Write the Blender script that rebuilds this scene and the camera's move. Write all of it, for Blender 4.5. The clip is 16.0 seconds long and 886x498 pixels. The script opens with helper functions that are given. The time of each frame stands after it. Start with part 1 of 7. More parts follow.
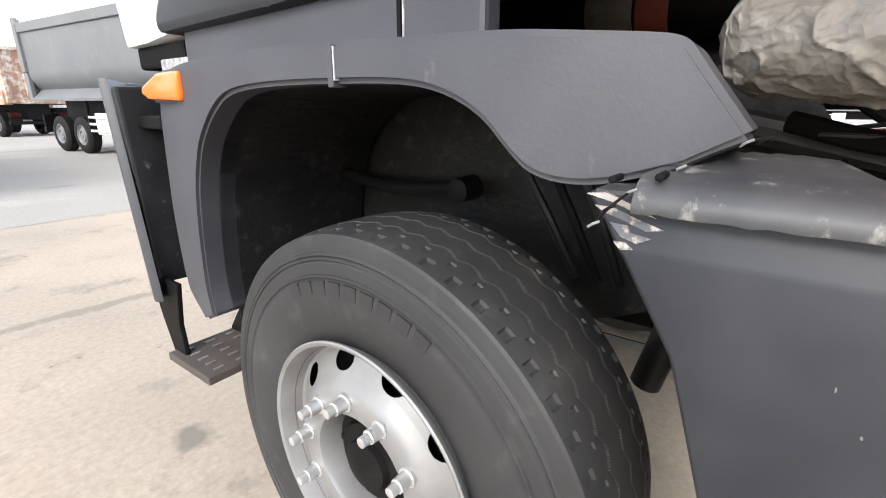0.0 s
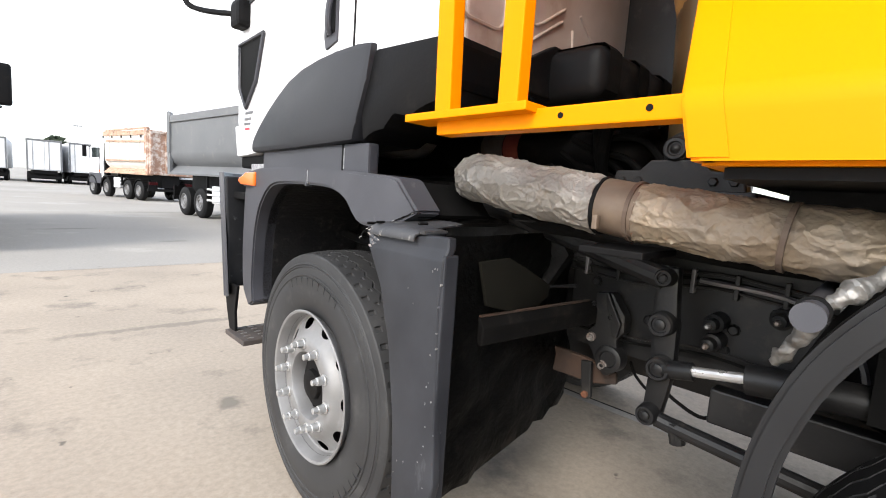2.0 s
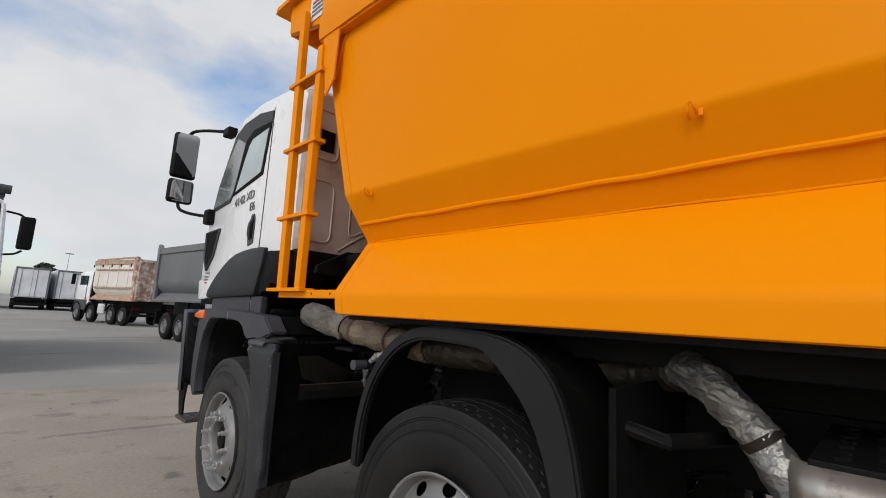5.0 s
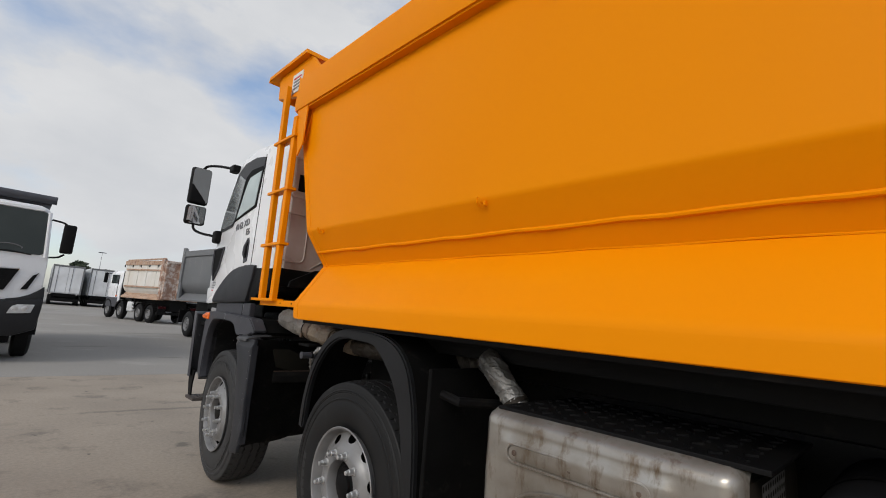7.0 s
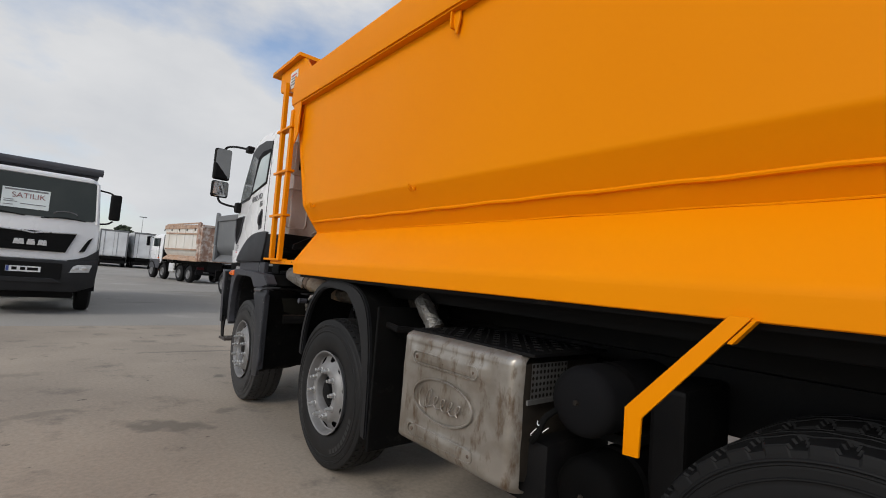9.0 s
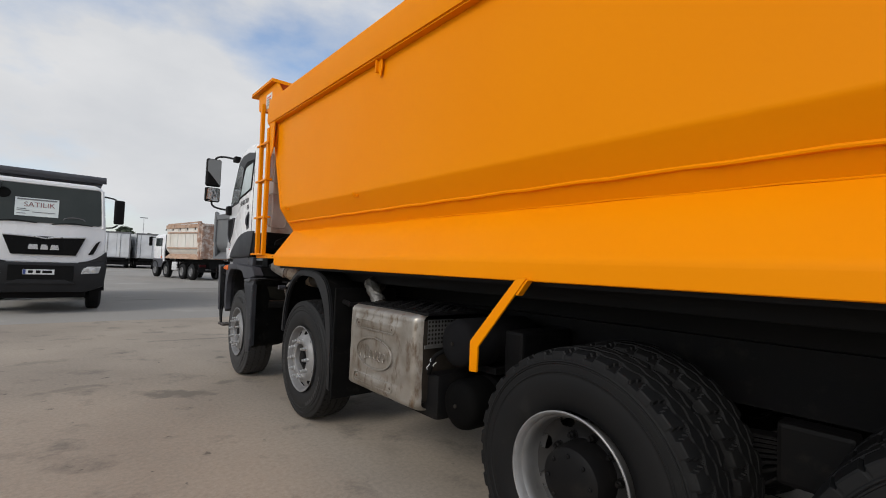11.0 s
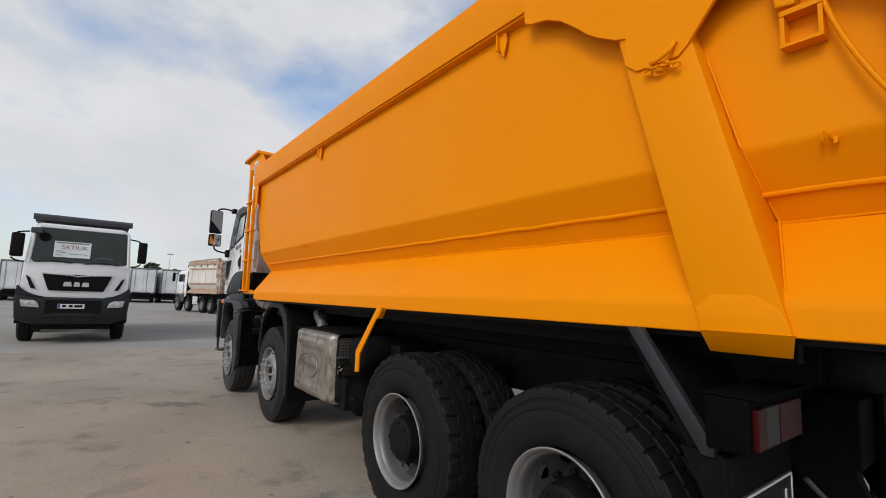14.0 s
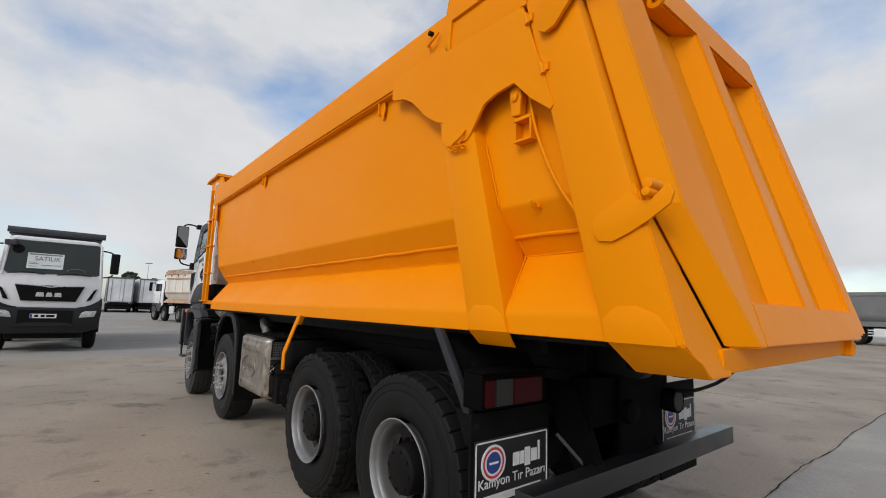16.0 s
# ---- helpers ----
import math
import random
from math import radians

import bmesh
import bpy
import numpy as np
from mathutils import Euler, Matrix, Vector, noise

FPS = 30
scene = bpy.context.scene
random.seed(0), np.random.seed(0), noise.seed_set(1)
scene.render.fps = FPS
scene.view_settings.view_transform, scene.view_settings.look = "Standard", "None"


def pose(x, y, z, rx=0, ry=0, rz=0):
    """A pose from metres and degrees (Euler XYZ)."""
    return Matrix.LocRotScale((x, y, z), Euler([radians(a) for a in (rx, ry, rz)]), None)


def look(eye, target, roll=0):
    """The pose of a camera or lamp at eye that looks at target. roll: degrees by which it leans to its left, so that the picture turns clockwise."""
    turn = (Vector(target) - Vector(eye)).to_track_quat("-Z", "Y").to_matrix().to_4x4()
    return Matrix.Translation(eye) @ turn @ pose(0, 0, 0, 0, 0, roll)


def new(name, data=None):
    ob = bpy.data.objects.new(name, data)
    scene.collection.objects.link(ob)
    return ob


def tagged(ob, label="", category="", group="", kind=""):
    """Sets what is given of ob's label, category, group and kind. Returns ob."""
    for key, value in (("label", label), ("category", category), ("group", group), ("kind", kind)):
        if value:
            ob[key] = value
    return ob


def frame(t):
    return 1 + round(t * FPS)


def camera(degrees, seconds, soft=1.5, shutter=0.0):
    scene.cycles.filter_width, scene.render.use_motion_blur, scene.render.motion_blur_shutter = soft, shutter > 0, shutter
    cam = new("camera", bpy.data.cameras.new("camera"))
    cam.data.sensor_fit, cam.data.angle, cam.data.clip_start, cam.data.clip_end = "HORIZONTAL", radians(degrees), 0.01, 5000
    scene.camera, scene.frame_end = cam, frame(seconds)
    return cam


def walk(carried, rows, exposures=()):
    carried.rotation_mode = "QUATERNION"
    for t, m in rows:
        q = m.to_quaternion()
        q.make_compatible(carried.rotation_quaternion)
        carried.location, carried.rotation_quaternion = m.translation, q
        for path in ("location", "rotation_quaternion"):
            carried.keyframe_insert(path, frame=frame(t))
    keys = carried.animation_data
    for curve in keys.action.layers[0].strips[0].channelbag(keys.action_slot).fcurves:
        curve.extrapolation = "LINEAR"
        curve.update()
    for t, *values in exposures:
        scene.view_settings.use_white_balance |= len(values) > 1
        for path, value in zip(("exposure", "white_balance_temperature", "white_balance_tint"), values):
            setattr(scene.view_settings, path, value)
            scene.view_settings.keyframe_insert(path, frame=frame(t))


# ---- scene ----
cam = camera(88.5, 16.0, soft=1.0)
PATH = [
    (0, (-0.538, -0.458, 1.298), (1.007, 0.666, 0.706), 0.3),
    (0.5, (-0.607, -0.679, 1.28), (0.826, 0.571, 0.661), 0.7),
    (1, (-0.693, -0.916, 1.271), (0.728, 0.391, 0.748), 2.2),
    (1.5, (-0.79, -1.174, 1.299), (0.627, 0.183, 0.91), 3.6),
    (2, (-0.855, -1.426, 1.325), (0.544, -0.016, 1.093), 3.9),
    (2.5, (-0.92, -1.695, 1.364), (0.441, -0.232, 1.274), 5.2),
    (3, (-1.001, -1.968, 1.369), (0.356, -0.498, 1.359), 6.0),
    (3.5, (-1.065, -2.223, 1.4), (0.282, -0.748, 1.491), 6.0),
    (4, (-1.12, -2.517, 1.419), (0.21, -1.031, 1.576), 5.6),
    (4.5, (-1.211, -2.791, 1.402), (0.149, -1.343, 1.635), 4.8),
    (5, (-1.26, -3.071, 1.421), (0.151, -1.684, 1.716), 3.1),
    (7.5, (-1.504, -4.321, 1.473), (-0.177, -2.855, 1.769), 4.6),
    (8, (-1.562, -4.551, 1.457), (-0.242, -3.059, 1.629), 4.8),
    (8.5, (-1.564, -4.786, 1.448), (-0.247, -3.286, 1.578), 4.6),
    (9, (-1.586, -5.039, 1.461), (-0.309, -3.505, 1.593), 4.5),
    (9.5, (-1.662, -5.273, 1.452), (-0.362, -3.76, 1.601), 4.1),
    (10, (-1.705, -5.514, 1.462), (-0.388, -4.013, 1.569), 3.5),
    (12.5, (-1.757, -6.768, 1.451), (-0.566, -5.165, 1.553), 1.0),
    (13, (-1.769, -7.017, 1.457), (-0.586, -5.411, 1.61), 1.2),
    (13.5, (-1.761, -7.24, 1.467), (-0.545, -5.662, 1.641), 1.6),
    (14, (-1.701, -7.492, 1.488), (-0.503, -5.905, 1.709), 1.9),
    (14.5, (-1.68, -7.728, 1.491), (-0.425, -6.192, 1.752), 1.9),
    (15, (-1.677, -7.984, 1.495), (-0.392, -6.467, 1.71), 1.8),
    (15.5, (-1.639, -8.247, 1.5), (-0.369, -6.719, 1.727), 1.6),
    (16, (-1.618, -8.5, 1.511), (-0.375, -6.955, 1.773), 1.8),
]
EXPOSURES = [(0, 1.57), (0.5, 1.74), (1.0, 1.66), (1.5, 1.58), (2.0, 1.36), (2.5, 1.06), (3.0, 0.68), (3.5, 0.37), (4.0, 0.16), (4.5, -0.02), (5, -0.13), (7.5, -0.22), (9, -0.22), (12.5, -0.16), (16, -0.16)]
walk(cam, [(t, look(eye, target, roll)) for t, eye, target, roll in PATH], EXPOSURES)

# ---- light ----
world = bpy.data.worlds.new("world")
scene.world = world
world.use_nodes = True
SUN_EL, SUN_AZ = 35, 250  # degrees; the azimuth counts clockwise from +y


def build_sky():
    nt = world.node_tree
    nt.nodes.clear()
    n, l = nt.nodes.new, nt.links.new
    out, bg = n("ShaderNodeOutputWorld"), n("ShaderNodeBackground")
    sky = n("ShaderNodeTexSky")
    sky.sky_type, sky.sun_disc = "NISHITA", False
    sky.sun_elevation, sky.sun_rotation = radians(SUN_EL), radians(SUN_AZ)
    sky.air_density, sky.dust_density, sky.ozone_density = 1.0, 1.5, 1.5
    co, mp = n("ShaderNodeTexCoord"), n("ShaderNodeMapping")
    mp.inputs["Scale"].default_value = (1.0, 1.0, 1.9)
    mp.inputs["Location"].default_value = SKY_SHIFT
    l(co.outputs["Generated"], mp.inputs["Vector"])
    big, fine = n("ShaderNodeTexNoise"), n("ShaderNodeTexNoise")
    for node, scale, detail in ((big, 1.5, 7), (fine, 3.6, 7)):
        node.inputs["Scale"].default_value, node.inputs["Detail"].default_value = scale, detail
        node.inputs["Roughness"].default_value = 0.55
        l(mp.outputs["Vector"], node.inputs["Vector"])
    cover, shade = n("ShaderNodeValToRGB"), n("ShaderNodeValToRGB")
    cover.color_ramp.elements[0].position, cover.color_ramp.elements[1].position = 0.40, 0.54
    cover.color_ramp.elements[0].color, cover.color_ramp.elements[1].color = (0.12, 0.12, 0.12, 1), (1, 1, 1, 1)
    shade.color_ramp.elements[0].position, shade.color_ramp.elements[1].position = 0.3, 0.7
    shade.color_ramp.elements[0].color, shade.color_ramp.elements[1].color = (*CLOUD_DARK, 1), (*CLOUD_LIGHT, 1)
    l(big.outputs["Fac"], cover.inputs["Fac"])
    l(fine.outputs["Fac"], shade.inputs["Fac"])
    mix = n("ShaderNodeMix")
    mix.data_type = "RGBA"
    l(cover.outputs["Color"], mix.inputs["Factor"])
    lift = n("ShaderNodeVectorMath")
    lift.operation = "SCALE"
    lift.inputs["Scale"].default_value = 2.2
    l(sky.outputs["Color"], lift.inputs[0])
    l(lift.outputs["Vector"], mix.inputs["A"])
    scale = n("ShaderNodeVectorMath")
    scale.operation = "SCALE"
    scale.inputs["Scale"].default_value = CLOUD_GAIN
    l(shade.outputs["Color"], scale.inputs[0])
    l(scale.outputs["Vector"], mix.inputs["B"])
    l(mix.outputs["Result"], bg.inputs["Color"])
    bg.inputs["Strength"].default_value = 0.1
    l(bg.outputs["Background"], out.inputs["Surface"])


SKY_SHIFT = (0.35, 0.2, 0.1)
CLOUD_DARK, CLOUD_LIGHT, CLOUD_GAIN = (0.80, 0.825, 0.87), (0.97, 0.98, 1.0), 8.6
build_sky()

sun = new("sun", bpy.data.lights.new("sun", "SUN"))
sun.data.energy, sun.data.angle, sun.data.color = 1.68, radians(22), (1.0, 0.96, 0.9)
sun.matrix_basis = look((0, 0, 30), Vector((0, 0, 30)) - Vector((math.sin(radians(SUN_AZ)) * math.cos(radians(SUN_EL)), math.cos(radians(SUN_AZ)) * math.cos(radians(SUN_EL)), math.sin(radians(SUN_EL)))))

# ---- materials ----
def mat(name, color, rough=0.5, metal=0.0, second=None, amount=0.35, scale=3.0, grain=60.0, bump=0.15, dist=0.002, dirt=None, dirt_cut=(0.55, 0.7), dirt_scale=6.0, island=0.0, coat=0.0, spec=0.5, speck=0.0, streak=1.0):
    """A worn surface: colour drifts towards a second colour at a large scale, fine grain varies roughness and relief, dirt lies in patches."""
    m = bpy.data.materials.new(name)
    m.use_nodes = True
    nt = m.node_tree
    n, l = nt.nodes.new, nt.links.new
    b = nt.nodes["Principled BSDF"]
    co = n("ShaderNodeTexCoord")
    big, fine = n("ShaderNodeTexNoise"), n("ShaderNodeTexNoise")
    big.inputs["Scale"].default_value, big.inputs["Detail"].default_value = scale, 5
    fine.inputs["Scale"].default_value, fine.inputs["Detail"].default_value = grain, 4
    for node in (big, fine):
        l(co.outputs["Object"], node.inputs["Vector"])
    second = second or tuple(c * 0.7 for c in color)
    r = n("ShaderNodeMapRange")
    r.inputs["From Min"].default_value, r.inputs["From Max"].default_value = 0.35, 0.7
    r.inputs["To Max"].default_value = amount
    l(big.outputs["Fac"], r.inputs["Value"])
    mix = n("ShaderNodeMix")
    mix.data_type = "RGBA"
    mix.inputs["A"].default_value, mix.inputs["B"].default_value = (*color, 1), (*second, 1)
    l(r.outputs["Result"], mix.inputs["Factor"])
    last = mix.outputs["Result"]
    if dirt:
        d = n("ShaderNodeTexNoise")
        d.inputs["Scale"].default_value, d.inputs["Detail"].default_value, d.inputs["Roughness"].default_value = dirt_scale, 8, 0.65
        mp = n("ShaderNodeMapping")
        mp.inputs["Scale"].default_value = (1, 1, streak)
        l(co.outputs["Object"], mp.inputs["Vector"])
        l(mp.outputs["Vector"], d.inputs["Vector"])
        dr = n("ShaderNodeMapRange")
        dr.inputs["From Min"].default_value, dr.inputs["From Max"].default_value = dirt_cut
        l(d.outputs["Fac"], dr.inputs["Value"])
        dm = n("ShaderNodeMix")
        dm.data_type = "RGBA"
        l(dr.outputs["Result"], dm.inputs["Factor"])
        l(last, dm.inputs["A"])
        dm.inputs["B"].default_value = (*dirt, 1)
        last = dm.outputs["Result"]
    if speck:
        sp = n("ShaderNodeTexNoise")
        sp.inputs["Scale"].default_value, sp.inputs["Detail"].default_value, sp.inputs["Roughness"].default_value = 30, 9, 0.75
        l(co.outputs["Object"], sp.inputs["Vector"])
        sr = n("ShaderNodeMapRange")
        sr.inputs["From Min"].default_value, sr.inputs["From Max"].default_value = 0.3, 0.7
        sr.inputs["To Min"].default_value, sr.inputs["To Max"].default_value = 1 - speck, 1 + speck
        l(sp.outputs["Fac"], sr.inputs["Value"])
        sh = n("ShaderNodeHueSaturation")
        l(sr.outputs["Result"], sh.inputs["Value"])
        l(last, sh.inputs["Color"])
        last = sh.outputs["Color"]
    if island:
        g = n("ShaderNodeObjectInfo")
        hv = n("ShaderNodeHueSaturation")
        ir = n("ShaderNodeMapRange")
        ir.inputs["To Min"].default_value, ir.inputs["To Max"].default_value = 1 - island, 1 + island
        l(g.outputs["Random"], ir.inputs["Value"])
        l(ir.outputs["Result"], hv.inputs["Value"])
        l(last, hv.inputs["Color"])
        last = hv.outputs["Color"]
    l(last, b.inputs["Base Color"])
    rr = n("ShaderNodeMapRange")
    rr.inputs["To Min"].default_value, rr.inputs["To Max"].default_value = max(rough - 0.12, 0.02), min(rough + 0.12, 1)
    l(big.outputs["Fac"], rr.inputs["Value"])
    l(rr.outputs["Result"], b.inputs["Roughness"])
    b.inputs["Metallic"].default_value = metal
    b.inputs["Coat Weight"].default_value = coat
    b.inputs["Coat Roughness"].default_value = 0.15
    b.inputs["Specular IOR Level"].default_value = spec
    if bump:
        bp = n("ShaderNodeBump")
        bp.inputs["Strength"].default_value, bp.inputs["Distance"].default_value = bump, dist
        l(fine.outputs["Fac"], bp.inputs["Height"])
        l(bp.outputs["Normal"], b.inputs["Normal"])
    return m


def mirror_mat():
    m = bpy.data.materials.new("mirror_glass")
    m.use_nodes = True
    b = m.node_tree.nodes["Principled BSDF"]
    b.inputs["Base Color"].default_value, b.inputs["Metallic"].default_value, b.inputs["Roughness"].default_value = (0.42, 0.44, 0.46, 1), 1.0, 0.05
    return m


ORANGE = mat("orange_paint", (0.80, 0.254, 0.0006), 0.40, second=(0.77, 0.231, 0.0004), amount=0.5, scale=1.3, grain=14, bump=0.10, dist=0.004, spec=0.06)
WHITE = mat("white_cab_paint", (0.775, 0.778, 0.79), 0.28, second=(0.665, 0.668, 0.685), amount=0.35, scale=2, grain=20, bump=0.02, coat=0.3)
CAB_BACK = mat("dusty_white_paint", (0.58, 0.51, 0.475), 0.5, second=(0.38, 0.285, 0.235), amount=0.8, scale=3, grain=30, bump=0.05, dirt=(0.30, 0.21, 0.16), dirt_cut=(0.6, 0.8), dirt_scale=3)
GREY_PLASTIC = mat("dark_grey_plastic", (0.044, 0.0445, 0.052), 0.46, second=(0.064, 0.0645, 0.074), amount=0.8, scale=5, grain=160, bump=0.3, dist=0.001, spec=0.35, dirt=(0.125, 0.124, 0.132), dirt_cut=(0.66, 0.80), dirt_scale=14, streak=0.5)
FLAP = mat("scuffed_grey_paint", (0.022, 0.0232, 0.0272), 0.45, second=(0.040, 0.0412, 0.047), amount=0.8, scale=6, grain=40, bump=0.15, dirt=(0.10, 0.10, 0.107), dirt_cut=(0.62, 0.80), dirt_scale=14, streak=0.3, spec=0.22)
FLAP_WORN = mat("heavily_scuffed_grey_paint", (0.031, 0.032, 0.036), 0.5, second=(0.052, 0.051, 0.052), amount=0.8, scale=12, grain=60, bump=0.35, dirt=(0.20, 0.19, 0.175), dirt_cut=(0.58, 0.70), dirt_scale=30, streak=0.6)
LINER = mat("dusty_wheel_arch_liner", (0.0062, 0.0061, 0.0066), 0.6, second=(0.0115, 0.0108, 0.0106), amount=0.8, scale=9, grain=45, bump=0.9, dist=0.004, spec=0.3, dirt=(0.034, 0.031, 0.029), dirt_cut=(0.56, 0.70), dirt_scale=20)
COWL = mat("black_plastic_cowl", (0.0145, 0.0147, 0.0172), 0.42, second=(0.024, 0.0243, 0.028), amount=0.8, scale=5, grain=160, bump=0.3, dist=0.001, spec=0.35, dirt=(0.10, 0.10, 0.105), dirt_cut=(0.68, 0.80), dirt_scale=16, streak=0.5)
SCUFFED = mat("scuffed_black_plastic", (0.011, 0.0115, 0.013), 0.5, second=(0.022, 0.022, 0.024), amount=0.8, scale=9, grain=60, bump=0.4, spec=0.35, dirt=(0.10, 0.10, 0.105), dirt_cut=(0.60, 0.72), dirt_scale=26)
STEP = mat("worn_step_plate", (0.075, 0.058, 0.05), 0.7, 0.1, second=(0.045, 0.042, 0.04), amount=0.8, scale=12, grain=70, bump=0.4, dirt=(0.16, 0.10, 0.07), dirt_cut=(0.6, 0.72), dirt_scale=14)
BARE = mat("scraped_bare_metal", (0.24, 0.235, 0.23), 0.45, 0.5, second=(0.16, 0.10, 0.07), amount=0.8, scale=22, grain=60, bump=0.3)
BLACK = mat("black_chassis_paint", (0.0055, 0.0055, 0.006), 0.55, second=(0.009, 0.008, 0.0075), amount=0.6, scale=6, grain=70, bump=0.3, spec=0.1, dirt=(0.018, 0.016, 0.014), dirt_cut=(0.58, 0.75), dirt_scale=7)
CHASSIS = mat("dusty_chassis_paint", (0.0075, 0.0076, 0.0084), 0.45, second=(0.0155, 0.0148, 0.0145), amount=0.7, scale=7, grain=70, bump=0.35, spec=0.35, dirt=(0.036, 0.032, 0.029), dirt_cut=(0.56, 0.72), dirt_scale=13)
CLAMP = mat("rust_brown_clamp", (0.07, 0.042, 0.028), 0.7, second=(0.16, 0.12, 0.09), amount=0.8, scale=20, grain=60, bump=0.3)
MUDSHEET = mat("lumpy_rubber_sheet", (0.0045, 0.0045, 0.0045), 0.45, second=(0.010, 0.0096, 0.0092), amount=0.7, scale=9, grain=28, bump=0.6, dist=0.01, spec=0.25, dirt=(0.022, 0.020, 0.018), dirt_cut=(0.58, 0.70), dirt_scale=15)
SHEET = mat("black_rubber_sheet", (0.0042, 0.0042, 0.0042), 0.8, second=(0.0085, 0.0081, 0.0078), amount=0.6, scale=7, grain=45, bump=0.35, dist=0.004, spec=0.08, dirt=(0.02, 0.018, 0.016), dirt_cut=(0.6, 0.8), dirt_scale=12)
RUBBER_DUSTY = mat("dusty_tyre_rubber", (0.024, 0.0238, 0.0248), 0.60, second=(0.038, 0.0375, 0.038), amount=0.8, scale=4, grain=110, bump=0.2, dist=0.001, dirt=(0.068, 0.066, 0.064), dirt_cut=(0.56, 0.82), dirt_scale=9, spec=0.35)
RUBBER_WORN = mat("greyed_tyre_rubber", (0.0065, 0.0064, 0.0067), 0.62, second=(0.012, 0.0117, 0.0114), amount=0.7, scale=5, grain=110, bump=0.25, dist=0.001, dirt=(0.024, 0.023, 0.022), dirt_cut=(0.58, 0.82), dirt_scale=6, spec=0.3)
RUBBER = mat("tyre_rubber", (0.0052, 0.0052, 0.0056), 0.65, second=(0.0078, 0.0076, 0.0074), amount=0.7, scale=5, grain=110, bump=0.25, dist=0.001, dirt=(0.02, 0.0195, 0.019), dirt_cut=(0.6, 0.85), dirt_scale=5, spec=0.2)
LETTER = mat("raised_rubber_lettering", (0.027, 0.027, 0.0275), 0.55, grain=80, spec=0.3)
RIM_GREY = mat("dull_silver_rim_paint", (0.19, 0.188, 0.188), 0.42, 0.4, second=(0.12, 0.117, 0.113), amount=0.7, scale=6, grain=90, bump=0.1, dirt=(0.05, 0.045, 0.04), dirt_cut=(0.6, 0.8), dirt_scale=8)
PALE = mat("chalky_scuff", (0.38, 0.38, 0.39), 0.7, second=(0.12, 0.12, 0.13), amount=0.9, scale=60, grain=120)
SCRAPED = mat("scraped_paint_edge", (0.32, 0.31, 0.30), 0.55, 0.1, second=(0.20, 0.13, 0.09), amount=0.7, scale=25, grain=120, bump=0.3, dirt=(0.06, 0.064, 0.072), dirt_cut=(0.46, 0.54), dirt_scale=45)
SILVER = mat("silver_rim_paint", (0.235, 0.232, 0.232), 0.46, 0.3, second=(0.15, 0.147, 0.145), amount=0.7, scale=9, grain=90, bump=0.08, dirt=(0.16, 0.14, 0.12), dirt_cut=(0.68, 0.82), dirt_scale=12)
STEEL = mat("silver_painted_steel", (0.62, 0.62, 0.62), 0.3, 0.7, second=(0.4, 0.4, 0.4), amount=0.5, scale=20, grain=90)
RUST = mat("rusty_steel", (0.16, 0.06, 0.03), 0.8, 0.1, second=(0.06, 0.035, 0.025), amount=0.8, scale=14, grain=70, bump=0.4)
# underbody black taken darker still, so the colour carries the shade there
SHADE_BLACK = mat("shade_dark_underbody_paint", (0.0018, 0.0018, 0.0019), 0.75, second=(0.0042, 0.0038, 0.0034), amount=0.6, scale=6, grain=60, bump=0.3, spec=0.05)
DARK = mat("dark_void_paint", (0.007, 0.007, 0.007), 0.7, grain=40, spec=0.1)
SCORCHED = mat("scorched_brown_steel", (0.018, 0.015, 0.012), 0.6, 0.2, second=(0.032, 0.025, 0.019), amount=0.8, scale=7, grain=40, bump=0.3, spec=0.2, dirt=(0.012, 0.010, 0.009), dirt_cut=(0.5, 0.7), dirt_scale=5)
MUFFLER = mat("stained_stainless_cover", (0.36, 0.335, 0.30), 0.36, 0.65, second=(0.20, 0.172, 0.137), amount=0.85, scale=7, grain=35, bump=0.35, dirt=(0.14, 0.095, 0.06), dirt_cut=(0.52, 0.68), dirt_scale=17, streak=0.35)
INDICATOR = mat("orange_lens", (0.85, 0.16, 0.01), 0.2, second=(0.7, 0.11, 0.01), amount=0.4, grain=120, bump=0.1, coat=0.5)
# both lens colours are darkened to hold the shade under the body
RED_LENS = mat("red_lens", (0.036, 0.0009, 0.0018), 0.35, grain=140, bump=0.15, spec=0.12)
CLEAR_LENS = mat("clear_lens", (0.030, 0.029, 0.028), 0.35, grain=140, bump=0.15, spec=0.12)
MIRROR = mirror_mat()
WINDSCREEN = mat("dark_windscreen", (0.022, 0.030, 0.030), 0.1, second=(0.04, 0.048, 0.046), amount=0.6, scale=1.5, bump=0.0, spec=0.35)
CONCRETE = mat("concrete_slab", (0.345, 0.290, 0.231), 0.85, second=(0.232, 0.198, 0.163), amount=0.8, scale=0.5, grain=45, bump=0.2, dist=0.004, dirt=(0.172, 0.150, 0.127), dirt_cut=(0.55, 0.70), dirt_scale=1.6, island=0.03, spec=0.25, speck=0.18)
ASPHALT = mat("worn_grey_yard", (0.320, 0.300, 0.272), 0.88, second=(0.228, 0.214, 0.196), amount=0.8, scale=0.12, grain=30, bump=0.25, dist=0.005, dirt=(0.40, 0.378, 0.345), dirt_cut=(0.56, 0.72), dirt_scale=0.35, spec=0.25, speck=0.15)
STAIN = mat("oil_stain", (0.15, 0.14, 0.125), 0.7, second=(0.24, 0.225, 0.205), amount=0.8, scale=4, grain=40)
HEADLAMP = mat("headlamp_glass", (0.50, 0.51, 0.52), 0.15, second=(0.3, 0.3, 0.3), amount=0.8, scale=9, bump=0.0, spec=0.8)
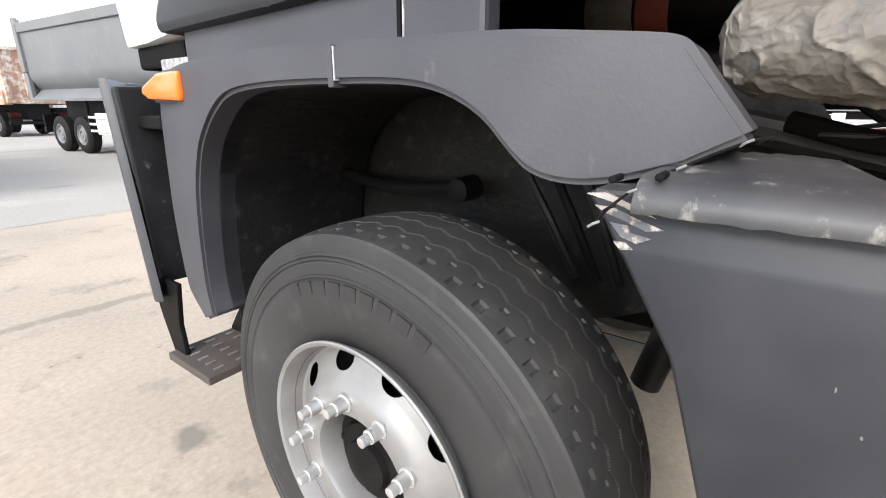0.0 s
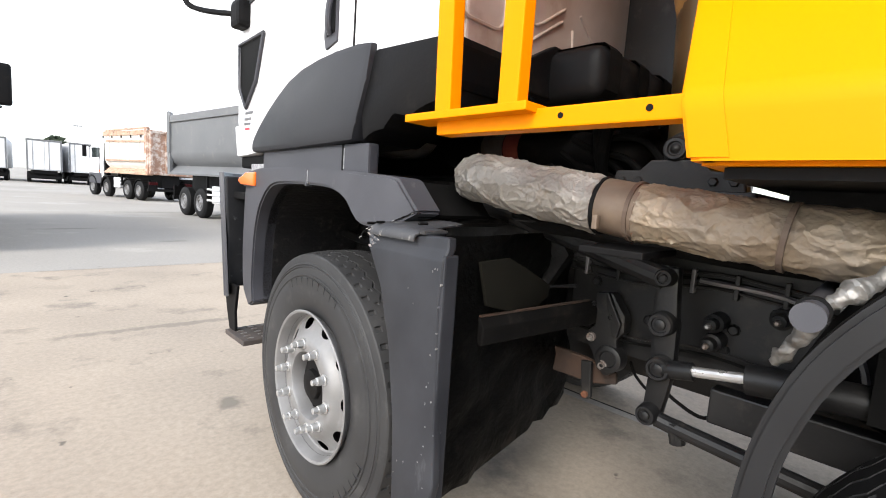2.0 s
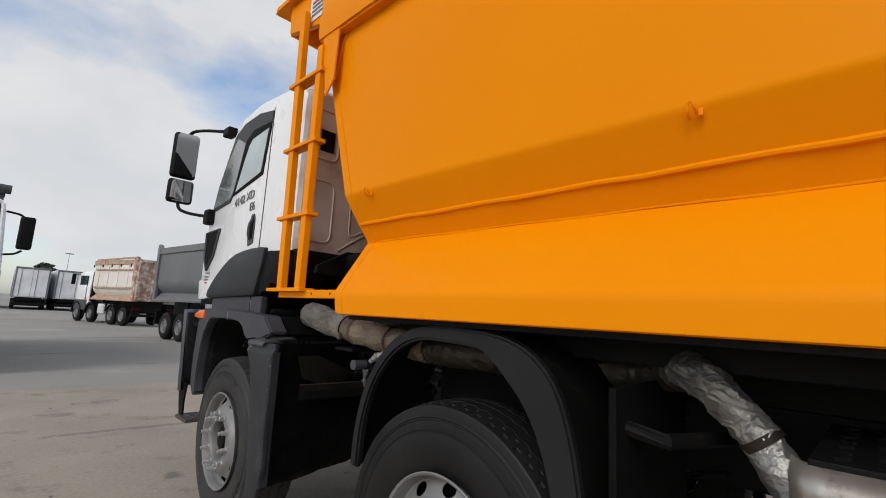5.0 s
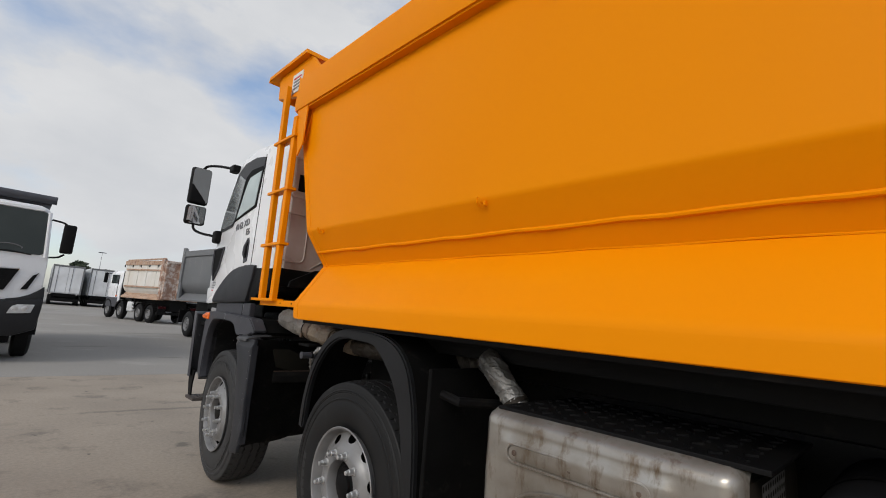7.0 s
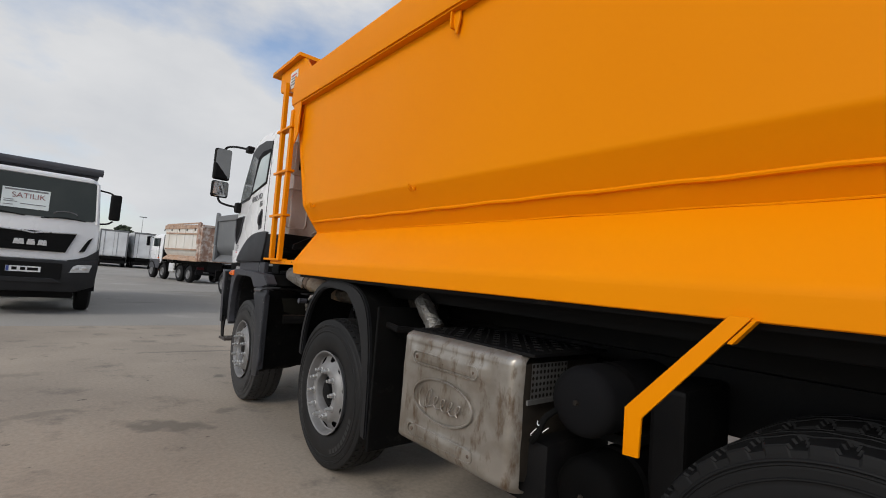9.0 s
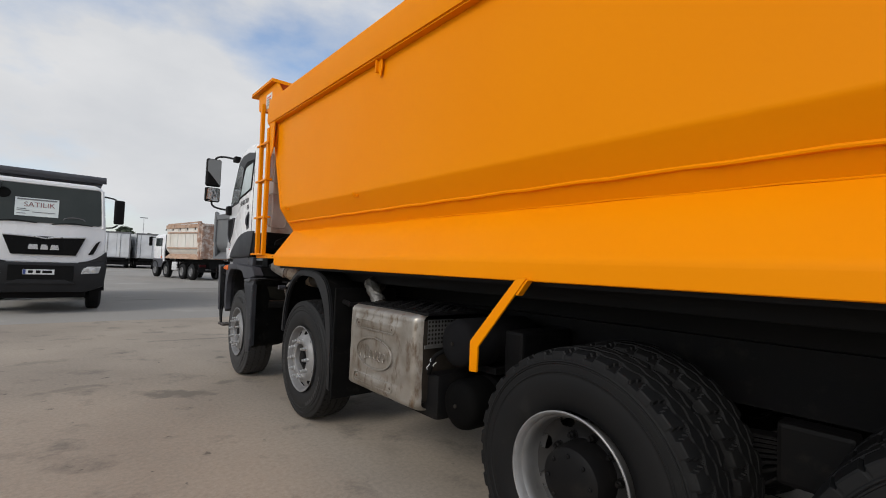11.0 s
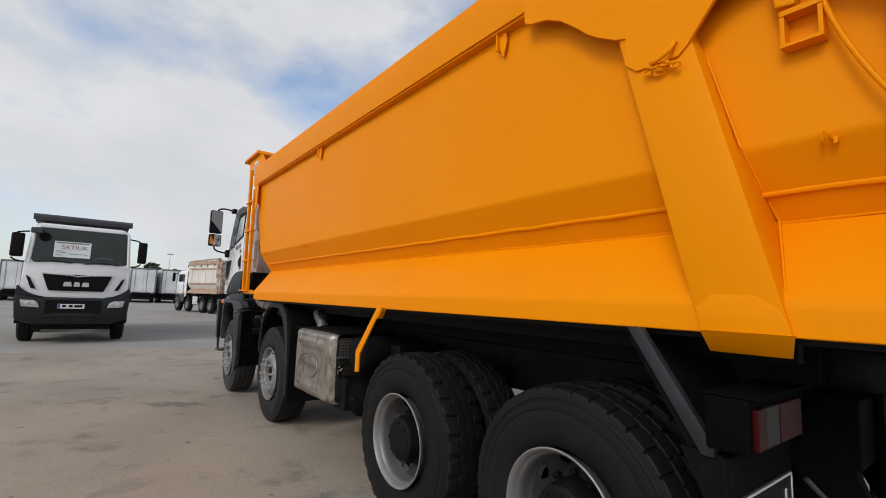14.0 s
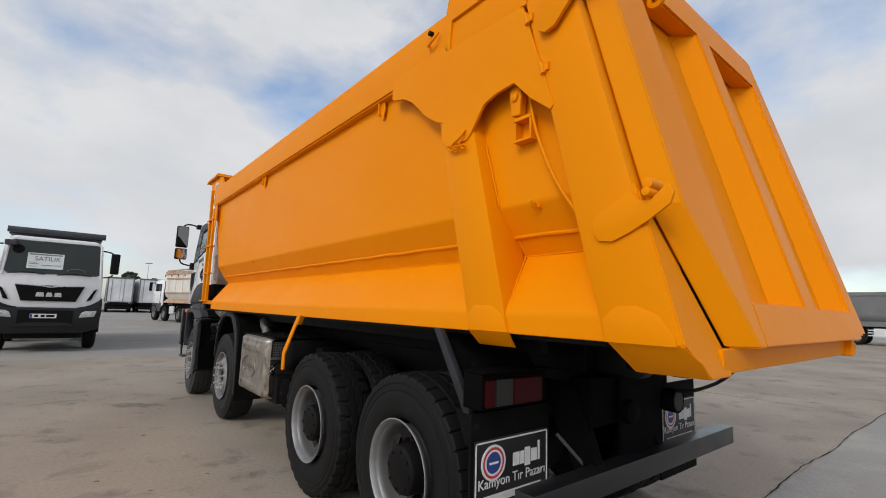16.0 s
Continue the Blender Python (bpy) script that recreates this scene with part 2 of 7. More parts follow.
PLATE = mat("sign_black", (0.008, 0.008, 0.009), 0.4, second=(0.014, 0.014, 0.016), amount=0.5, grain=40, bump=0.05)
PRINT = mat("white_print", (0.72, 0.72, 0.72), 0.5, second=(0.5, 0.5, 0.5), amount=0.5, scale=20, bump=0.0)
PRINT_RED = mat("red_print", (0.55, 0.03, 0.05), 0.45, bump=0.0)
PRINT_BLUE = mat("blue_print", (0.03, 0.06, 0.25), 0.45, bump=0.0)
PRINT_FADED = mat("faded_red_print", (0.28, 0.10, 0.10), 0.5, second=(0.2, 0.14, 0.14), amount=0.8, scale=14, bump=0.0)
BADGE = mat("grey_badge", (0.20, 0.20, 0.21), 0.35, 0.6, bump=0.0)
PAPER = mat("sign_paper", (0.72, 0.77, 0.76), 0.6, second=(0.6, 0.67, 0.68), amount=0.5, bump=0.0)


def foil_mat(name, color, second, cut):
    m = mat(name, color, 0.5, 0.35, second=second, amount=0.8, scale=5, grain=40, bump=0.2, dirt=(0.23, 0.19, 0.15), dirt_cut=cut, dirt_scale=8)
    nt = m.node_tree
    v = nt.nodes.new("ShaderNodeTexVoronoi")
    co = nt.nodes.new("ShaderNodeTexCoord")
    nz = nt.nodes.new("ShaderNodeTexNoise")
    nz.inputs["Scale"].default_value = 5
    nz.inputs["Detail"].default_value = 5
    nt.links.new(co.outputs["Object"], nz.inputs["Vector"])
    nt.links.new(nz.outputs["Color"], v.inputs["Vector"])
    v.inputs["Scale"].default_value = 12
    b2 = nt.nodes.new("ShaderNodeBump")
    b2.inputs["Strength"].default_value, b2.inputs["Distance"].default_value = 0.6, 0.008
    nt.links.new(v.outputs["Distance"], b2.inputs["Height"])
    old = next(x for x in nt.nodes if x.type == "BUMP" and x != b2)
    nt.links.new(old.outputs["Normal"], b2.inputs["Normal"])
    nt.links.new(b2.outputs["Normal"], nt.nodes["Principled BSDF"].inputs["Normal"])
    return m


FOIL = foil_mat("crumpled_foil_wrap", (0.315, 0.292, 0.262), (0.165, 0.142, 0.118), (0.55, 0.74))
FOIL_OLD = foil_mat("dusty_foil_wrap", (0.30, 0.238, 0.168), (0.18, 0.13, 0.086), (0.46, 0.66))
CHIP = mat("dull_paint_chip", (0.22, 0.215, 0.21), 0.6, second=(0.10, 0.095, 0.09), amount=0.8, scale=40, grain=90)
FOIL_SOOT = foil_mat("sooty_foil_wrap", (0.055, 0.045, 0.036), (0.03, 0.025, 0.02), (0.68, 0.9))
FOIL_BRIGHT = foil_mat("bright_foil_wrap", (0.30, 0.295, 0.285), (0.12, 0.11, 0.095), (0.62, 0.8))
FOIL_BRIGHT.node_tree.nodes["Principled BSDF"].inputs["Metallic"].default_value = 0.65
DRUM = mat("dark_wheel_steel", (0.014, 0.014, 0.015), 0.5, 0.2, second=(0.024, 0.023, 0.022), amount=0.6, scale=9, grain=60)

# ---- building tools ----
def thing(name, at, label, category, group="", kind=""):
    ob = new(name)
    ob.empty_display_size = 0.2
    ob.matrix_basis = Matrix.Translation(at)
    return tagged(ob, label, category, group, kind)


def mesh_of(name, bm, material, smooth=0.0):
    me = bpy.data.meshes.new(name)
    if smooth:
        for f in bm.faces:
            f.smooth = True
        for e in bm.edges:
            if len(e.link_faces) == 2 and e.calc_face_angle(0) > radians(smooth):
                e.smooth = False
    bm.to_mesh(me)
    bm.free()
    me.materials.append(material)
    return me


def part(name, bm, material, parent=None, label="", smooth=0.0):
    """Links a bmesh, or a mesh that is there already, as one object under a thing or a part; the mesh is in world places."""
    me = bm if isinstance(bm, bpy.types.Mesh) else mesh_of(name, bm, material, smooth)
    ob = new(name, me)
    if parent is not None:
        ob.parent = parent
        if parent.type == "EMPTY":
            ob.matrix_parent_inverse = parent.matrix_basis.inverted()
    return tagged(ob, label)


def box(x0, x1, y0, y1, z0, z1, bevel=0.0, bm=None, seg=2, m=None):
    own = bmesh.new()
    bmesh.ops.create_cube(own, size=1)
    for v in own.verts:
        v.co = Vector(((x0 + x1) / 2 + v.co.x * (x1 - x0), (y0 + y1) / 2 + v.co.y * (y1 - y0), (z0 + z1) / 2 + v.co.z * (z1 - z0)))
    if bevel:
        bmesh.ops.bevel(own, geom=own.edges[:], offset=bevel, segments=seg, affect="EDGES", profile=0.6)
    return merge(bm, own, m)


def merge(bm, own, m=None):
    if m is not None:
        own.transform(m)
    if bm is None:
        return own
    me = bpy.data.meshes.new("t")
    own.to_mesh(me)
    own.free()
    bm.from_mesh(me)
    bpy.data.meshes.remove(me)
    return bm


def prism(poly, a, b, axis="x", bevel=0.0, bm=None, seg=2):
    """A polygon pushed from a to b along an axis. axis x: (y, z) points; y: (x, z); z: (x, y)."""
    own = bmesh.new()
    put = {"x": lambda p, w: (w, p[0], p[1]), "y": lambda p, w: (p[0], w, p[1]), "z": lambda p, w: (p[0], p[1], w)}[axis]
    lo, hi = ([own.verts.new(put(p, w)) for p in poly] for w in (a, b))
    own.faces.new(lo)
    own.faces.new(hi[::-1])
    for i in range(len(poly)):
        j = (i + 1) % len(poly)
        own.faces.new((lo[j], lo[i], hi[i], hi[j]))
    bmesh.ops.recalc_face_normals(own, faces=own.faces[:])
    if bevel:
        bmesh.ops.bevel(own, geom=own.edges[:], offset=bevel, segments=seg, affect="EDGES", profile=0.6)
    return merge(bm, own)


def curve_points(points, steps=8):
    """A smooth path through some points."""
    pts = [Vector(p) for p in points]
    pts = [2 * pts[0] - pts[1]] + pts + [2 * pts[-1] - pts[-2]]
    out = []
    for a, b, c, d in zip(pts, pts[1:], pts[2:], pts[3:]):
        for k in range(steps):
            t = k / steps
            out.append(0.5 * (2 * b + (c - a) * t + (2 * a - 5 * b + 4 * c - d) * t * t + (3 * b - a - 3 * c + d) * t ** 3))
    return out + [pts[-2]]


def tube(points, r, n=12, bm=None, lump=0.0, steps=0, seed=0, cap=True, crumple=0.0):
    """A round bar along a path; r is a radius or a function of the way along (0 to 1)."""
    own = bmesh.new()
    pts = curve_points(points, steps) if steps else [Vector(p) for p in points]
    rings, side = [], None
    for i, p in enumerate(pts):
        d = (pts[min(i + 1, len(pts) - 1)] - pts[max(i - 1, 0)]).normalized()
        if side is None:
            side = d.orthogonal().normalized()
        side = (side - d * side.dot(d)).normalized()
        up = d.cross(side)
        rad = r(i / (len(pts) - 1)) if callable(r) else r
        ring = []
        for k in range(n):
            a = 2 * math.pi * k / n
            out = side * math.cos(a) + up * math.sin(a)
            q = p + out * rad
            if lump:
                q += out * (lump * (noise.noise(q * 9 + Vector((seed, 0, 0))) + 0.6 * noise.noise(q * 24 + Vector((seed, 5, 0))) + 0.35 * abs(noise.noise(q * 50))))
            if crumple:
                w = q + 0.018 * noise.noise_vector(q * 14)
                big = (1 - abs(noise.noise(Vector((w.x * 17 + seed, w.y * 8, w.z * 17))))) ** 9
                small = (1 - abs(noise.noise(Vector((w.x * 40, w.y * 24 + seed, w.z * 40))))) ** 7
                q += out * crumple * (big + 0.45 * small)
            ring.append(own.verts.new(q))
        rings.append(ring)
    for a, b in zip(rings, rings[1:]):
        for k in range(n):
            own.faces.new((a[k], a[(k + 1) % n], b[(k + 1) % n], b[k]))
    if cap:
        own.faces.new(rings[0][::-1])
        own.faces.new(rings[-1])
    bmesh.ops.recalc_face_normals(own, faces=own.faces[:])
    return merge(bm, own)


def lathe(profile, n, bm=None, at=(0, 0, 0), axis="x", skip=None, close=False):
    """Spins (along, radius) points round an axis. skip(i, angle): leaves a face out."""
    own = bmesh.new()
    rows = []
    for w, r in profile:
        row = []
        for k in range(n):
            a = 2 * math.pi * k / n
            c, s = r * math.cos(a), r * math.sin(a)
            row.append(own.verts.new({"x": (w, c, s), "y": (c, w, s), "z": (c, s, w)}[axis]))
        rows.append(row)
    for i in range(len(rows) - 1):
        for k in range(n):
            if skip and skip(i, 2 * math.pi * (k + 0.5) / n):
                continue
            own.faces.new((rows[i][k], rows[i][(k + 1) % n], rows[i + 1][(k + 1) % n], rows[i + 1][k]))
    if close:
        own.faces.new(rows[0][::-1])
        own.faces.new(rows[-1])
    bmesh.ops.recalc_face_normals(own, faces=own.faces[:])
    return merge(bm, own, Matrix.Translation(at))


def disc(w, r, n=24, **kw):
    return lathe(((w - 0.004, r), (w + 0.004, r)), n, close=True, **kw)


def text_mesh(words, size, m, depth=0.003, align="CENTER"):
    """Letters in the built-in font, as a mesh. They read along +x and stand along +y before m is applied."""
    cu = bpy.data.curves.new("words", "FONT")
    cu.body, cu.size, cu.extrude, cu.align_x, cu.align_y = words, size, depth, align, "CENTER"
    ob = new("words", cu)
    me = bpy.data.meshes.new_from_object(ob.evaluated_get(bpy.context.evaluated_depsgraph_get()))
    bpy.data.objects.remove(ob)
    bpy.data.curves.remove(cu)
    me.transform(m)
    return me


def band(inner, outer, a, b, bm=None, bevel=0.0):
    """A curved plate between two rows of (y, z) points, from x = a to x = b."""
    own = bmesh.new()
    rows = [[own.verts.new((w, p[0], p[1])) for p in pts] for pts, w in ((inner, a), (outer, a), (outer, b), (inner, b))]
    for i in range(len(inner) - 1):
        for r0, r1 in zip(rows, rows[1:] + rows[:1]):
            own.faces.new((r0[i], r0[i + 1], r1[i + 1], r1[i]))
    own.faces.new([r[0] for r in rows])
    own.faces.new([r[-1] for r in rows][::-1])
    bmesh.ops.recalc_face_normals(own, faces=own.faces[:])
    if bevel:
        bmesh.ops.bevel(own, geom=[e for e in own.edges if e.calc_face_angle(0) > 0.8], offset=bevel, segments=2, affect="EDGES")
    return merge(bm, own)


def arc(cy, cz, r, a0, a1, n):
    return [(cy + r * math.cos(radians(a0 + (a1 - a0) * i / n)), cz + r * math.sin(radians(a0 + (a1 - a0) * i / n))) for i in range(n + 1)]

# ---- ground ----
def stained(m, spots):
    """Adds dark spills and other dark patches with ragged edges round given places (x, y, half length, half width,
    turn).
    """
    nt = m.node_tree
    n, l = nt.nodes.new, nt.links.new
    b = nt.nodes["Principled BSDF"]
    co, nz = n("ShaderNodeTexCoord"), n("ShaderNodeTexNoise")
    nz.inputs["Scale"].default_value, nz.inputs["Detail"].default_value = 7, 6
    l(co.outputs["Object"], nz.inputs["Vector"])
    last = b.inputs["Base Color"].links[0].from_socket
    for x, y, a, c, turn, dark in spots:
        mp = n("ShaderNodeMapping")
        mp.vector_type = "TEXTURE"
        mp.inputs["Location"].default_value, mp.inputs["Rotation"].default_value = (x, y, 0), (0, 0, radians(turn))
        mp.inputs["Scale"].default_value = (a, c, 1)
        ln, ad, mr, mx = n("ShaderNodeVectorMath"), n("ShaderNodeMath"), n("ShaderNodeMapRange"), n("ShaderNodeMix")
        ln.operation = "LENGTH"
        l(co.outputs["Object"], mp.inputs["Vector"])
        l(mp.outputs["Vector"], ln.inputs[0])
        ad.operation = "MULTIPLY_ADD"
        ad.inputs[1].default_value = 1.6
        l(nz.outputs["Fac"], ad.inputs[0])
        l(ln.outputs["Value"], ad.inputs[2])
        mr.inputs["From Min"].default_value, mr.inputs["From Max"].default_value = 1.12, 1.55
        mr.inputs["To Min"].default_value, mr.inputs["To Max"].default_value = dark, 0
        l(ad.outputs["Value"], mr.inputs["Value"])
        mx.data_type = "RGBA"
        l(mr.outputs["Result"], mx.inputs["Factor"])
        l(last, mx.inputs["A"])
        mx.inputs["B"].default_value = (0.12, 0.108, 0.092, 1)
        last = mx.outputs["Result"]
    l(last, b.inputs["Base Color"])


def spotted(m, scale, cut, tone):
    """Scatters small dark specks and drips."""
    nt = m.node_tree
    n, l = nt.nodes.new, nt.links.new
    b = nt.nodes["Principled BSDF"]
    co, nz, mr, mx = n("ShaderNodeTexCoord"), n("ShaderNodeTexNoise"), n("ShaderNodeMapRange"), n("ShaderNodeMix")
    nz.inputs["Scale"].default_value, nz.inputs["Detail"].default_value = scale, 3
    l(co.outputs["Object"], nz.inputs["Vector"])
    mr.inputs["From Min"].default_value, mr.inputs["From Max"].default_value = cut
    mr.inputs["To Max"].default_value = 0.75
    l(nz.outputs["Fac"], mr.inputs["Value"])
    mx.data_type = "RGBA"
    l(mr.outputs["Result"], mx.inputs["Factor"])
    l(b.inputs["Base Color"].links[0].from_socket, mx.inputs["A"])
    mx.inputs["B"].default_value = (*tone, 1)
    l(mx.outputs["Result"], b.inputs["Base Color"])


spotted(CONCRETE, 6.5, (0.70, 0.74), (0.085, 0.075, 0.064))
spotted(CONCRETE, 1.3, (0.64, 0.80), (0.190, 0.165, 0.137))
spotted(ASPHALT, 2.4, (0.70, 0.78), (0.10, 0.095, 0.088))
# the wide patch at (1.2, -6.0) darkens the slabs under the rear axles
stained(CONCRETE, [(0.12, 1.28, 0.13, 0.16, 0, 0.7), (-0.75, -0.45, 0.62, 0.24, -32, 0.65), (-0.2, -0.2, 0.2, 0.12, 20, 0.5), (-1.6, 0.3, 0.6, 0.14, 10, 0.4),
                   (0.2, 3.1, 1.5, 0.10, -4, 0.5), (-1.9, 2.0, 0.5, 0.2, 10, 0.35), (1.2, -6.0, 1.0, 1.6, 0, 0.3), (-1.4, -3.2, 0.35, 0.2, 30, 0.3)])
# the broad patch at (-2.2, 11.0) paints shade under the white truck
stained(ASPHALT, [(0.3, 12.0, 1.0, 0.22, 10, 0.5), (-2.2, 11.0, 2.0, 3.0, 0, 0.2), (1.8, 9.3, 0.5, 0.2, 0, 0.4), (3, 18, 2.5, 0.5, 10, 0.35), (6, -9, 1.6, 0.6, 20, 0.3)])

bm = bmesh.new()
bmesh.ops.create_grid(bm, x_segments=8, y_segments=8, size=2500)
bm.transform(Matrix.Translation((0, 0, -0.005)))
ground = part("ground", bm, ASPHALT)
tagged(ground, "worn light grey asphalt truck yard reaching the horizon", "ground", kind="structure")

Y0, Y1, SLAB = -7.03, 6.33, 6.6
pavement = thing("pavement", (0, 0, 0), "wide strip of pale stained concrete slabs with dark joints", "pavement", kind="structure")


def slab_bm(x0, x1, y0, y1, rnd):
    ring, n = [], 40
    for i in range(n):
        ring.append((x0 + (x1 - x0) * i / n + rnd.uniform(-0.01, 0.01), y0 + rnd.uniform(-0.02, 0.02)))
    ring.append((x1, y0))
    for i in range(1, n + 1):
        ring.append((x1 - (x1 - x0) * i / n, y1 + rnd.uniform(-0.012, 0.012)))
    return prism(ring, -0.08, 0.0, "z")


def filler_bm(y, x0, x1, width, rnd):
    """A narrow ragged line of dark joint sealant."""
    own, n, prev = bmesh.new(), int((x1 - x0) / 0.12), None
    for i in range(n + 1):
        x = x0 + (x1 - x0) * i / n
        off, w = 0.05 * noise.noise((x * 0.8, y, 0)) + 0.02 * noise.noise((x * 5, y, 1)), width * rnd.uniform(0.2, 1.0)
        pair = (own.verts.new((x, y + off - w, 0.003)), own.verts.new((x, y + off + w, 0.003)))
        if prev:
            own.faces.new((prev[0], pair[0], pair[1], prev[1]))
        prev = pair
    return own


rnd = random.Random(4)
for i in range(-5, 8):
    part("slab", slab_bm(-4.53 + i * SLAB, -4.53 + (i + 1) * SLAB - 0.012, Y0, Y1, rnd), CONCRETE, pavement)
for i in range(-4, 8):
    x = -4.53 + i * SLAB
    part("joint_filler", box(x - 0.014, x + 0.002, Y0, Y1, -0.03, -0.003), DARK, pavement)
part("joint_filler", filler_bm(Y0, -30, 40, 0.008, rnd), DARK, pavement, "cracked dark joint between two slabs")
part("joint_filler", filler_bm(Y1, -30, 40, 0.010, rnd), STAIN, pavement, "dusty joint between two slabs")

# ---- wheels ----
HUB = 0.555   # height of the axles
R_TYRE = 0.548


def tyre_bm(width, style):
    """A tyre on the x axis, centred on x = 0: sidewalls, shoulder and a tread with real grooves. style: "rib", "lug" or "block"."""
    half, own = width / 2, bmesh.new()
    side = [(0.80, 0.285), (0.86, 0.300), (0.93, 0.325), (0.985, 0.36), (1.0, 0.40), (0.985, 0.435), (0.958, 0.446), (0.975, 0.449), (0.972, 0.453), (0.946, 0.455), (0.936, 0.476), (0.926, 0.482), (0.948, 0.485), (0.944, 0.489), (0.922, 0.491), (0.940, 0.495), (0.930, 0.499), (0.908, 0.502), (0.90, 0.512), (0.875, 0.530)]
    cols = 128 if style == "rib" else 68
    tread = [(-0.85 + 1.7 * i / cols, R_TYRE - 0.012 * (abs(-1 + 2 * i / cols) ** 3)) for i in range(cols + 1)]
    prof = [(-w, r) for w, r in side] + tread + [(w, r) for w, r in side[::-1]]
    pitches, per = {"rib": (54, 16), "lug": (32, 16), "block": (36, 16)}[style]
    n = pitches * per
    rows = []
    for w, r in prof:
        row, on_tread, on_shoulder = [], abs(w) <= 0.851 and r > 0.53, 0.505 < r <= 0.5305
        for k in range(n):
            a, ph = 2 * math.pi * k / n, (k % per) / per
            deep, out = 0.0, abs(w)
            s = (ph + (0.5 if w > 0 else 0)) % 1
            if style == "rib":
                zig = 0.045 * (abs(4 * ph - 2) - 1)
                if on_tread:
                    if any(abs(w - g - zig) < 0.019 for g in (-0.36, 0.02, 0.40)):
                        deep = 0.014
                    if 0.64 < out < 0.79 and s < 0.3:
                        deep = 0.007
                    if 0.48 < out < 0.56 and 0.55 < s < 0.75:
                        deep = 0.004
            elif style == "lug":
                curl = (s + 0.30 * out) % 1
                if on_tread and abs(w - 0.05 * math.sin(2 * math.pi * ph)) < 0.035:
                    deep = 0.012
                if on_tread and abs(out - 0.40 - 0.06 * math.sin(2 * math.pi * s)) < 0.04:
                    deep = 0.012
                wide = 0.16 + 0.26 * max(0.0, out - 0.45) / 0.4
                if out > 0.42 and curl < wide:
                    deep = 0.014 if on_tread else 0.010 if on_shoulder else 0.0
            else:
                if on_tread and abs(out - 0.30) < 0.03:
                    deep = 0.012
                if out > 0.30 and s < 0.10:
                    deep = 0.011 if on_tread else 0.006 if on_shoulder else 0.0
                if on_tread and out < 0.27 and 0.5 < s < 0.58:
                    deep = 0.008
            row.append(own.verts.new((w * half, (r - deep) * math.cos(a), (r - deep) * math.sin(a))))
        rows.append(row)
    for i in range(len(rows) - 1):
        flat = prof[i][1] > 0.50 and prof[i + 1][1] > 0.50
        for k in range(n):
            f = own.faces.new((rows[i][k], rows[i][(k + 1) % n], rows[i + 1][(k + 1) % n], rows[i + 1][k]))
            f.smooth = not flat
            if not flat and (0.44 < prof[i][1] < 0.5):
                f.smooth = False
    bmesh.ops.recalc_face_normals(own, faces=own.faces[:])
    return own


def ring_letters(spans, r0, r1, x):
    """Raised blocks round a sidewall; spans of degrees."""
    own = bmesh.new()
    for a0, a1 in spans:
        n = max(2, int((a1 - a0) / 1.5))
        pts = [(r0, a0 + (a1 - a0) * i / n) for i in range(n + 1)] + [(r1, a1 - (a1 - a0) * i / n) for i in range(n + 1)]
        prism([(r * math.cos(radians(a)), r * math.sin(radians(a))) for r, a in pts], x - 0.003, x + 0.006, "x", bm=own)
    return own


def holes(count, lo, hi, half_deg):
    def skip(i, a):
        if not lo <= i < hi:
            return False
        step = 2 * math.pi / count
        off = abs((a + step / 2) % step - step / 2) / radians(half_deg)
        across = abs((i + 0.5 - lo) / (hi - lo) * 2 - 1)
        return off * off + across * across < 1
    return skip


def steel(a, b, n):
    return [(a[0] + (b[0] - a[0]) * i / n, a[1] + (b[1] - a[1]) * i / n) for i in range(1, n + 1)]


FRONT_RIM = [(0.008, 0.294), (-0.002, 0.301), (-0.009, 0.303), (-0.012, 0.299), (-0.008, 0.291), (0.010, 0.284), (0.030, 0.279), (0.046, 0.274), (0.050, 0.267)] + steel((0.050, 0.267), (0.022, 0.222), 52) + \
            [(0.012, 0.212), (0.003, 0.202), (-0.003, 0.194), (-0.007, 0.184), (-0.009, 0.172), (-0.009, 0.148), (-0.006, 0.135), (0.004, 0.130), (0.06, 0.128)]
REAR_RIM = [(0.018, 0.288), (0.005, 0.296), (-0.001, 0.296), (-0.004, 0.291), (0.001, 0.284), (0.022, 0.276), (0.036, 0.271), (0.046, 0.261), (0.07, 0.256), (0.10, 0.254), (0.15, 0.252), (0.17, 0.24)]
REAR_DISC = [(0.135, 0.254)] + steel((0.135, 0.254), (0.158, 0.20), 8) + [(0.166, 0.19), (0.166, 0.14)]


def rim_mesh(front):
    if front:
        return mesh_of("rim", lathe(FRONT_RIM, 720, skip=holes(10, 8, 60, 7.6)), SILVER, 40)
    return mesh_of("rim", lathe(REAR_RIM[:7], 120), SILVER, 40)


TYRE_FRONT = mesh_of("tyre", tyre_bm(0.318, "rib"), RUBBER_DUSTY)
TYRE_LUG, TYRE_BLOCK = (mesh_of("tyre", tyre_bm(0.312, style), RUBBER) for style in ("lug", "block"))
for me in (TYRE_FRONT, TYRE_LUG, TYRE_BLOCK):
    me.transform(Matrix.Translation((0.155, 0, 0)))
RIM_FRONT, RIM_REAR = rim_mesh(True), rim_mesh(False)
BARREL_REAR = mesh_of("rim_barrel", lathe(REAR_RIM[6:], 120), RIM_GREY, 40)
DISC_REAR = mesh_of("wheel_disc", lathe(REAR_DISC, 200, skip=holes(8, 0, 8, 9)), DRUM, 40)
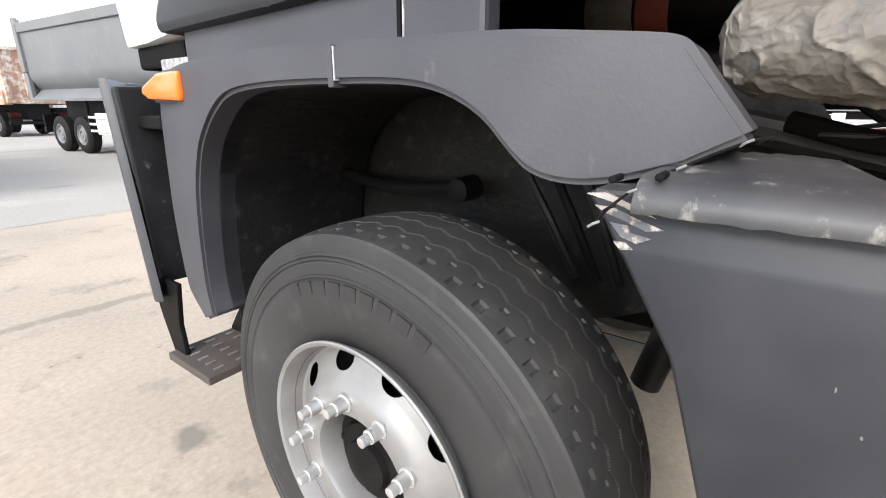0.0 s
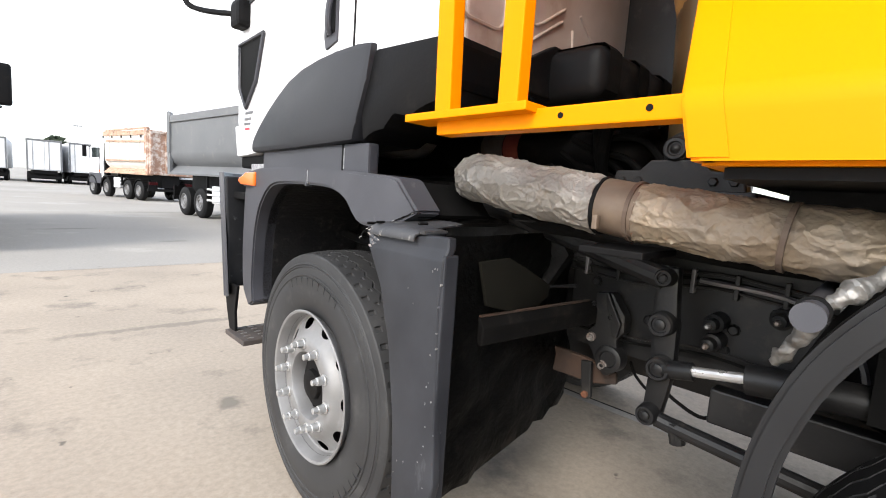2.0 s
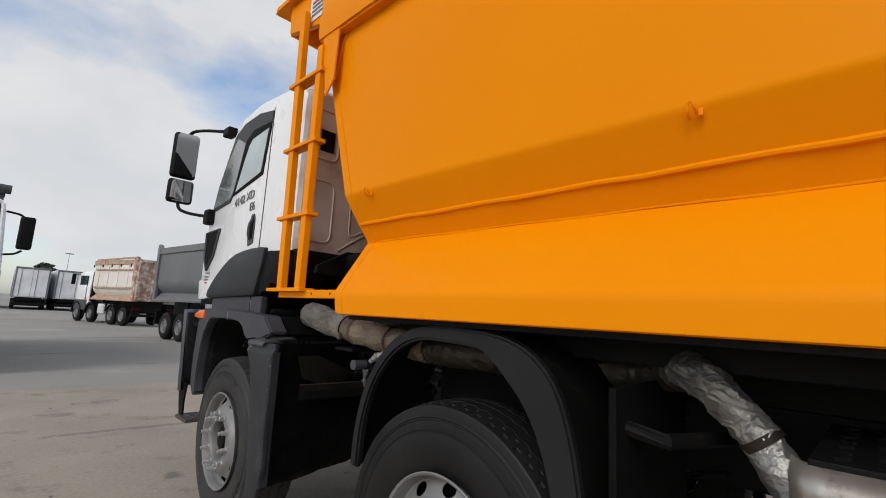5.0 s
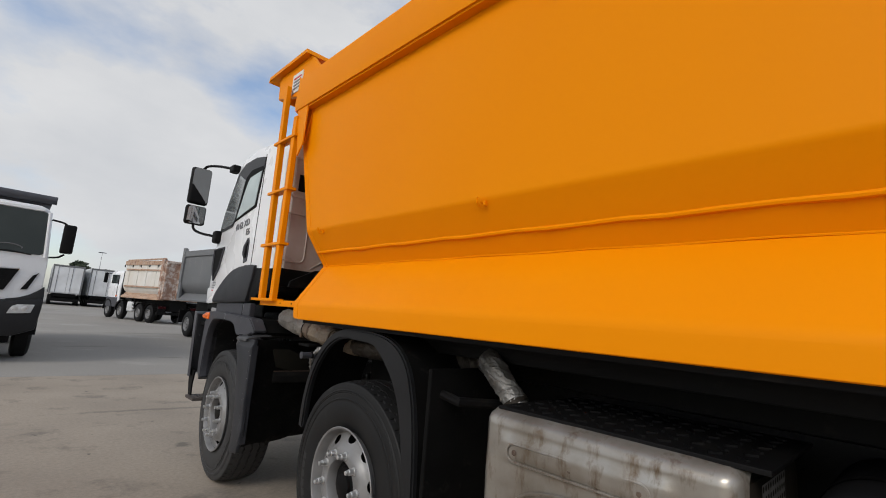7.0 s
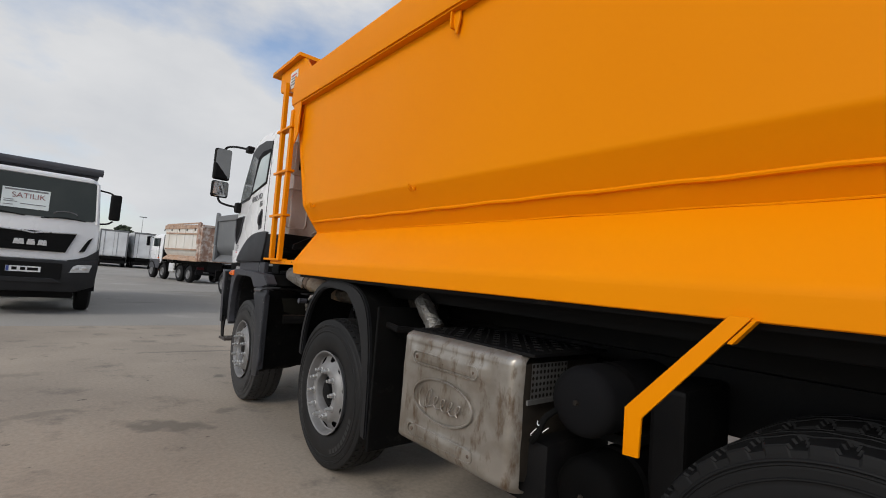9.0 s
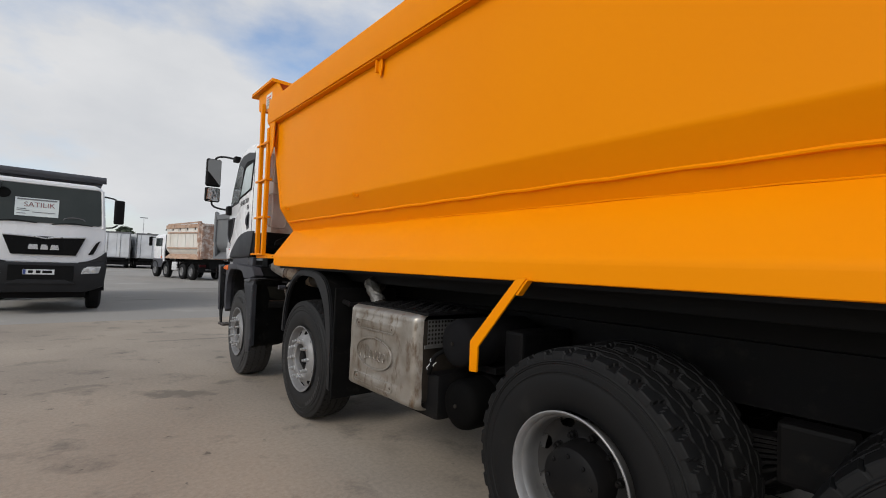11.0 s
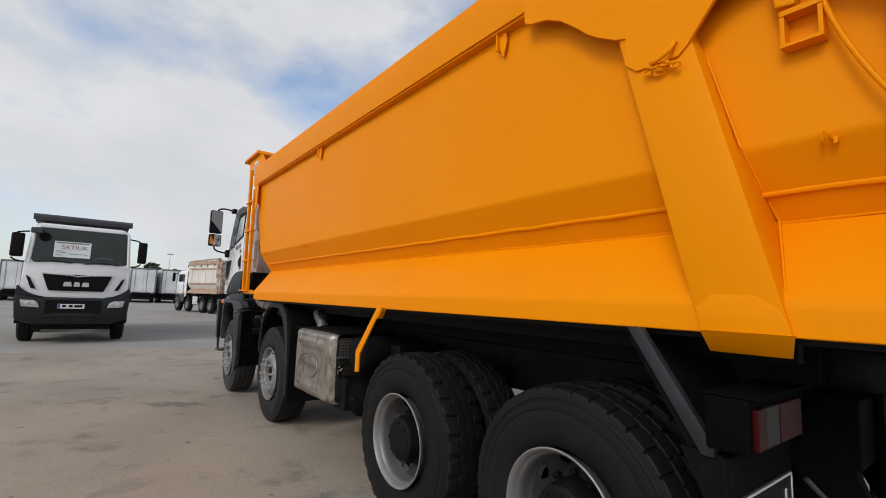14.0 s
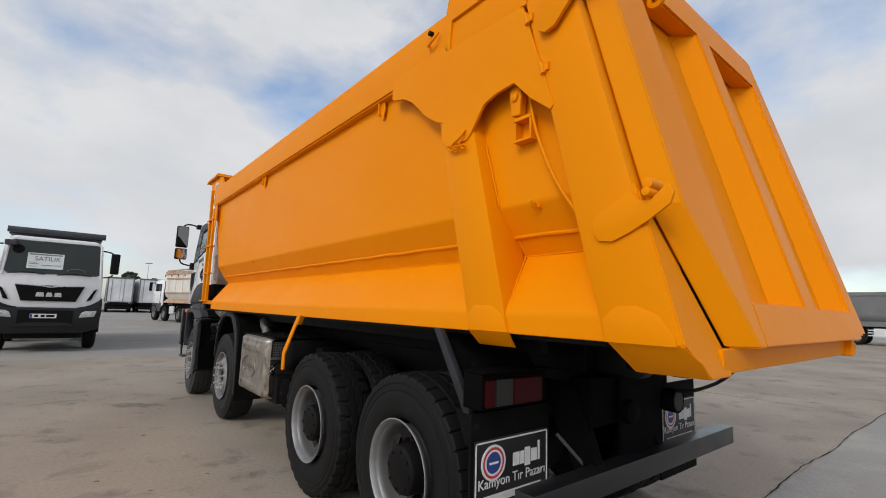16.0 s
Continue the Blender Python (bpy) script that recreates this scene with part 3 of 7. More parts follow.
NUT_FRONT = [mesh_of("nut", lathe(((-0.006, 0.021), (-0.013, 0.021), (-0.014, 0.0160), (-0.040, 0.0155), (-0.042, 0.012), (-0.060, 0.011), (-0.062, 0.006)), 12, close=True, at=(0, 0.168 * math.cos(a), 0.168 * math.sin(a))), STEEL, 30) for a in [math.pi / 5 * (i + 0.25) for i in range(10)]]
NUT_REAR = [mesh_of("nut", lathe(((0.170, 0.02), (0.160, 0.02), (0.159, 0.0155), (0.135, 0.015), (0.130, 0.010), (0.12, 0.009)), 10, close=True, at=(0, 0.168 * math.cos(a), 0.168 * math.sin(a))), BLACK, 30) for a in [math.pi / 5 * (i + 0.25) for i in range(10)]]
HUB_FRONT = mesh_of("wheel", lathe(((0.13, 0.26), (0.10, 0.25), (0.098, 0.15), (0.062, 0.128), (0.05, 0.122), (0.046, 0.10), (0.030, 0.092), (0.026, 0.062), (0.010, 0.058), (0.006, 0.045), (0.002, 0.02), (0.002, 0.001)), 48), BLACK, 30)
HUB_REAR = mesh_of("wheel", lathe(((0.24, 0.24), (0.22, 0.24), (0.18, 0.15), (0.06, 0.142), (0.035, 0.135), (0.025, 0.12), (0.02, 0.09), (0.012, 0.05), (0.012, 0.001)), 48), BLACK, 30)
CAP_BOLTS = [mesh_of("bolt", lathe(((0.04, 0.010), (0.016, 0.010), (0.014, 0.006)), 6, close=True, at=(0, 0.105 * math.cos(a), 0.105 * math.sin(a))), BLACK) for a in [math.pi / 4 * (i + 0.5) for i in range(8)]]
SPOKES = [mesh_of("rib", box(0.044, 0.062, 0.055, 0.12, -0.008, 0.008, 0.003, m=Matrix.Rotation(math.pi / 2.5 * i, 4, "X")), BLACK) for i in range(5)]
WORDS = [mesh_of("lettering", ring_letters([span], 0.402, 0.432, -0.001), LETTER) for span in [(62 + 6.4 * i, 66.8 + 6.4 * i) for i in range(9)] + [(200 + 7 * i, 205.0 + 7 * i) for i in range(6)]]


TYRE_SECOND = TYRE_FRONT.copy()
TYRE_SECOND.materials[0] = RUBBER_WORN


def wheel(parent, x, y, front, turn=0.0, spin=0.0, plain=False, size=1.0):
    """A truck wheel with its outer face at x; size scales the tyre, which stands on the ground."""
    hub = part("wheel", HUB_FRONT if front else HUB_REAR, BLACK, parent)
    hub.matrix_basis = pose(x, y, R_TYRE * size + 0.002, spin, 0, turn)
    if not front:
        hub["label"] = "dual rear wheel with a deep silver rim and black hub"
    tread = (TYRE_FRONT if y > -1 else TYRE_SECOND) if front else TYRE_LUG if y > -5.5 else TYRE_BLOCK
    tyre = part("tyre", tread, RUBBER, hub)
    tyre.matrix_basis = Matrix.Translation((0 if front else 0.016, 0, 0)) @ Matrix.Diagonal((1, size, size, 1))
    part("rim", RIM_FRONT if front else RIM_REAR, SILVER, hub)
    if not front:
        part("rim_barrel", BARREL_REAR, RIM_GREY, hub, "dull grey rim barrel")
        part("wheel_disc", DISC_REAR, DRUM, hub, "dark steel wheel disc")
        inner = part("tyre", tread, RUBBER, hub, "inner tyre of the dual pair")
        inner.matrix_basis = Matrix.Translation((0.355, 0, 0)) @ Matrix.Diagonal((1, size, size, 1))
    if plain:
        return hub
    for me in NUT_FRONT if front else NUT_REAR:
        part("nut", me, STEEL, hub)
    for me in SPOKES if front else CAP_BOLTS:
        part("rib" if front else "bolt", me, BLACK, hub)
    if front:
        for me in WORDS:
            part("lettering", me, LETTER, hub, "raised tyre lettering")
    return hub


# ---- the orange tipper truck ----
AXLES = (0.163, -1.855, -4.845, -6.16)
MID = 1.22
truck = thing("tipper_truck", (MID, -3.4, 0), "four-axle tipper truck, white cab, bright orange dump body, on concrete", "truck")
for y, x, front, turn, spin, size in ((AXLES[0], 0.013, True, -2.0, 0, 0.978), (AXLES[1], 0.025, True, 0, 130, 1.0), (AXLES[2], -0.045, False, 0, 20, 1.02), (AXLES[3], -0.042, False, 0, 75, 1.02)):
    wheel(truck, x, y, front, turn, spin, size=size)
    wheel(truck, 2 * MID - x, y, front, 180 + turn, 40, True, size)


# chassis: rails, cross members, axles, springs
def rail_bm(x, s):
    """A channel-section rail with its open side towards the truck's middle."""
    return prism([(x, 0.86), (x + s * 0.08, 0.86), (x + s * 0.08, 0.872), (x + s * 0.012, 0.872), (x + s * 0.012, 1.148), (x + s * 0.08, 1.148), (x + s * 0.08, 1.16), (x, 1.16)], -6.86, 0.9, "y")


part("chassis_rail", rail_bm(MID - 0.42, 1), BLACK, truck)
part("chassis_rail", rail_bm(MID + 0.42, -1), BLACK, truck)
for y in (-0.55, -1.35, -2.75, -4.2, -5.55, -6.9):
    part("cross_member", box(MID - 0.41, MID + 0.41, y - 0.05, y + 0.05, 0.9, 1.12, 0.01), BLACK, truck)
part("subframe_rail", box(MID - 0.44, MID - 0.33, -6.9, -1.2, 1.165, 1.384, 0.008), BLACK, truck)
part("subframe_rail", box(MID + 0.33, MID + 0.44, -6.88, -1.2, 1.165, 1.384, 0.008), BLACK, truck)
for y in AXLES:
    ax = part("axle", tube([(0.25, y, HUB), (0.7, y, HUB), (MID, y, HUB - 0.02), (1.75, y, HUB), (2.2, y, HUB)], lambda s: 0.075 + (0.13 * math.exp(-((s - 0.5) / 0.09) ** 2) if y < -3 else 0.0), 16, steps=6), BLACK, truck, smooth=40)
    part("brake_drum", lathe(((0.16, 0.19), (0.17, 0.205), (0.34, 0.205), (0.36, 0.12)), 32, at=(0, y, HUB), close=True), BLACK, ax, smooth=40)


def leaf_spring(y, x, length, sag):
    own = bmesh.new()
    for k in range(8):
        half = length / 2 * (1 - k * 0.1)
        pts = [(y + half * s, HUB + 0.22 + sag * s * s - k * 0.017) for s in [i / 6 - 1 for i in range(13)]]
        band([(a, b) for a, b in pts], [(a, b + 0.014) for a, b in pts], x - 0.045, x + 0.045, own)
    return own


for y in AXLES[:2]:
    for x in (MID - 0.42, MID + 0.42):
        part("leaf_spring", leaf_spring(y, x, 1.5, 0.12), BLACK, truck)
for x in (MID - 0.52, MID + 0.52):
    part("leaf_spring", leaf_spring(-5.55, x, 1.35, -0.12), BLACK, truck)
    part("spring_seat", box(x - 0.07, x + 0.07, -5.68, -5.42, 0.60, 0.86, 0.02), BLACK, truck)


# cab
def side_poly(points, x0, x1, bevel=0.0):
    return prism(points, x0, x1, "x", bevel)


CAB_X = 0.08
cab = part("cab", side_poly([(-0.42, 1.68), (-0.42, 2.84), (-0.34, 2.95), (0.30, 2.99), (0.64, 2.95), (0.78, 2.86), (0.93, 2.60), (1.13, 2.18), (1.17, 1.95), (1.18, 1.58), (1.10, 1.54), (0.66, 1.54), (0.50, 1.68)], CAB_X, 2 * MID - CAB_X, 0.07), WHITE, truck, "white driver's cab", 30)
part("cab_back_panel", box(CAB_X + 0.09, 2 * MID - CAB_X - 0.09, -0.428, -0.40, 1.70, 2.88, 0.01), CAB_BACK, cab, "dusty embossed rear wall of the cab")


def rib_frame(x0, x1, z0, z1, r=0.05):
    pts = []
    for cx, cz, a in ((x1 - r, z1 - r, 0), (x0 + r, z1 - r, 90), (x0 + r, z0 + r, 180), (x1 - r, z0 + r, 270)):
        pts += [(cx + r * math.cos(radians(a + t)), -0.43, cz + r * math.sin(radians(a + t))) for t in (0, 30, 60, 90)]
    return tube(pts + pts[:1], 0.007, 6)


for x0, x1, z0, z1 in ((0.12, 0.345, 1.862, 2.272), (0.12, 0.350, 2.42, 2.76), (1.25, 1.68, 1.98, 2.60), (1.78, 2.18, 1.92, 2.60)):
    part("pressed_rib", rib_frame(x0, x1, z0, z1), CAB_BACK, cab)
for line in ([(0.486, 2.28), (0.488, 1.97), (0.496, 1.942), (0.515, 1.938), (0.553, 1.955), (0.688, 2.043)],
             [(0.486, 2.75), (0.486, 2.44)], [(0.545, 2.75), (0.545, 2.46)],
             [(0.412, 1.822), (0.526, 1.901), (0.677, 1.996)],
             [(0.768, 1.887), (0.753, 1.987)],
             [(0.800, 2.054), (0.894, 1.995), (0.992, 1.926)]):
    part("pressed_rib", tube([(x, -0.430, z) for x, z in line], 0.006, 8), CAB_BACK, cab)
part("rear_vent", box(0.213, 0.317, -0.436, -0.42, 2.475, 2.622, 0.006), DARK, cab, "small black vent opening")
part("rear_lower_trim", box(0.10, 2 * MID - 0.10, -0.45, -0.36, 1.64, 1.80, 0.03), BLACK, cab, "black lower rear trim")
trim = part("wheel_arch_trim", side_poly([(0.86, 1.472), (0.885, 1.495), (0.86, 1.54), (0.79, 1.60), (0.70, 1.66), (0.61, 1.712), (0.50, 1.765), (0.38, 1.80), (0.25, 1.818), (0.12, 1.827), (-0.02, 1.828), (-0.11, 1.82), (-0.085, 1.70), (-0.03, 1.56), (-0.01, 1.497), (0.4, 1.482)], 0.052, 0.35, 0.02), COWL, cab, "dark grey moulded plastic trim", 30)
part("rear_corner_trim", prism([(-0.10, 1.80), (-0.43, 1.785), (-0.44, 1.60), (-0.36, 1.585), (-0.30, 1.56), (-0.22, 1.575), (-0.17, 1.53), (-0.10, 1.52), (-0.05, 1.49), (-0.03, 1.62)], 0.07, 0.34, "x", 0.02), BLACK, cab, "black rear corner trim", 30)
part("cab_floor", box(0.50, 2 * MID - 0.50, -0.36, 1.1, 1.62, 1.70), BLACK, cab)
part("sill", box(0.082, 0.13, -0.08, 0.80, 1.37, 1.492, 0.010), GREY_PLASTIC, cab)
part("sill_joint", box(0.078, 0.09, 0.078, 0.086, 1.375, 1.49), DARK, cab)
part("front_corner", prism([(0.78, 1.62), (0.86, 1.475), (1.0, 1.462), (1.13, 1.458), (1.165, 1.62)], CAB_X - 0.002, 0.45, "x", 0.012), WHITE, cab, "white lower front corner of the cab", 30)
part("corner_underside", box(0.10, 0.42, 0.84, 1.12, 1.40, 1.462, 0.01), DARK, cab)
part("corner_bracket", box(0.085, 0.11, 0.80, 0.95, 1.385, 1.42, 0.004), PALE, cab)
part("sill_seam", box(0.0795, 0.09, 0.072, 0.0755, 1.40, 1.475), PALE, cab)
part("window_surround", prism([(1.03, 2.195), (0.95, 2.41), (0.81, 2.63), (0.70, 2.80), (0.54, 2.868), (0.27, 2.880), (0.04, 2.840), (0.045, 2.745), (0.336, 2.755), (0.45, 2.705), (0.60, 2.31), (0.665, 2.235)], CAB_X - 0.006, CAB_X + 0.05, "x"), COWL, cab, "dark grey window surround")
part("window_seal", prism([(0.625, 2.280), (0.105, 2.370), (0.045, 2.730), (0.055, 2.757), (0.34, 2.766), (0.46, 2.710), (0.52, 2.545)], CAB_X - 0.008, CAB_X + 0.05, "x"), DARK, cab)
# opaque pane: the pale sky in the glass is put into the base colour
part("door_window", prism([(0.560, 2.308), (0.132, 2.390), (0.073, 2.712), (0.333, 2.690), (0.385, 2.650), (0.455, 2.53)], CAB_X - 0.012, CAB_X + 0.02, "x"), mat("sky_pale_green_window", (0.40, 0.49, 0.485), 0.06, second=(0.17, 0.20, 0.20), amount=0.7, scale=1.6, bump=0.0, coat=0.8), cab, "greenish side window with the pale sky in its colour")
# opaque too, its grey base colour paints the reflected sky under the coat
part("quarter_window", prism([(1.0, 2.222), (0.93, 2.395), (0.795, 2.60), (0.64, 2.765), (0.475, 2.690), (0.525, 2.545), (0.61, 2.315), (0.665, 2.260)], CAB_X - 0.010, CAB_X + 0.02, "x"), mat("sky_grey_quarter_window", (0.10, 0.112, 0.115), 0.08, second=(0.22, 0.235, 0.235), amount=0.9, scale=1.6, bump=0.0, coat=0.8), cab, "grey quarter window with a sky reflection in its colour")
part("door_seam", prism([(0.032, 1.80), (0.041, 1.80), (0.034, 2.86), (0.025, 2.86)], CAB_X - 0.003, CAB_X + 0.02, "x"), DARK, cab)
handle = part("door_handle_recess", prism([(0.145, 1.87), (0.225, 1.85), (0.24, 1.90), (0.235, 2.02), (0.205, 2.085), (0.165, 2.085), (0.145, 2.04)], CAB_X - 0.008, CAB_X + 0.02, "x", 0.004), GREY_PLASTIC, cab, "dark grey recessed door handle")
part("handle_hollow", prism([(0.158, 1.905), (0.215, 1.895), (0.222, 1.93), (0.215, 2.02), (0.195, 2.065), (0.17, 2.065), (0.158, 2.03)], CAB_X - 0.010, CAB_X + 0.01, "x"), DARK, handle)
part("handle_bar", tube([(CAB_X - 0.012, 0.165, 2.05), (CAB_X - 0.03, 0.17, 2.0), (CAB_X - 0.03, 0.175, 1.93), (CAB_X - 0.012, 0.185, 1.90)], 0.011, 8, steps=3), GREY_PLASTIC, handle)
part("air_intake", prism([(0.80, 2.03), (1.09, 2.015), (1.09, 1.92), (1.06, 1.76), (1.0, 1.70), (0.90, 1.80)], CAB_X - 0.006, CAB_X + 0.02, "x", 0.004), DARK, cab, "black side air intake")
part("intake_frame", tube([(CAB_X - 0.008, 0.80, 2.03), (CAB_X - 0.008, 1.09, 2.02), (CAB_X - 0.008, 1.08, 1.8), (CAB_X - 0.008, 1.0, 1.70), (CAB_X - 0.008, 0.88, 1.82), (CAB_X - 0.008, 0.80, 2.03)], 0.010, 6), GREY_PLASTIC, cab)
ALONG = Matrix(((0, 0, -1, 0), (-1, 0, 0, 0), (0, 1, 0, 0), (0, 0, 0, 1)))  # letters that read along -y, up z, face -x


def side_words(words, size, x, y, z, slope=0.0):
    return text_mesh(words, size, Matrix.Translation((x, y, z)) @ ALONG @ Matrix.Rotation(radians(slope), 4, "Z"))


me = side_words("4142 XD", 0.095, CAB_X - 0.004, 0.385, 2.225, 6)
me.materials.append(BADGE)
part("badge", me, BADGE, cab, "raised grey model number")
me = side_words("E6", 0.09, CAB_X - 0.004, 0.225, 2.145, 3)
me.materials.append(BADGE)
part("badge", me, BADGE, cab, "raised grey model number")
for k, (y0, y1, z) in enumerate(((0.93, 1.02, 1.67), (0.95, 1.03, 1.64), (0.955, 1.03, 1.615), (0.96, 1.02, 1.59))):
    part("notice_bar", box(CAB_X - 0.003, CAB_X + 0.01, y0, y1, z, z + 0.012), PRINT_RED if k == 3 else BADGE, cab)


def cab_mirror(side):
    f = (lambda x: x) if side < 0 else (lambda x: 2 * MID - x)
    arm = part("mirror_arm", tube([(f(0.06), 0.86, 2.88), (f(0.05), 0.95, 2.90), (f(0.0), 1.2, 2.955), (f(-0.06), 1.36, 2.965), (f(-0.09), 1.42, 2.92)], 0.014, 8, steps=5), BLACK, truck, "black mirror arm")
    part("arm_foot", box(min(f(0.04), f(0.12)), max(f(0.04), f(0.12)), 0.80, 0.93, 2.84, 2.915, 0.015), BLACK, arm)
    part("lower_arm", tube([(f(-0.1), 1.42, 2.33), (f(-0.09), 1.40, 2.25), (f(-0.04), 1.28, 2.20), (f(0.06), 1.05, 2.16)], 0.014, 8, steps=5), BLACK, arm)
    part("lower_foot", box(min(f(0.02), f(0.12)), max(f(0.02), f(0.12)), 0.98, 1.10, 2.09, 2.22, 0.025), BLACK, arm)
    for z0, z1, name in ((2.53, 2.945, "main_mirror"), (2.30, 2.515, "wide_mirror")):
        x0, x1 = min(f(-0.195), f(0.012)), max(f(-0.195), f(0.012))
        shell = part(name, box(x0, x1, 1.395, 1.47, z0, z1, 0.037, seg=4), BLACK, arm, "black mirror housing", smooth=40)


cab_mirror(-1)
cab_mirror(1)
for z0, z1, out in ((2.545, 2.93, 11), (2.312, 2.503, 2)):
    turned = Matrix.Translation((-0.09, 1.388, (z0 + z1) / 2)) @ Matrix.Rotation(radians(-out), 4, "Z") @ Matrix.Rotation(radians(9), 4, "X") @ Matrix.Translation((0, 0, -(z0 + z1) / 2))
    pane = [(cx + 0.036 * math.cos(radians(a + t)), cz + 0.036 * math.sin(radians(a + t))) for cx, cz, a in ((0.052, z1 - 0.036, 0), (-0.052, z1 - 0.036, 90), (-0.052, z0 + 0.036, 180), (0.052, z0 + 0.036, 270)) for t in range(0, 91, 18)]
    glass = prism(pane, -0.006, 0.004, "y")
    glass.transform(turned)
    part("mirror_glass", glass, MIRROR, truck, "mirror glass reflecting the yard")

# front bumper, step and front wheel arch
FLARE = lambda y: 0.065 * min(max((y - 0.25) / 0.55, 0), 1) ** 1.5 + 0.30 * max(0, -0.215 - y)


def flared(bm):
    for v in bm.verts:
        v.co.x += FLARE(v.co.y)
    return bm


bump = [(-0.035, 1.055), (-0.030, 1.075), (0.01, 1.14), (0.09, 1.28), (0.22, 1.40), (0.42, 1.46), (2.02, 1.46), (2.22, 1.40), (2.35, 1.28), (2.43, 1.14), (2.47, 1.075), (2.475, 1.055)]
inset = [(MID + (x - MID) * 0.985, y - 0.016) for x, y in bump]
bumper = part("front_bumper", prism(bump + inset[::-1], 0.74, 1.37, "z", 0.006), GREY_PLASTIC, truck, "dark grey front bumper seen from behind", 30)
for v in bumper.data.vertices:
    v.co.y -= 0.09 * (1.37 - v.co.z) / 0.63
for z, a in ((0.80, 0.10), (1.24, 0.02)):
    part("bumper_bracket", box(a, 0.20, 0.86, 1.08, z, z + 0.035, 0.006), BLACK, bumper)
part("bumper_backing", prism([(0.0, 0.78), (0.55, 0.76), (0.55, 1.36), (-0.02, 1.35)], 1.00, 1.03, "y", 0.008), SCUFFED, bumper, "scuffed black inner face of the bumper")
part("lamp_rear", box(0.10, 0.35, 0.98, 1.2, 0.95, 1.25, 0.03), BLACK, bumper)
step = part("entry_step", box(-0.02, 0.20, 0.74, 0.985, 0.535, 0.56, 0.004), STEP, truck, "rusty chequer-plate entry step")
for i in range(5):
    for j in range(3):
        part("tread_stud", box(0.012 + j * 0.07, 0.042 + j * 0.07, 0.765 + i * 0.045, 0.775 + i * 0.045, 0.558, 0.564), BARE, step)
part("step_side", prism([(0.74, 0.53), (0.80, 0.51), (0.985, 0.535), (0.98, 0.57), (0.80, 0.80), (0.72, 0.80)], 0.19, 0.21, "x"), BLACK, step)
part("step_side", prism([(0.915, 0.53), (0.99, 0.535), (1.04, 0.66), (1.08, 0.80), (0.90, 0.80), (0.93, 0.66)], 0.005, 0.02, "x", 0.004), BLACK, step)
part("step_bracket", box(0.10, 0.20, 0.70, 0.75, 0.52, 0.85, 0.008), BLACK, step)

ARCH_IN = [(0.665, 0.77), (0.685, 0.86), (0.672, 1.0), (0.645, 1.11), (0.595, 1.20), (0.54, 1.252), (0.47, 1.297), (0.39, 1.323), (0.25, 1.332), (0.09, 1.332), (-0.03, 1.328), (-0.10, 1.315), (-0.155, 1.288), (-0.195, 1.25), (-0.225, 1.226), (-0.26, 1.216), (-0.30, 1.217), (-0.34, 1.227), (-0.38, 1.240)]
ARCH_OUT = [(0.74, 0.735), (0.835, 0.80), (0.855, 1.0), (0.848, 1.12), (0.84, 1.22), (0.828, 1.30), (0.78, 1.365), (0.66, 1.388), (0.30, 1.394), (0.09, 1.391), (-0.05, 1.386), (-0.15, 1.384), (-0.22, 1.380), (-0.28, 1.376), (-0.335, 1.372), (-0.358, 1.368), (-0.370, 1.360), (-0.385, 1.340), (-0.437, 1.272)]
ARCH_IN, ARCH_OUT = ([(p.y, p.z) for p in curve_points([(0, y, z) for y, z in pts], 3)] for pts in (ARCH_IN, ARCH_OUT))
arch = part("front_fender", flared(band(ARCH_IN, ARCH_OUT, -0.055, 0.05, bevel=0.008)), GREY_PLASTIC, truck, "dark grey plastic front wheel arch", 30)
part("fender_seam", flared(box(-0.0565, -0.03, 0.0905, 0.0935, 1.336, 1.383)), PALE, arch, "pale scuffed seam")
part("fender_joint", flared(box(-0.058, -0.03, 0.094, 0.106, 1.326, 1.386, 0.003)), GREY_PLASTIC, arch)
part("fender_top", prism([(0.62, 1.345), (0.30, 1.372), (-0.33, 1.362), (-0.42, 1.265), (-0.41, 1.255), (-0.32, 1.345), (0.30, 1.35), (0.62, 1.325)], 0.04, 0.36, "x"), SHEET, arch)
liner_in = [(y, z) for y, z in ARCH_IN]
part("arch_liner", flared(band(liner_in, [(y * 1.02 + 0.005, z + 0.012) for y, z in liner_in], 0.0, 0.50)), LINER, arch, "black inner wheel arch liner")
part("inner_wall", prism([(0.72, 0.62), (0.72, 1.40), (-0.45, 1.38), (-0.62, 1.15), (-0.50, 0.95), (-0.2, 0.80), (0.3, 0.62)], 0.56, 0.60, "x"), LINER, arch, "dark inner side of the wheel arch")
part("steering_arm", tube([(0.47, 0.72, 1.105), (0.455, 0.55, 1.085), (0.44, 0.40, 1.08), (0.43, 0.22, 1.10), (0.43, 0.17, 1.10)], 0.020, 12, steps=4), BLACK, truck, "dusty steel steering arm in the wheel arch", 40)
part("arm_joint", lathe(((0.39, 0.012), (0.395, 0.030), (0.47, 0.034)), 16, at=(0, 0.18, 1.10), close=True), BLACK, truck, smooth=30)
for k in range(3):
    part("brake_hose", tube([(0.50, 0.05 - 0.06 * k, 1.30), (0.44, 0.02 - 0.07 * k, 1.18), (0.42, -0.06 - 0.06 * k, 1.06), (0.46, -0.12 - 0.05 * k, 0.92)], 0.011, 8, steps=6), BLACK if k == 1 else CHASSIS, truck)
part("engine_block", box(0.62, 1.8, -0.4, 0.95, 0.75, 1.42, 0.05), BLACK, truck)
part("radiator", box(0.62, 1.82, 0.95, 1.22, 0.80, 1.62, 0.03), BLACK, truck)
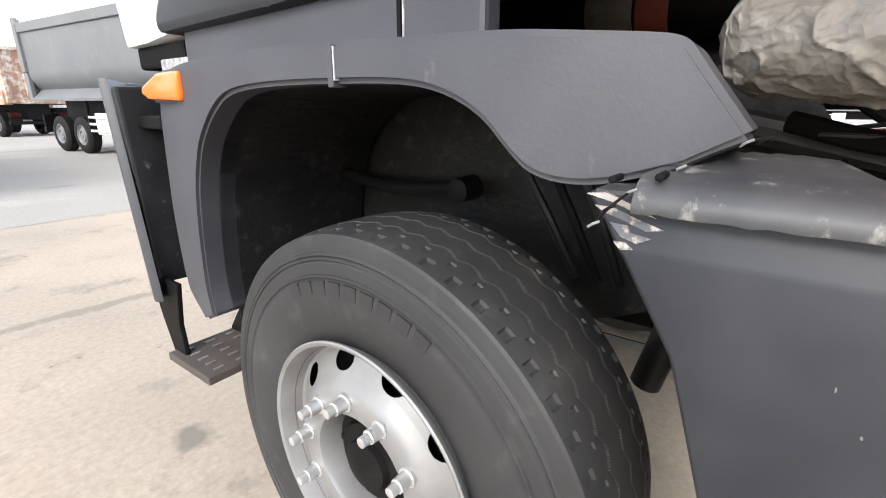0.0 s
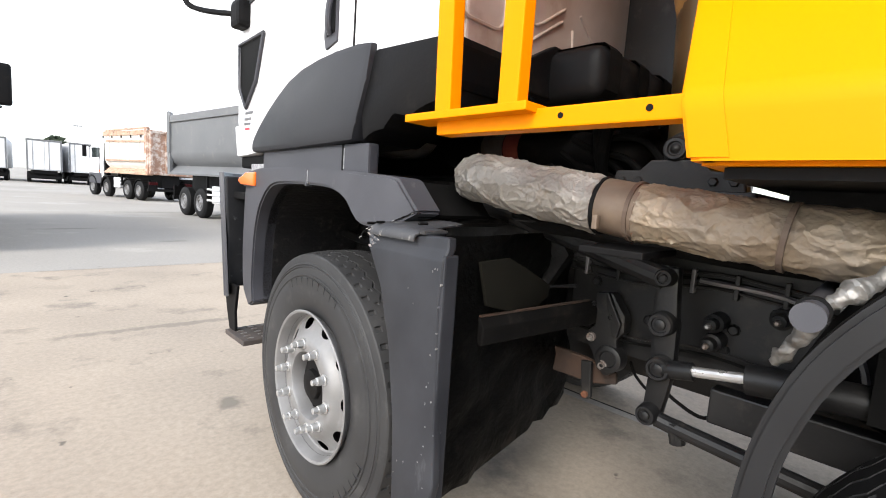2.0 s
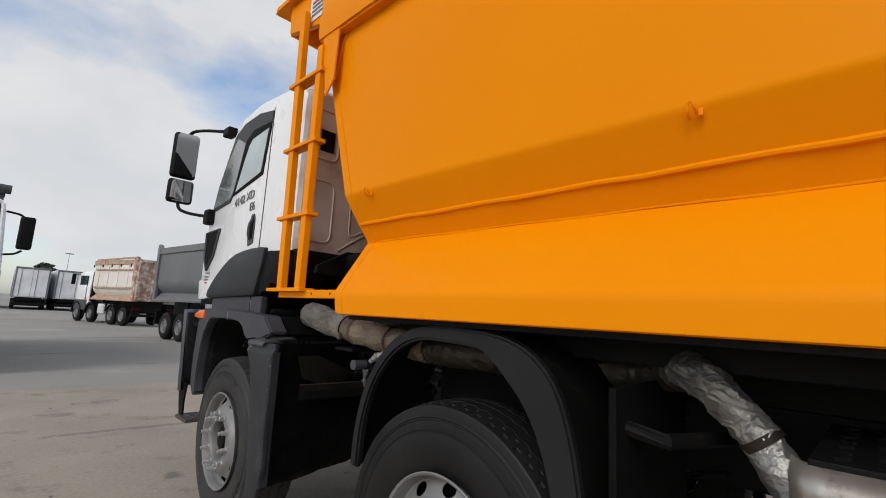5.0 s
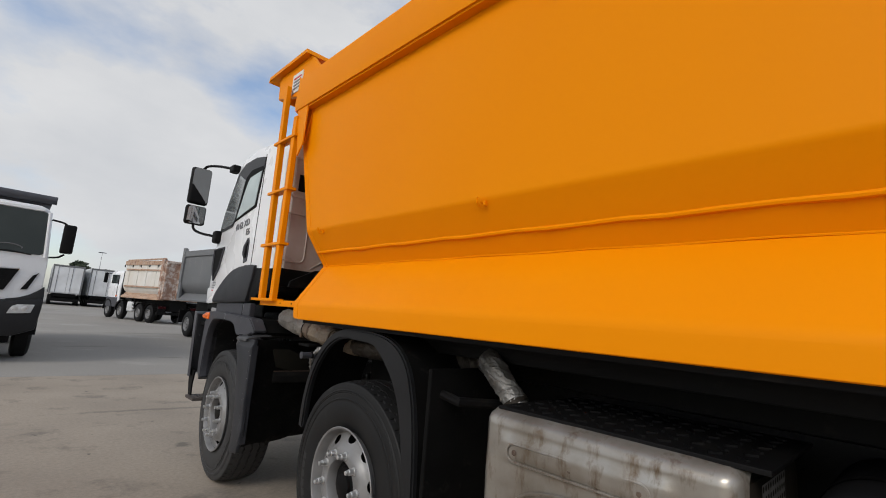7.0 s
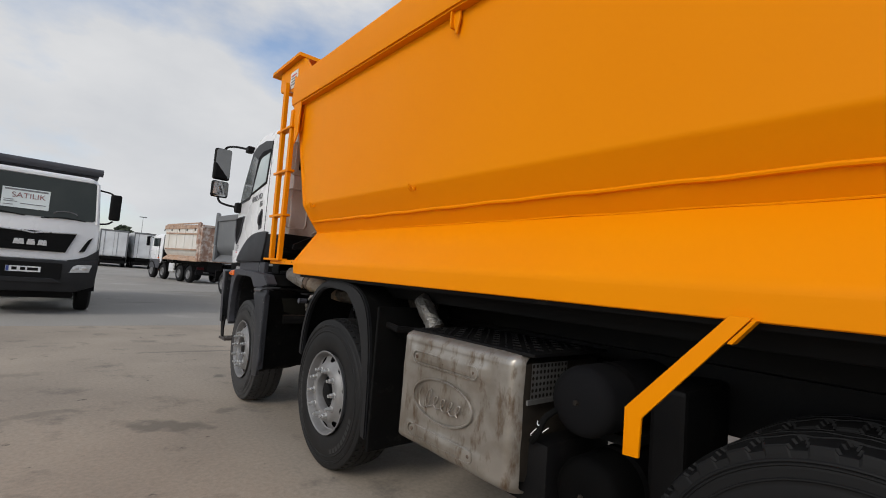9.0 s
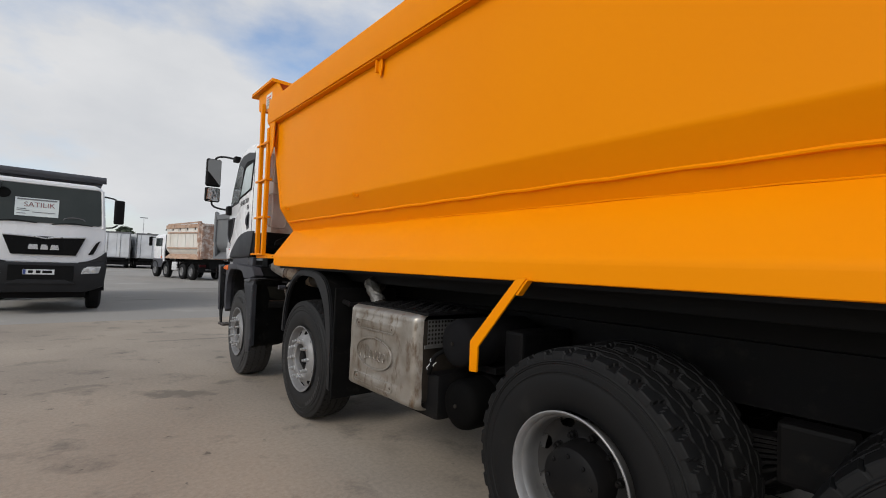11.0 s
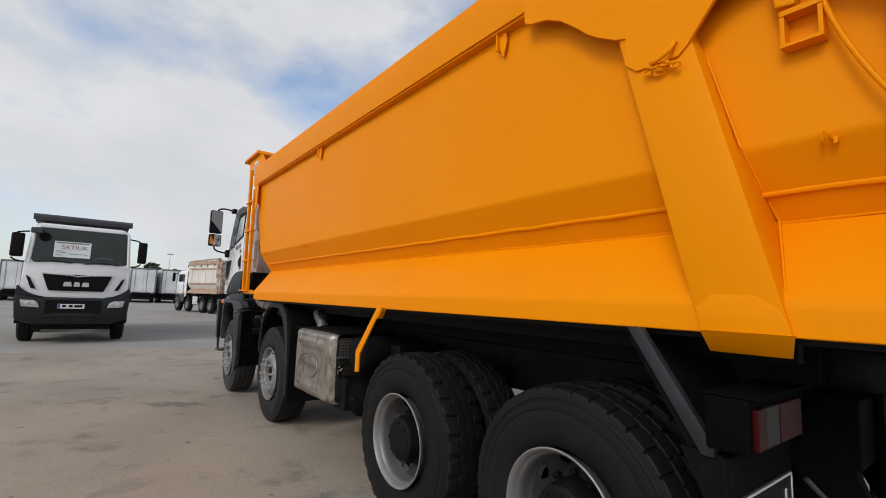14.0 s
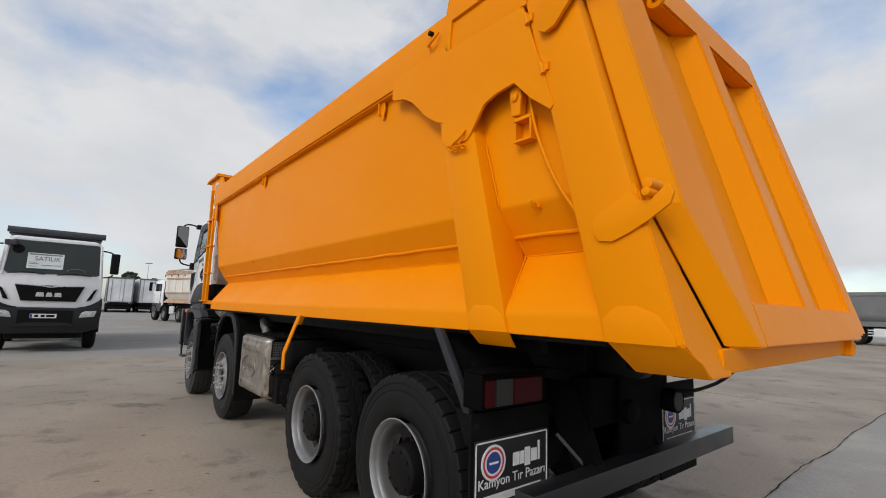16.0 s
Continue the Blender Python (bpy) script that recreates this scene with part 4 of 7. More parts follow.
part("engine_cover", box(1.02, 1.85, -0.55, 0.95, 1.38, 1.68, 0.05), BLACK, truck)
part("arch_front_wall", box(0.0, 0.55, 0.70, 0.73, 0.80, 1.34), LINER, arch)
part("indicator_lamp", prism([(0.64, 1.374), (0.645, 1.310), (0.80, 1.314), (0.835, 1.328), (0.82, 1.346), (0.74, 1.372)], -0.026, 0.05, "x", 0.010, seg=3), INDICATOR, arch, "orange side indicator lamp", 40)
part("indicator_base", prism([(0.632, 1.382), (0.637, 1.302), (0.80, 1.306), (0.82, 1.32), (0.80, 1.36), (0.74, 1.38)], -0.008, 0.06, "x", 0.006), GREY_PLASTIC, arch)

def bent_panel(bm):
    """Folds the top of a plate: a sloping crease, then a steep rim."""
    for z in (1.160, 1.168, 1.192, 1.200):
        geom = bm.verts[:] + bm.edges[:] + bm.faces[:]
        bmesh.ops.bisect_plane(bm, geom=geom, plane_co=(0, 0, z), plane_no=(0, 0, 1))
    for v in bm.verts:
        v.co.x += float(np.interp(v.co.z, (1.160, 1.168, 1.192, 1.200, 1.225), (0.0, 0.002, 0.014, 0.0155, 0.0165)))
    return bm


FL = [(-0.30, 1.215), (-0.345, 1.16), (-0.405, 1.06), (-0.455, 0.90), (-0.49, 0.70), (-0.502, 0.52), (-0.508, 0.40), (-0.635, 0.42), (-0.668, 0.58), (-0.655, 0.80), (-0.645, 1.06), (-0.655, 1.195), (-0.652, 1.224)]
flap = part("mudguard_panel", bent_panel(prism(FL, -0.085, -0.055, "x", 0.009, seg=3)), FLAP, truck, "scuffed dark grey rear mudguard panel", 30)
part("panel_return", box(-0.08, -0.03, -0.656, -0.640, 0.48, 1.18, 0.006), FLAP, flap)
part("panel_shelf", prism([(-0.31, 1.219), (-0.52, 1.221), (-0.52, 1.212), (-0.31, 1.208)], -0.065, 0.05, "x"), FLAP_WORN, flap)


def folded_cap():
    """One broad bent shelf over the panel's top: a lip in front, a fold, then a flat that rises inward, with a torn end."""
    own, section = bmesh.new(), [(-0.089, 1.203), (-0.090, 1.210), (-0.086, 1.220), (-0.076, 1.230), (-0.060, 1.236), (-0.02, 1.240), (0.03, 1.243), (0.08, 1.246), (0.13, 1.249)]
    rows = []
    for k, (x, z) in enumerate(section):
        y0 = -0.352 - 0.16 * max(0.0, x + 0.06)
        y1 = -0.545 - (0.006 if 3 <= k <= 5 else 0.0) + 0.22 * max(0.0, x + 0.02)
        rows.append([own.verts.new((x, y0 + (y1 - y0) * i / 16, z + 0.0022 * noise.noise((i * 0.7, k * 0.9, 4)) - (0.004 * (i / 16) ** 6 if k > 2 else 0))) for i in range(17)])
    for lo, hi in zip(rows, rows[1:]):
        for i in range(16):
            own.faces.new((lo[i], lo[i + 1], hi[i + 1], hi[i]))
    bmesh.ops.recalc_face_normals(own, faces=own.faces[:])
    bmesh.ops.solidify(own, geom=own.faces[:], thickness=0.005)
    return own


part("ledge_cap", folded_cap(), FLAP_WORN, flap, "folded and scraped mudguard edge", 40)
part("ledge_tab", prism([(-0.075, 1.222), (0.0, 1.224), (0.012, 1.230), (-0.01, 1.236), (-0.05, 1.235), (-0.078, 1.232)], -0.572, -0.549, "y", 0.003), FLAP_WORN, flap, "scraped end of the folded edge")
rnd = random.Random(8)


def ragged(y, z, w, h, n=11):
    """An uneven little patch."""
    return [(y + w * math.cos(t) * rnd.uniform(0.45, 1.1), z + h * math.sin(t) * rnd.uniform(0.45, 1.1)) for t in [2 * math.pi * i / n for i in range(n)]]


for streak in ([(-0.302, 1.214), (-0.322, 1.217), (-0.350, 1.207), (-0.372, 1.197), (-0.350, 1.201), (-0.330, 1.208)],
               [(-0.312, 1.203), (-0.330, 1.203), (-0.356, 1.194), (-0.381, 1.187), (-0.366, 1.184), (-0.340, 1.192), (-0.322, 1.197)],
               [(-0.330, 1.188), (-0.348, 1.187), (-0.352, 1.181), (-0.372, 1.178), (-0.360, 1.172), (-0.344, 1.176)],
               [(-0.338, 1.171), (-0.349, 1.172), (-0.358, 1.166), (-0.346, 1.164)]):
    part("scraped_corner", bent_panel(prism(streak, -0.0862, -0.08, "x")), SCRAPED, flap, "streak of scraped bare metal")
WIRE = [(0.016, -0.450, 1.270), (0.006, -0.436, 1.270), (-0.012, -0.405, 1.256), (-0.035, -0.372, 1.238), (-0.070, -0.352, 1.226), (-0.098, -0.335, 1.208), (-0.096, -0.318, 1.186), (-0.085, -0.308, 1.180)]
part("stitch_wire", tube(WIRE, 0.0016, 6, steps=4), DARK, flap, "black wire stitching a crack")
for k, (x, y, z) in enumerate(curve_points(WIRE, 4)[2:24:3]):
    part("stitch", tube([(x - 0.002, y + 0.005, z - 0.004), (x - 0.004, y, z), (x - 0.002, y - 0.006, z + 0.003)], 0.0015, 6), CHIP if k % 2 else DARK, flap)
for y, z in ((-0.33, 1.232), (-0.372, 1.238), (-0.555, 1.25), (-0.645, 1.05), (-0.640, 0.9), (-0.655, 0.72)):
    part("rivet", lathe(((-0.090, 0.002), (-0.0885, 0.004), (-0.06, 0.004)), 8, at=(0.006, y, z), close=True), GREY_PLASTIC if z < 1.2 else DARK, flap)
for k in range(7):
    y, z = -0.5 - 0.13 * rnd.random(), 0.5 + 0.6 * rnd.random()
    part("chip", prism(ragged(y, z, rnd.uniform(0.001, 0.003), rnd.uniform(0.002, 0.005), 7), -0.0858, -0.08, "x"), CHIP, flap)


def wavy_sheet(x0, x1, y, z0, z1, amp):
    own, nx, nz = bmesh.new(), 14, 18
    g = [[own.verts.new((x0 + (x1 - x0) * i / nx, y + 0.11 * (i / nx) ** 1.3 + amp * noise.noise((i * 0.6, k * 0.45, y)) + 0.5 * amp * noise.noise((i * 1.7, k * 1.3, y)), z0 + 0.05 * (i / nx) ** 2 * (1 - k / nz) + (z1 - z0) * k / nz + (0.03 * noise.noise((i, y, 3)) if k == 0 else 0))) for k in range(nz + 1)] for i in range(nx + 1)]
    for i in range(nx):
        for k in range(nz):
            own.faces.new((g[i][k], g[i + 1][k], g[i + 1][k + 1], g[i][k + 1]))
    bmesh.ops.solidify(own, geom=own.faces[:], thickness=0.012)
    return own


part("mud_sheet", wavy_sheet(-0.05, 0.86, -0.600, 0.46, 1.22, 0.026), MUDSHEET, flap, "lumpy black rubber mud sheet", 60)

# second wheel arch
SHEET_EDGE = mat("black_plastic_edge", (0.0098, 0.0100, 0.0112), 0.45, second=(0.0145, 0.0148, 0.0160), amount=0.6, scale=5, grain=90, bump=0.2, dist=0.001, spec=0.3)
A_OUT = [(-1.315, 0.74), (-1.316, 0.80), (-1.324, 0.90), (-1.345, 1.0), (-1.385, 1.11), (-1.445, 1.205), (-1.52, 1.285), (-1.60, 1.338), (-1.70, 1.373), (-1.82, 1.388), (-1.95, 1.388), (-2.08, 1.382), (-2.20, 1.362), (-2.305, 1.315), (-2.388, 1.230), (-2.442, 1.10), (-2.478, 0.935), (-2.50, 0.72), (-2.515, 0.38)]
A_IN = [(-1.378, 0.74), (-1.380, 0.80), (-1.386, 0.90), (-1.405, 0.985), (-1.440, 1.08), (-1.494, 1.165), (-1.56, 1.235), (-1.63, 1.284), (-1.715, 1.314), (-1.825, 1.328), (-1.945, 1.328), (-2.05, 1.320), (-2.112, 1.292), (-2.188, 1.229), (-2.265, 1.151), (-2.33, 1.04), (-2.375, 0.90), (-2.41, 0.71), (-2.455, 0.38)]
A_IN, A_OUT = ([(0.063 + 0.97 * (p.y + 1.9) - 1.9, p.z - 0.006) for p in curve_points([(0, y, z) for y, z in pts], 3)] for pts in (A_IN, A_OUT))
arch2 = part("second_fender", band([(o[0] + (i[0] - o[0]) * w, o[1] + (i[1] - o[1]) * w) for i, o in zip(A_IN, A_OUT) for w in [min(1.0, max(0.85, 0.85 + (-1.7 - i[0]) * 1.2))]], A_OUT, 0.040, 0.082, bevel=0.010), SHEET_EDGE, truck, "black plastic second wheel arch", 30)
part("fender_top", band([(y, z - 0.006) for y, z in A_OUT], [(y, z + 0.004) for y, z in A_OUT], 0.07, 0.46), SHEET, arch2, smooth=30)
part("inner_wall", box(0.46, 0.49, -2.4, -1.42, 0.90, 1.36), SHEET, arch2)
part("fender_flap", box(0.02, 0.62, -2.515, -2.492, 0.33, 1.25, 0.006), SHEET, arch2, "black rubber mud flap")
part("fender_bracket", tube([(0.10, -2.48, 1.14), (0.10, -2.62, 1.12), (0.4, -2.70, 1.10)], 0.022, 8), BLACK, arch2)
part("fender_stay", tube([(-0.034, -1.344, 1.188), (-0.028, -1.344, 1.188), (0.25, -1.335, 1.18), (0.62, -1.32, 1.17)], lambda s: 0.022 if s < 0.3 else 0.020, 20), GREY_PLASTIC, arch2, "grey tube stay with a blunt end", 40)
part("stay_wrap", tube([(0.075, -1.30, 1.085), (0.055, -1.325, 1.13), (0.045, -1.348, 1.185), (0.055, -1.375, 1.215), (0.085, -1.41, 1.245), (0.11, -1.45, 1.265)], 0.0065, 28, lump=0.005, steps=18, crumple=0.008), FOIL_BRIGHT, arch2, "scrap of foil wrapped round a cable", 60)
part("stay_clamp", tube([(0.03, -1.342, 1.187), (0.045, -1.342, 1.187)], 0.024, 20), DARK, arch2)
for x in (2 * MID,):
    part("second_fender", band(A_IN, A_OUT, x - 0.05, x + 0.03), SHEET, truck)
    part("mudguard_panel", prism(FL, x + 0.05, x + 0.08, "x"), FLAP, truck)

# wrapped exhaust, ducts
pipe = part("exhaust_pipe", tube([(0.30, -0.405, 1.39), (0.27, -0.44, 1.388), (0.25, -0.55, 1.377), (0.245, -0.75, 1.347), (0.245, -0.88, 1.328)], lambda s: 0.075 * min(1, 0.35 + (s / 0.16) ** 0.6 * 0.65) if s < 0.16 else 0.075 - 0.007 * s, 140, lump=0.003, steps=80, seed=3, crumple=0.0062), FOIL, truck, "exhaust pipe wrapped in crumpled silver foil", 60)
part("pipe_wrap", tube([(0.245, -0.98, 1.315), (0.25, -1.15, 1.300), (0.255, -1.35, 1.282), (0.28, -1.52, 1.268)], 0.066, 120, lump=0.004, steps=80, seed=11, crumple=0.0045), FOIL_OLD, pipe, "dusty foil heat wrap", 60)
part("pipe_wrap", tube([(0.27, -1.50, 1.270), (0.30, -1.6, 1.262), (0.42, -1.95, 1.25), (0.48, -2.3, 1.25), (0.44, -2.50, 1.275), (0.35, -2.58, 1.293)], 0.062, 60, lump=0.005, steps=40, seed=5, crumple=0.006), FOIL_SOOT, pipe, "sooty foil heat wrap", 60)
part("pipe_wrap", tube([(0.38, -2.565, 1.290), (0.31, -2.615, 1.300), (0.272, -2.660, 1.285), (0.262, -2.715, 1.242), (0.268, -2.765, 1.188), (0.274, -2.80, 1.142)], 0.049, 110, lump=0.004, steps=60, seed=17, crumple=0.008), FOIL_BRIGHT, pipe, "bright crumpled foil wrap", 60)
part("pipe_collar", tube([(0.274, -2.797, 1.148), (0.275, -2.812, 1.128)], 0.058, 28), SCORCHED, pipe, "rusty flange under the foil", 40)
part("pipe_wrap", tube([(0.275, -2.805, 1.135), (0.265, -2.83, 1.10), (0.25, -2.88, 1.03), (0.25, -2.95, 0.98)], 0.050, 60, lump=0.004, steps=30, seed=9, crumple=0.006), FOIL_BRIGHT, pipe, "foil stub below the flange", 60)
CLAMP_BAND = mat("dull_brown_clamp_band", (0.17, 0.125, 0.09), 0.55, 0.2, second=(0.09, 0.06, 0.042), amount=0.8, scale=12, grain=60, bump=0.3)
part("pipe_clamp", tube([(0.245, -0.875, 1.330), (0.245, -0.985, 1.315)], 0.069, 32), CLAMP_BAND, pipe, "rusty pipe clamp band", 40)
for y, z in ((-0.885, 1.328), (-0.970, 1.318), (-1.27, 1.290)):
    part("clamp_band", tube([(0.247, y + 0.005, z), (0.247, y - 0.005, z - 0.001)], 0.0735 if y > -1 else 0.0705, 32), CLAMP if y < -0.9 else DARK, pipe)
part("clamp_bolt", box(0.160, 0.178, -0.912, -0.898, 1.27, 1.305, 0.004), CLAMP_BAND, pipe)
part("support_plate", box(0.18, 0.40, -1.02, -0.86, 1.21, 1.228, 0.004), BLACK, pipe)
duct = part("air_duct", tube([(0.90, 0.3, 1.56), (0.90, -0.10, 1.565), (0.90, -0.45, 1.545), (0.92, -0.62, 1.53), (1.0, -0.70, 1.56)], 0.080, 24, steps=8), BLACK, truck, "black intercooler duct with a red band", 60)
part("duct_band", tube([(0.90, -0.085, 1.565), (0.90, -0.165, 1.563)], 0.086, 24), mat("red_rubber_band", (0.22, 0.045, 0.03), 0.6), duct)
part("duct_cuff", tube([(0.90, 0.05, 1.567), (0.90, -0.075, 1.565)], 0.083, 24), MUFFLER, duct)
box_duct = part("air_filter_box", box(0.36, 0.95, -0.78, -0.52, 1.63, 1.785, 0.05, seg=3), BLACK, truck, "black plastic air filter housing", 40)
part("filter_bracket", prism([(0.16, 1.64), (0.17, 1.69), (0.38, 1.80), (0.42, 1.80), (0.52, 1.77), (0.52, 1.64)], -0.61, -0.58, "y", 0.006), BLACK, box_duct)
for x in (0.42, 0.62, 0.82):
    part("housing_strap", box(x, x + 0.014, -0.785, -0.515, 1.635, 1.789, 0.045, seg=3), SHEET, box_duct)

# telescopic ram in front of the body
RAM = 0.68
ram = part("hydraulic_ram", tube([(RAM, -0.96, 1.34), (RAM, -0.93, 1.95)], 0.085, 32), mat("yellowed_ram", (0.16, 0.10, 0.04), 0.35, 0.4, second=(0.05, 0.035, 0.02), amount=0.8), truck, "dark oily telescopic hydraulic ram", 60)
part("ram_stage", tube([(RAM, -0.932, 1.90), (RAM, -0.66, 3.0)], 0.081, 32), mat("ochre_ram", (0.36, 0.19, 0.05), 0.4, second=(0.22, 0.12, 0.04), amount=0.8, scale=5), ram, smooth=60)
part("ram_label", box(RAM - 0.094, RAM - 0.07, -0.935, -0.88, 2.0, 2.07, 0.004), PALE, ram)
part("ram_trunnion", lathe(((-0.17, 0.028), (-0.165, 0.036), (-0.155, 0.038), (-0.10, 0.040), (-0.09, 0.060), (0.10, 0.060)), 32, at=(RAM, -0.945, 1.50), close=True), CHASSIS, ram, smooth=30)
part("trunnion_ring", lathe(((-0.172, 0.018), (-0.176, 0.021), (-0.176, 0.029), (-0.170, 0.032)), 32, at=(RAM, -0.945, 1.50)), CHASSIS, ram)
part("trunnion_pin", lathe(((-0.178, 0.004), (-0.172, 0.012), (-0.168, 0.017)), 20, at=(RAM, -0.945, 1.50), close=True), CHASSIS, ram, smooth=40)
part("ram_cradle", prism([(-0.76, 1.38), (-1.13, 1.38), (-1.12, 1.43), (-1.04, 1.44), (-1.01, 1.47), (-0.88, 1.47), (-0.85, 1.44), (-0.78, 1.44)], RAM - 0.165, RAM - 0.11, "x", 0.006), CHASSIS, ram)
for y in (-0.80, -0.85, -1.05, -1.10):
    part("cradle_bolt", lathe(((-0.175, 0.010), (-0.17, 0.013), (-0.16, 0.013)), 6, at=(RAM, y, 1.41), close=True), CHASSIS, ram)
part("ram_bed", box(RAM - 0.20, 2 * MID - 0.5, -1.16, -0.74, 1.25, 1.385, 0.01), CHASSIS, ram)
for k in range(3):
    part("ram_hose", tube([(RAM - 0.02 + 0.05 * k, -0.80, 1.62), (RAM + 0.03 * k, -0.70, 1.70 - 0.03 * k), (RAM + 0.04, -0.60 - 0.02 * k, 1.62), (RAM + 0.1, -0.60, 1.45), (RAM + 0.15, -0.66, 1.3)], 0.022, 10, steps=6), SHEET, ram)
part("spring_coil", tube([(RAM - 0.13 + 0.02 * math.cos(a), -0.70 + 0.02 * math.sin(a), 1.58 + 0.006 * a) for a in [i * 0.5 for i in range(60)]], 0.005, 6), SHEET, ram)

# steering linkage and brackets behind the front wheel
link = part("steering_lever", prism([(-0.932, 1.165), (-0.990, 1.165), (-0.996, 1.06), (-1.004, 0.995), (-1.008, 0.86), (-0.985, 0.705), (-0.932, 0.705), (-0.938, 0.86), (-0.930, 0.995), (-0.928, 1.06)], 0.53, 0.575, "x", 0.012), CHASSIS, truck, "black steering idler lever", 30)
for y, z, r in ((-0.962, 1.135, 0.026), (-0.968, 1.000, 0.036), (-0.976, 0.870, 0.036), (-0.958, 0.722, 0.030)):
    part("pivot", lathe(((0.462, r * 0.30), (0.464, r * 0.42), (0.472, r * 0.44), (0.472, r * 0.62), (0.464, r * 0.66), (0.464, r * 0.86), (0.472, r), (0.53, r * 1.05)), 28, at=(0.025, y, z), close=True), CHASSIS, link, smooth=30)
part("drag_link", tube([(0.53, -0.98, 0.71), (0.53, -1.02, 0.705), (0.50, -1.75, 0.66)], 0.024, 12), CHASSIS, link)
part("drag_link", tube([(0.53, -0.955, 1.13), (0.53, -0.6, 1.22), (0.55, -0.2, 1.30), (0.56, 0.3, 1.34)], 0.034, 12, steps=4), CHASSIS, link)
part("link_collar", tube([(0.53, -1.03, 0.72), (0.53, -1.045, 0.66)], 0.022, 10), CHASSIS, link)
part("steering_ram_rod", tube([(0.51, -1.05, 0.886), (0.51, -1.20, 0.912)], 0.0145, 12), STEEL, link, "bright steel ram rod")
part("steering_ram", tube([(0.51, -1.19, 0.911), (0.51, -1.24, 0.918), (0.51, -1.75, 0.96)], 0.040, 16), CHASSIS, link, smooth=40)
part("rod_fork", tube([(0.515, -0.99, 0.872), (0.51, -1.03, 0.880), (0.51, -1.065, 0.888)], 0.026, 10), CHASSIS, link, smooth=40)
bracket = part("spring_bracket", prism([(-0.682, 1.02), (-0.692, 0.905), (-0.669, 0.882), (-0.660, 0.845), (-0.690, 0.80), (-0.712, 0.752), (-0.745, 0.728), (-0.772, 0.745), (-0.786, 0.80), (-0.775, 0.87), (-0.800, 0.90), (-0.795, 0.955), (-0.745, 1.03)], 0.665, 0.72, "x", 0.010), CHASSIS, truck, "black leaf spring shackle bracket", 30)
part("bracket_web", prism([(-0.722, 1.03), (-0.736, 1.03), (-0.790, 0.93), (-0.780, 0.88), (-0.765, 0.88)], 0.648, 0.667, "x", 0.004), CHASSIS, bracket)
part("spring_bush", lathe(((0.655, 0.026), (0.648, 0.030), (0.648, 0.036), (0.650, 0.042), (0.652, 0.047), (0.70, 0.050)), 28, at=(0, -0.757, 0.797), close=True), CHASSIS, bracket, smooth=30)
for y, z, r, m in ((-0.685, 0.859, 0.017, BARE), (-0.738, 0.770, 0.019, BARE), (-0.681, 0.980, 0.009, CHASSIS), (-0.682, 0.948, 0.009, CHASSIS), (-0.648, 0.955, 0.008, CHASSIS), (-0.752, 0.947, 0.016, CHASSIS)):
    bolt = part("bracket_bolt", lathe(((0.650, r * 0.3), (0.646, r * 0.45), (0.646, r * 0.62), (0.652, r * 0.7), (0.652, r * 0.95), (0.668, r)), 10, at=(0, y, z), close=True), m, bracket, "bright worn nut" if m is BARE else "")
RUSTY_STEEL = mat("dark_rusty_steel", (0.05, 0.026, 0.016), 0.8, second=(0.015, 0.012, 0.01), amount=0.8, scale=14, grain=70, bump=0.4)
ARM_PAINT = mat("dark_dusted_arm", (0.0032, 0.0031, 0.0032), 0.7, second=(0.007, 0.0063, 0.0057), amount=0.8, scale=9, grain=60, bump=0.35, spec=0.1, dirt=(0.014, 0.012, 0.0105), dirt_cut=(0.58, 0.74), dirt_scale=14)
arm = part("spring_arm", prism([(-0.600, 0.905), (-0.612, 0.900), (-0.622, 0.905), (-0.622, 0.955), (-0.604, 0.984), (-0.597, 0.984)], 0.13, 0.665, "x", 0.004), ARM_PAINT, truck, "dusty channel arm ahead of the spring bracket")
part("arm_lip", prism([(-0.597, 0.984), (-0.606, 0.984), (-0.607, 0.990), (-0.597, 0.990)], 0.135, 0.64, "x"), RUSTY_STEEL, arm, "rusty upper lip")
for piece in (arm, arm.children[0]):
    for v in piece.data.vertices:
        v.co.y -= 0.072 * (v.co.x - 0.15) / 0.5
        v.co.z += 0.006 * (v.co.x - 0.15) / 0.5
part("rusty_tab", prism([(-0.500, 0.765), (-0.640, 0.760), (-0.765, 0.735), (-0.772, 0.695), (-0.690, 0.672), (-0.515, 0.668)], 0.71, 0.73, "x", 0.004), RUSTY_STEEL, truck, "rust-brown plate under the frame")
hang = part("hanging_tab", prism([(-0.652, 0.760), (-0.692, 0.764), (-0.703, 0.630), (-0.690, 0.622), (-0.668, 0.624)], 0.665, 0.685, "x", 0.004), CHASSIS, truck, "bent steel tab with a rusty pin")
part("tab_pin", lathe(((0.652, 0.008), (0.655, 0.012), (0.668, 0.013)), 12, at=(0, -0.682, 0.640), close=True), RUST, hang)
part("splash_plate", prism([(0.10, 1.150), (0.231, 1.155), (0.324, 1.118), (0.465, 1.053), (0.462, 1.014), (0.399, 0.989), (0.339, 0.965), (0.271, 0.983), (0.14, 1.02)], -0.618, -0.604, "y", 0.005), mat("dusty_olive_rubber", (0.007, 0.0067, 0.0052), 0.85, second=(0.011, 0.0102, 0.0078), amount=0.8, scale=9, grain=50, bump=0.3, spec=0.08), truck, "dusty olive splash plate", 40)
part("bent_pipe", tube([(0.360, -0.506, 0.961), (0.380, -0.517, 0.943), (0.400, -0.526, 0.975), (0.420, -0.536, 1.017), (0.460, -0.567, 1.035), (0.600, -0.637, 1.042)], 0.006, 8, steps=6), CHASSIS, truck)
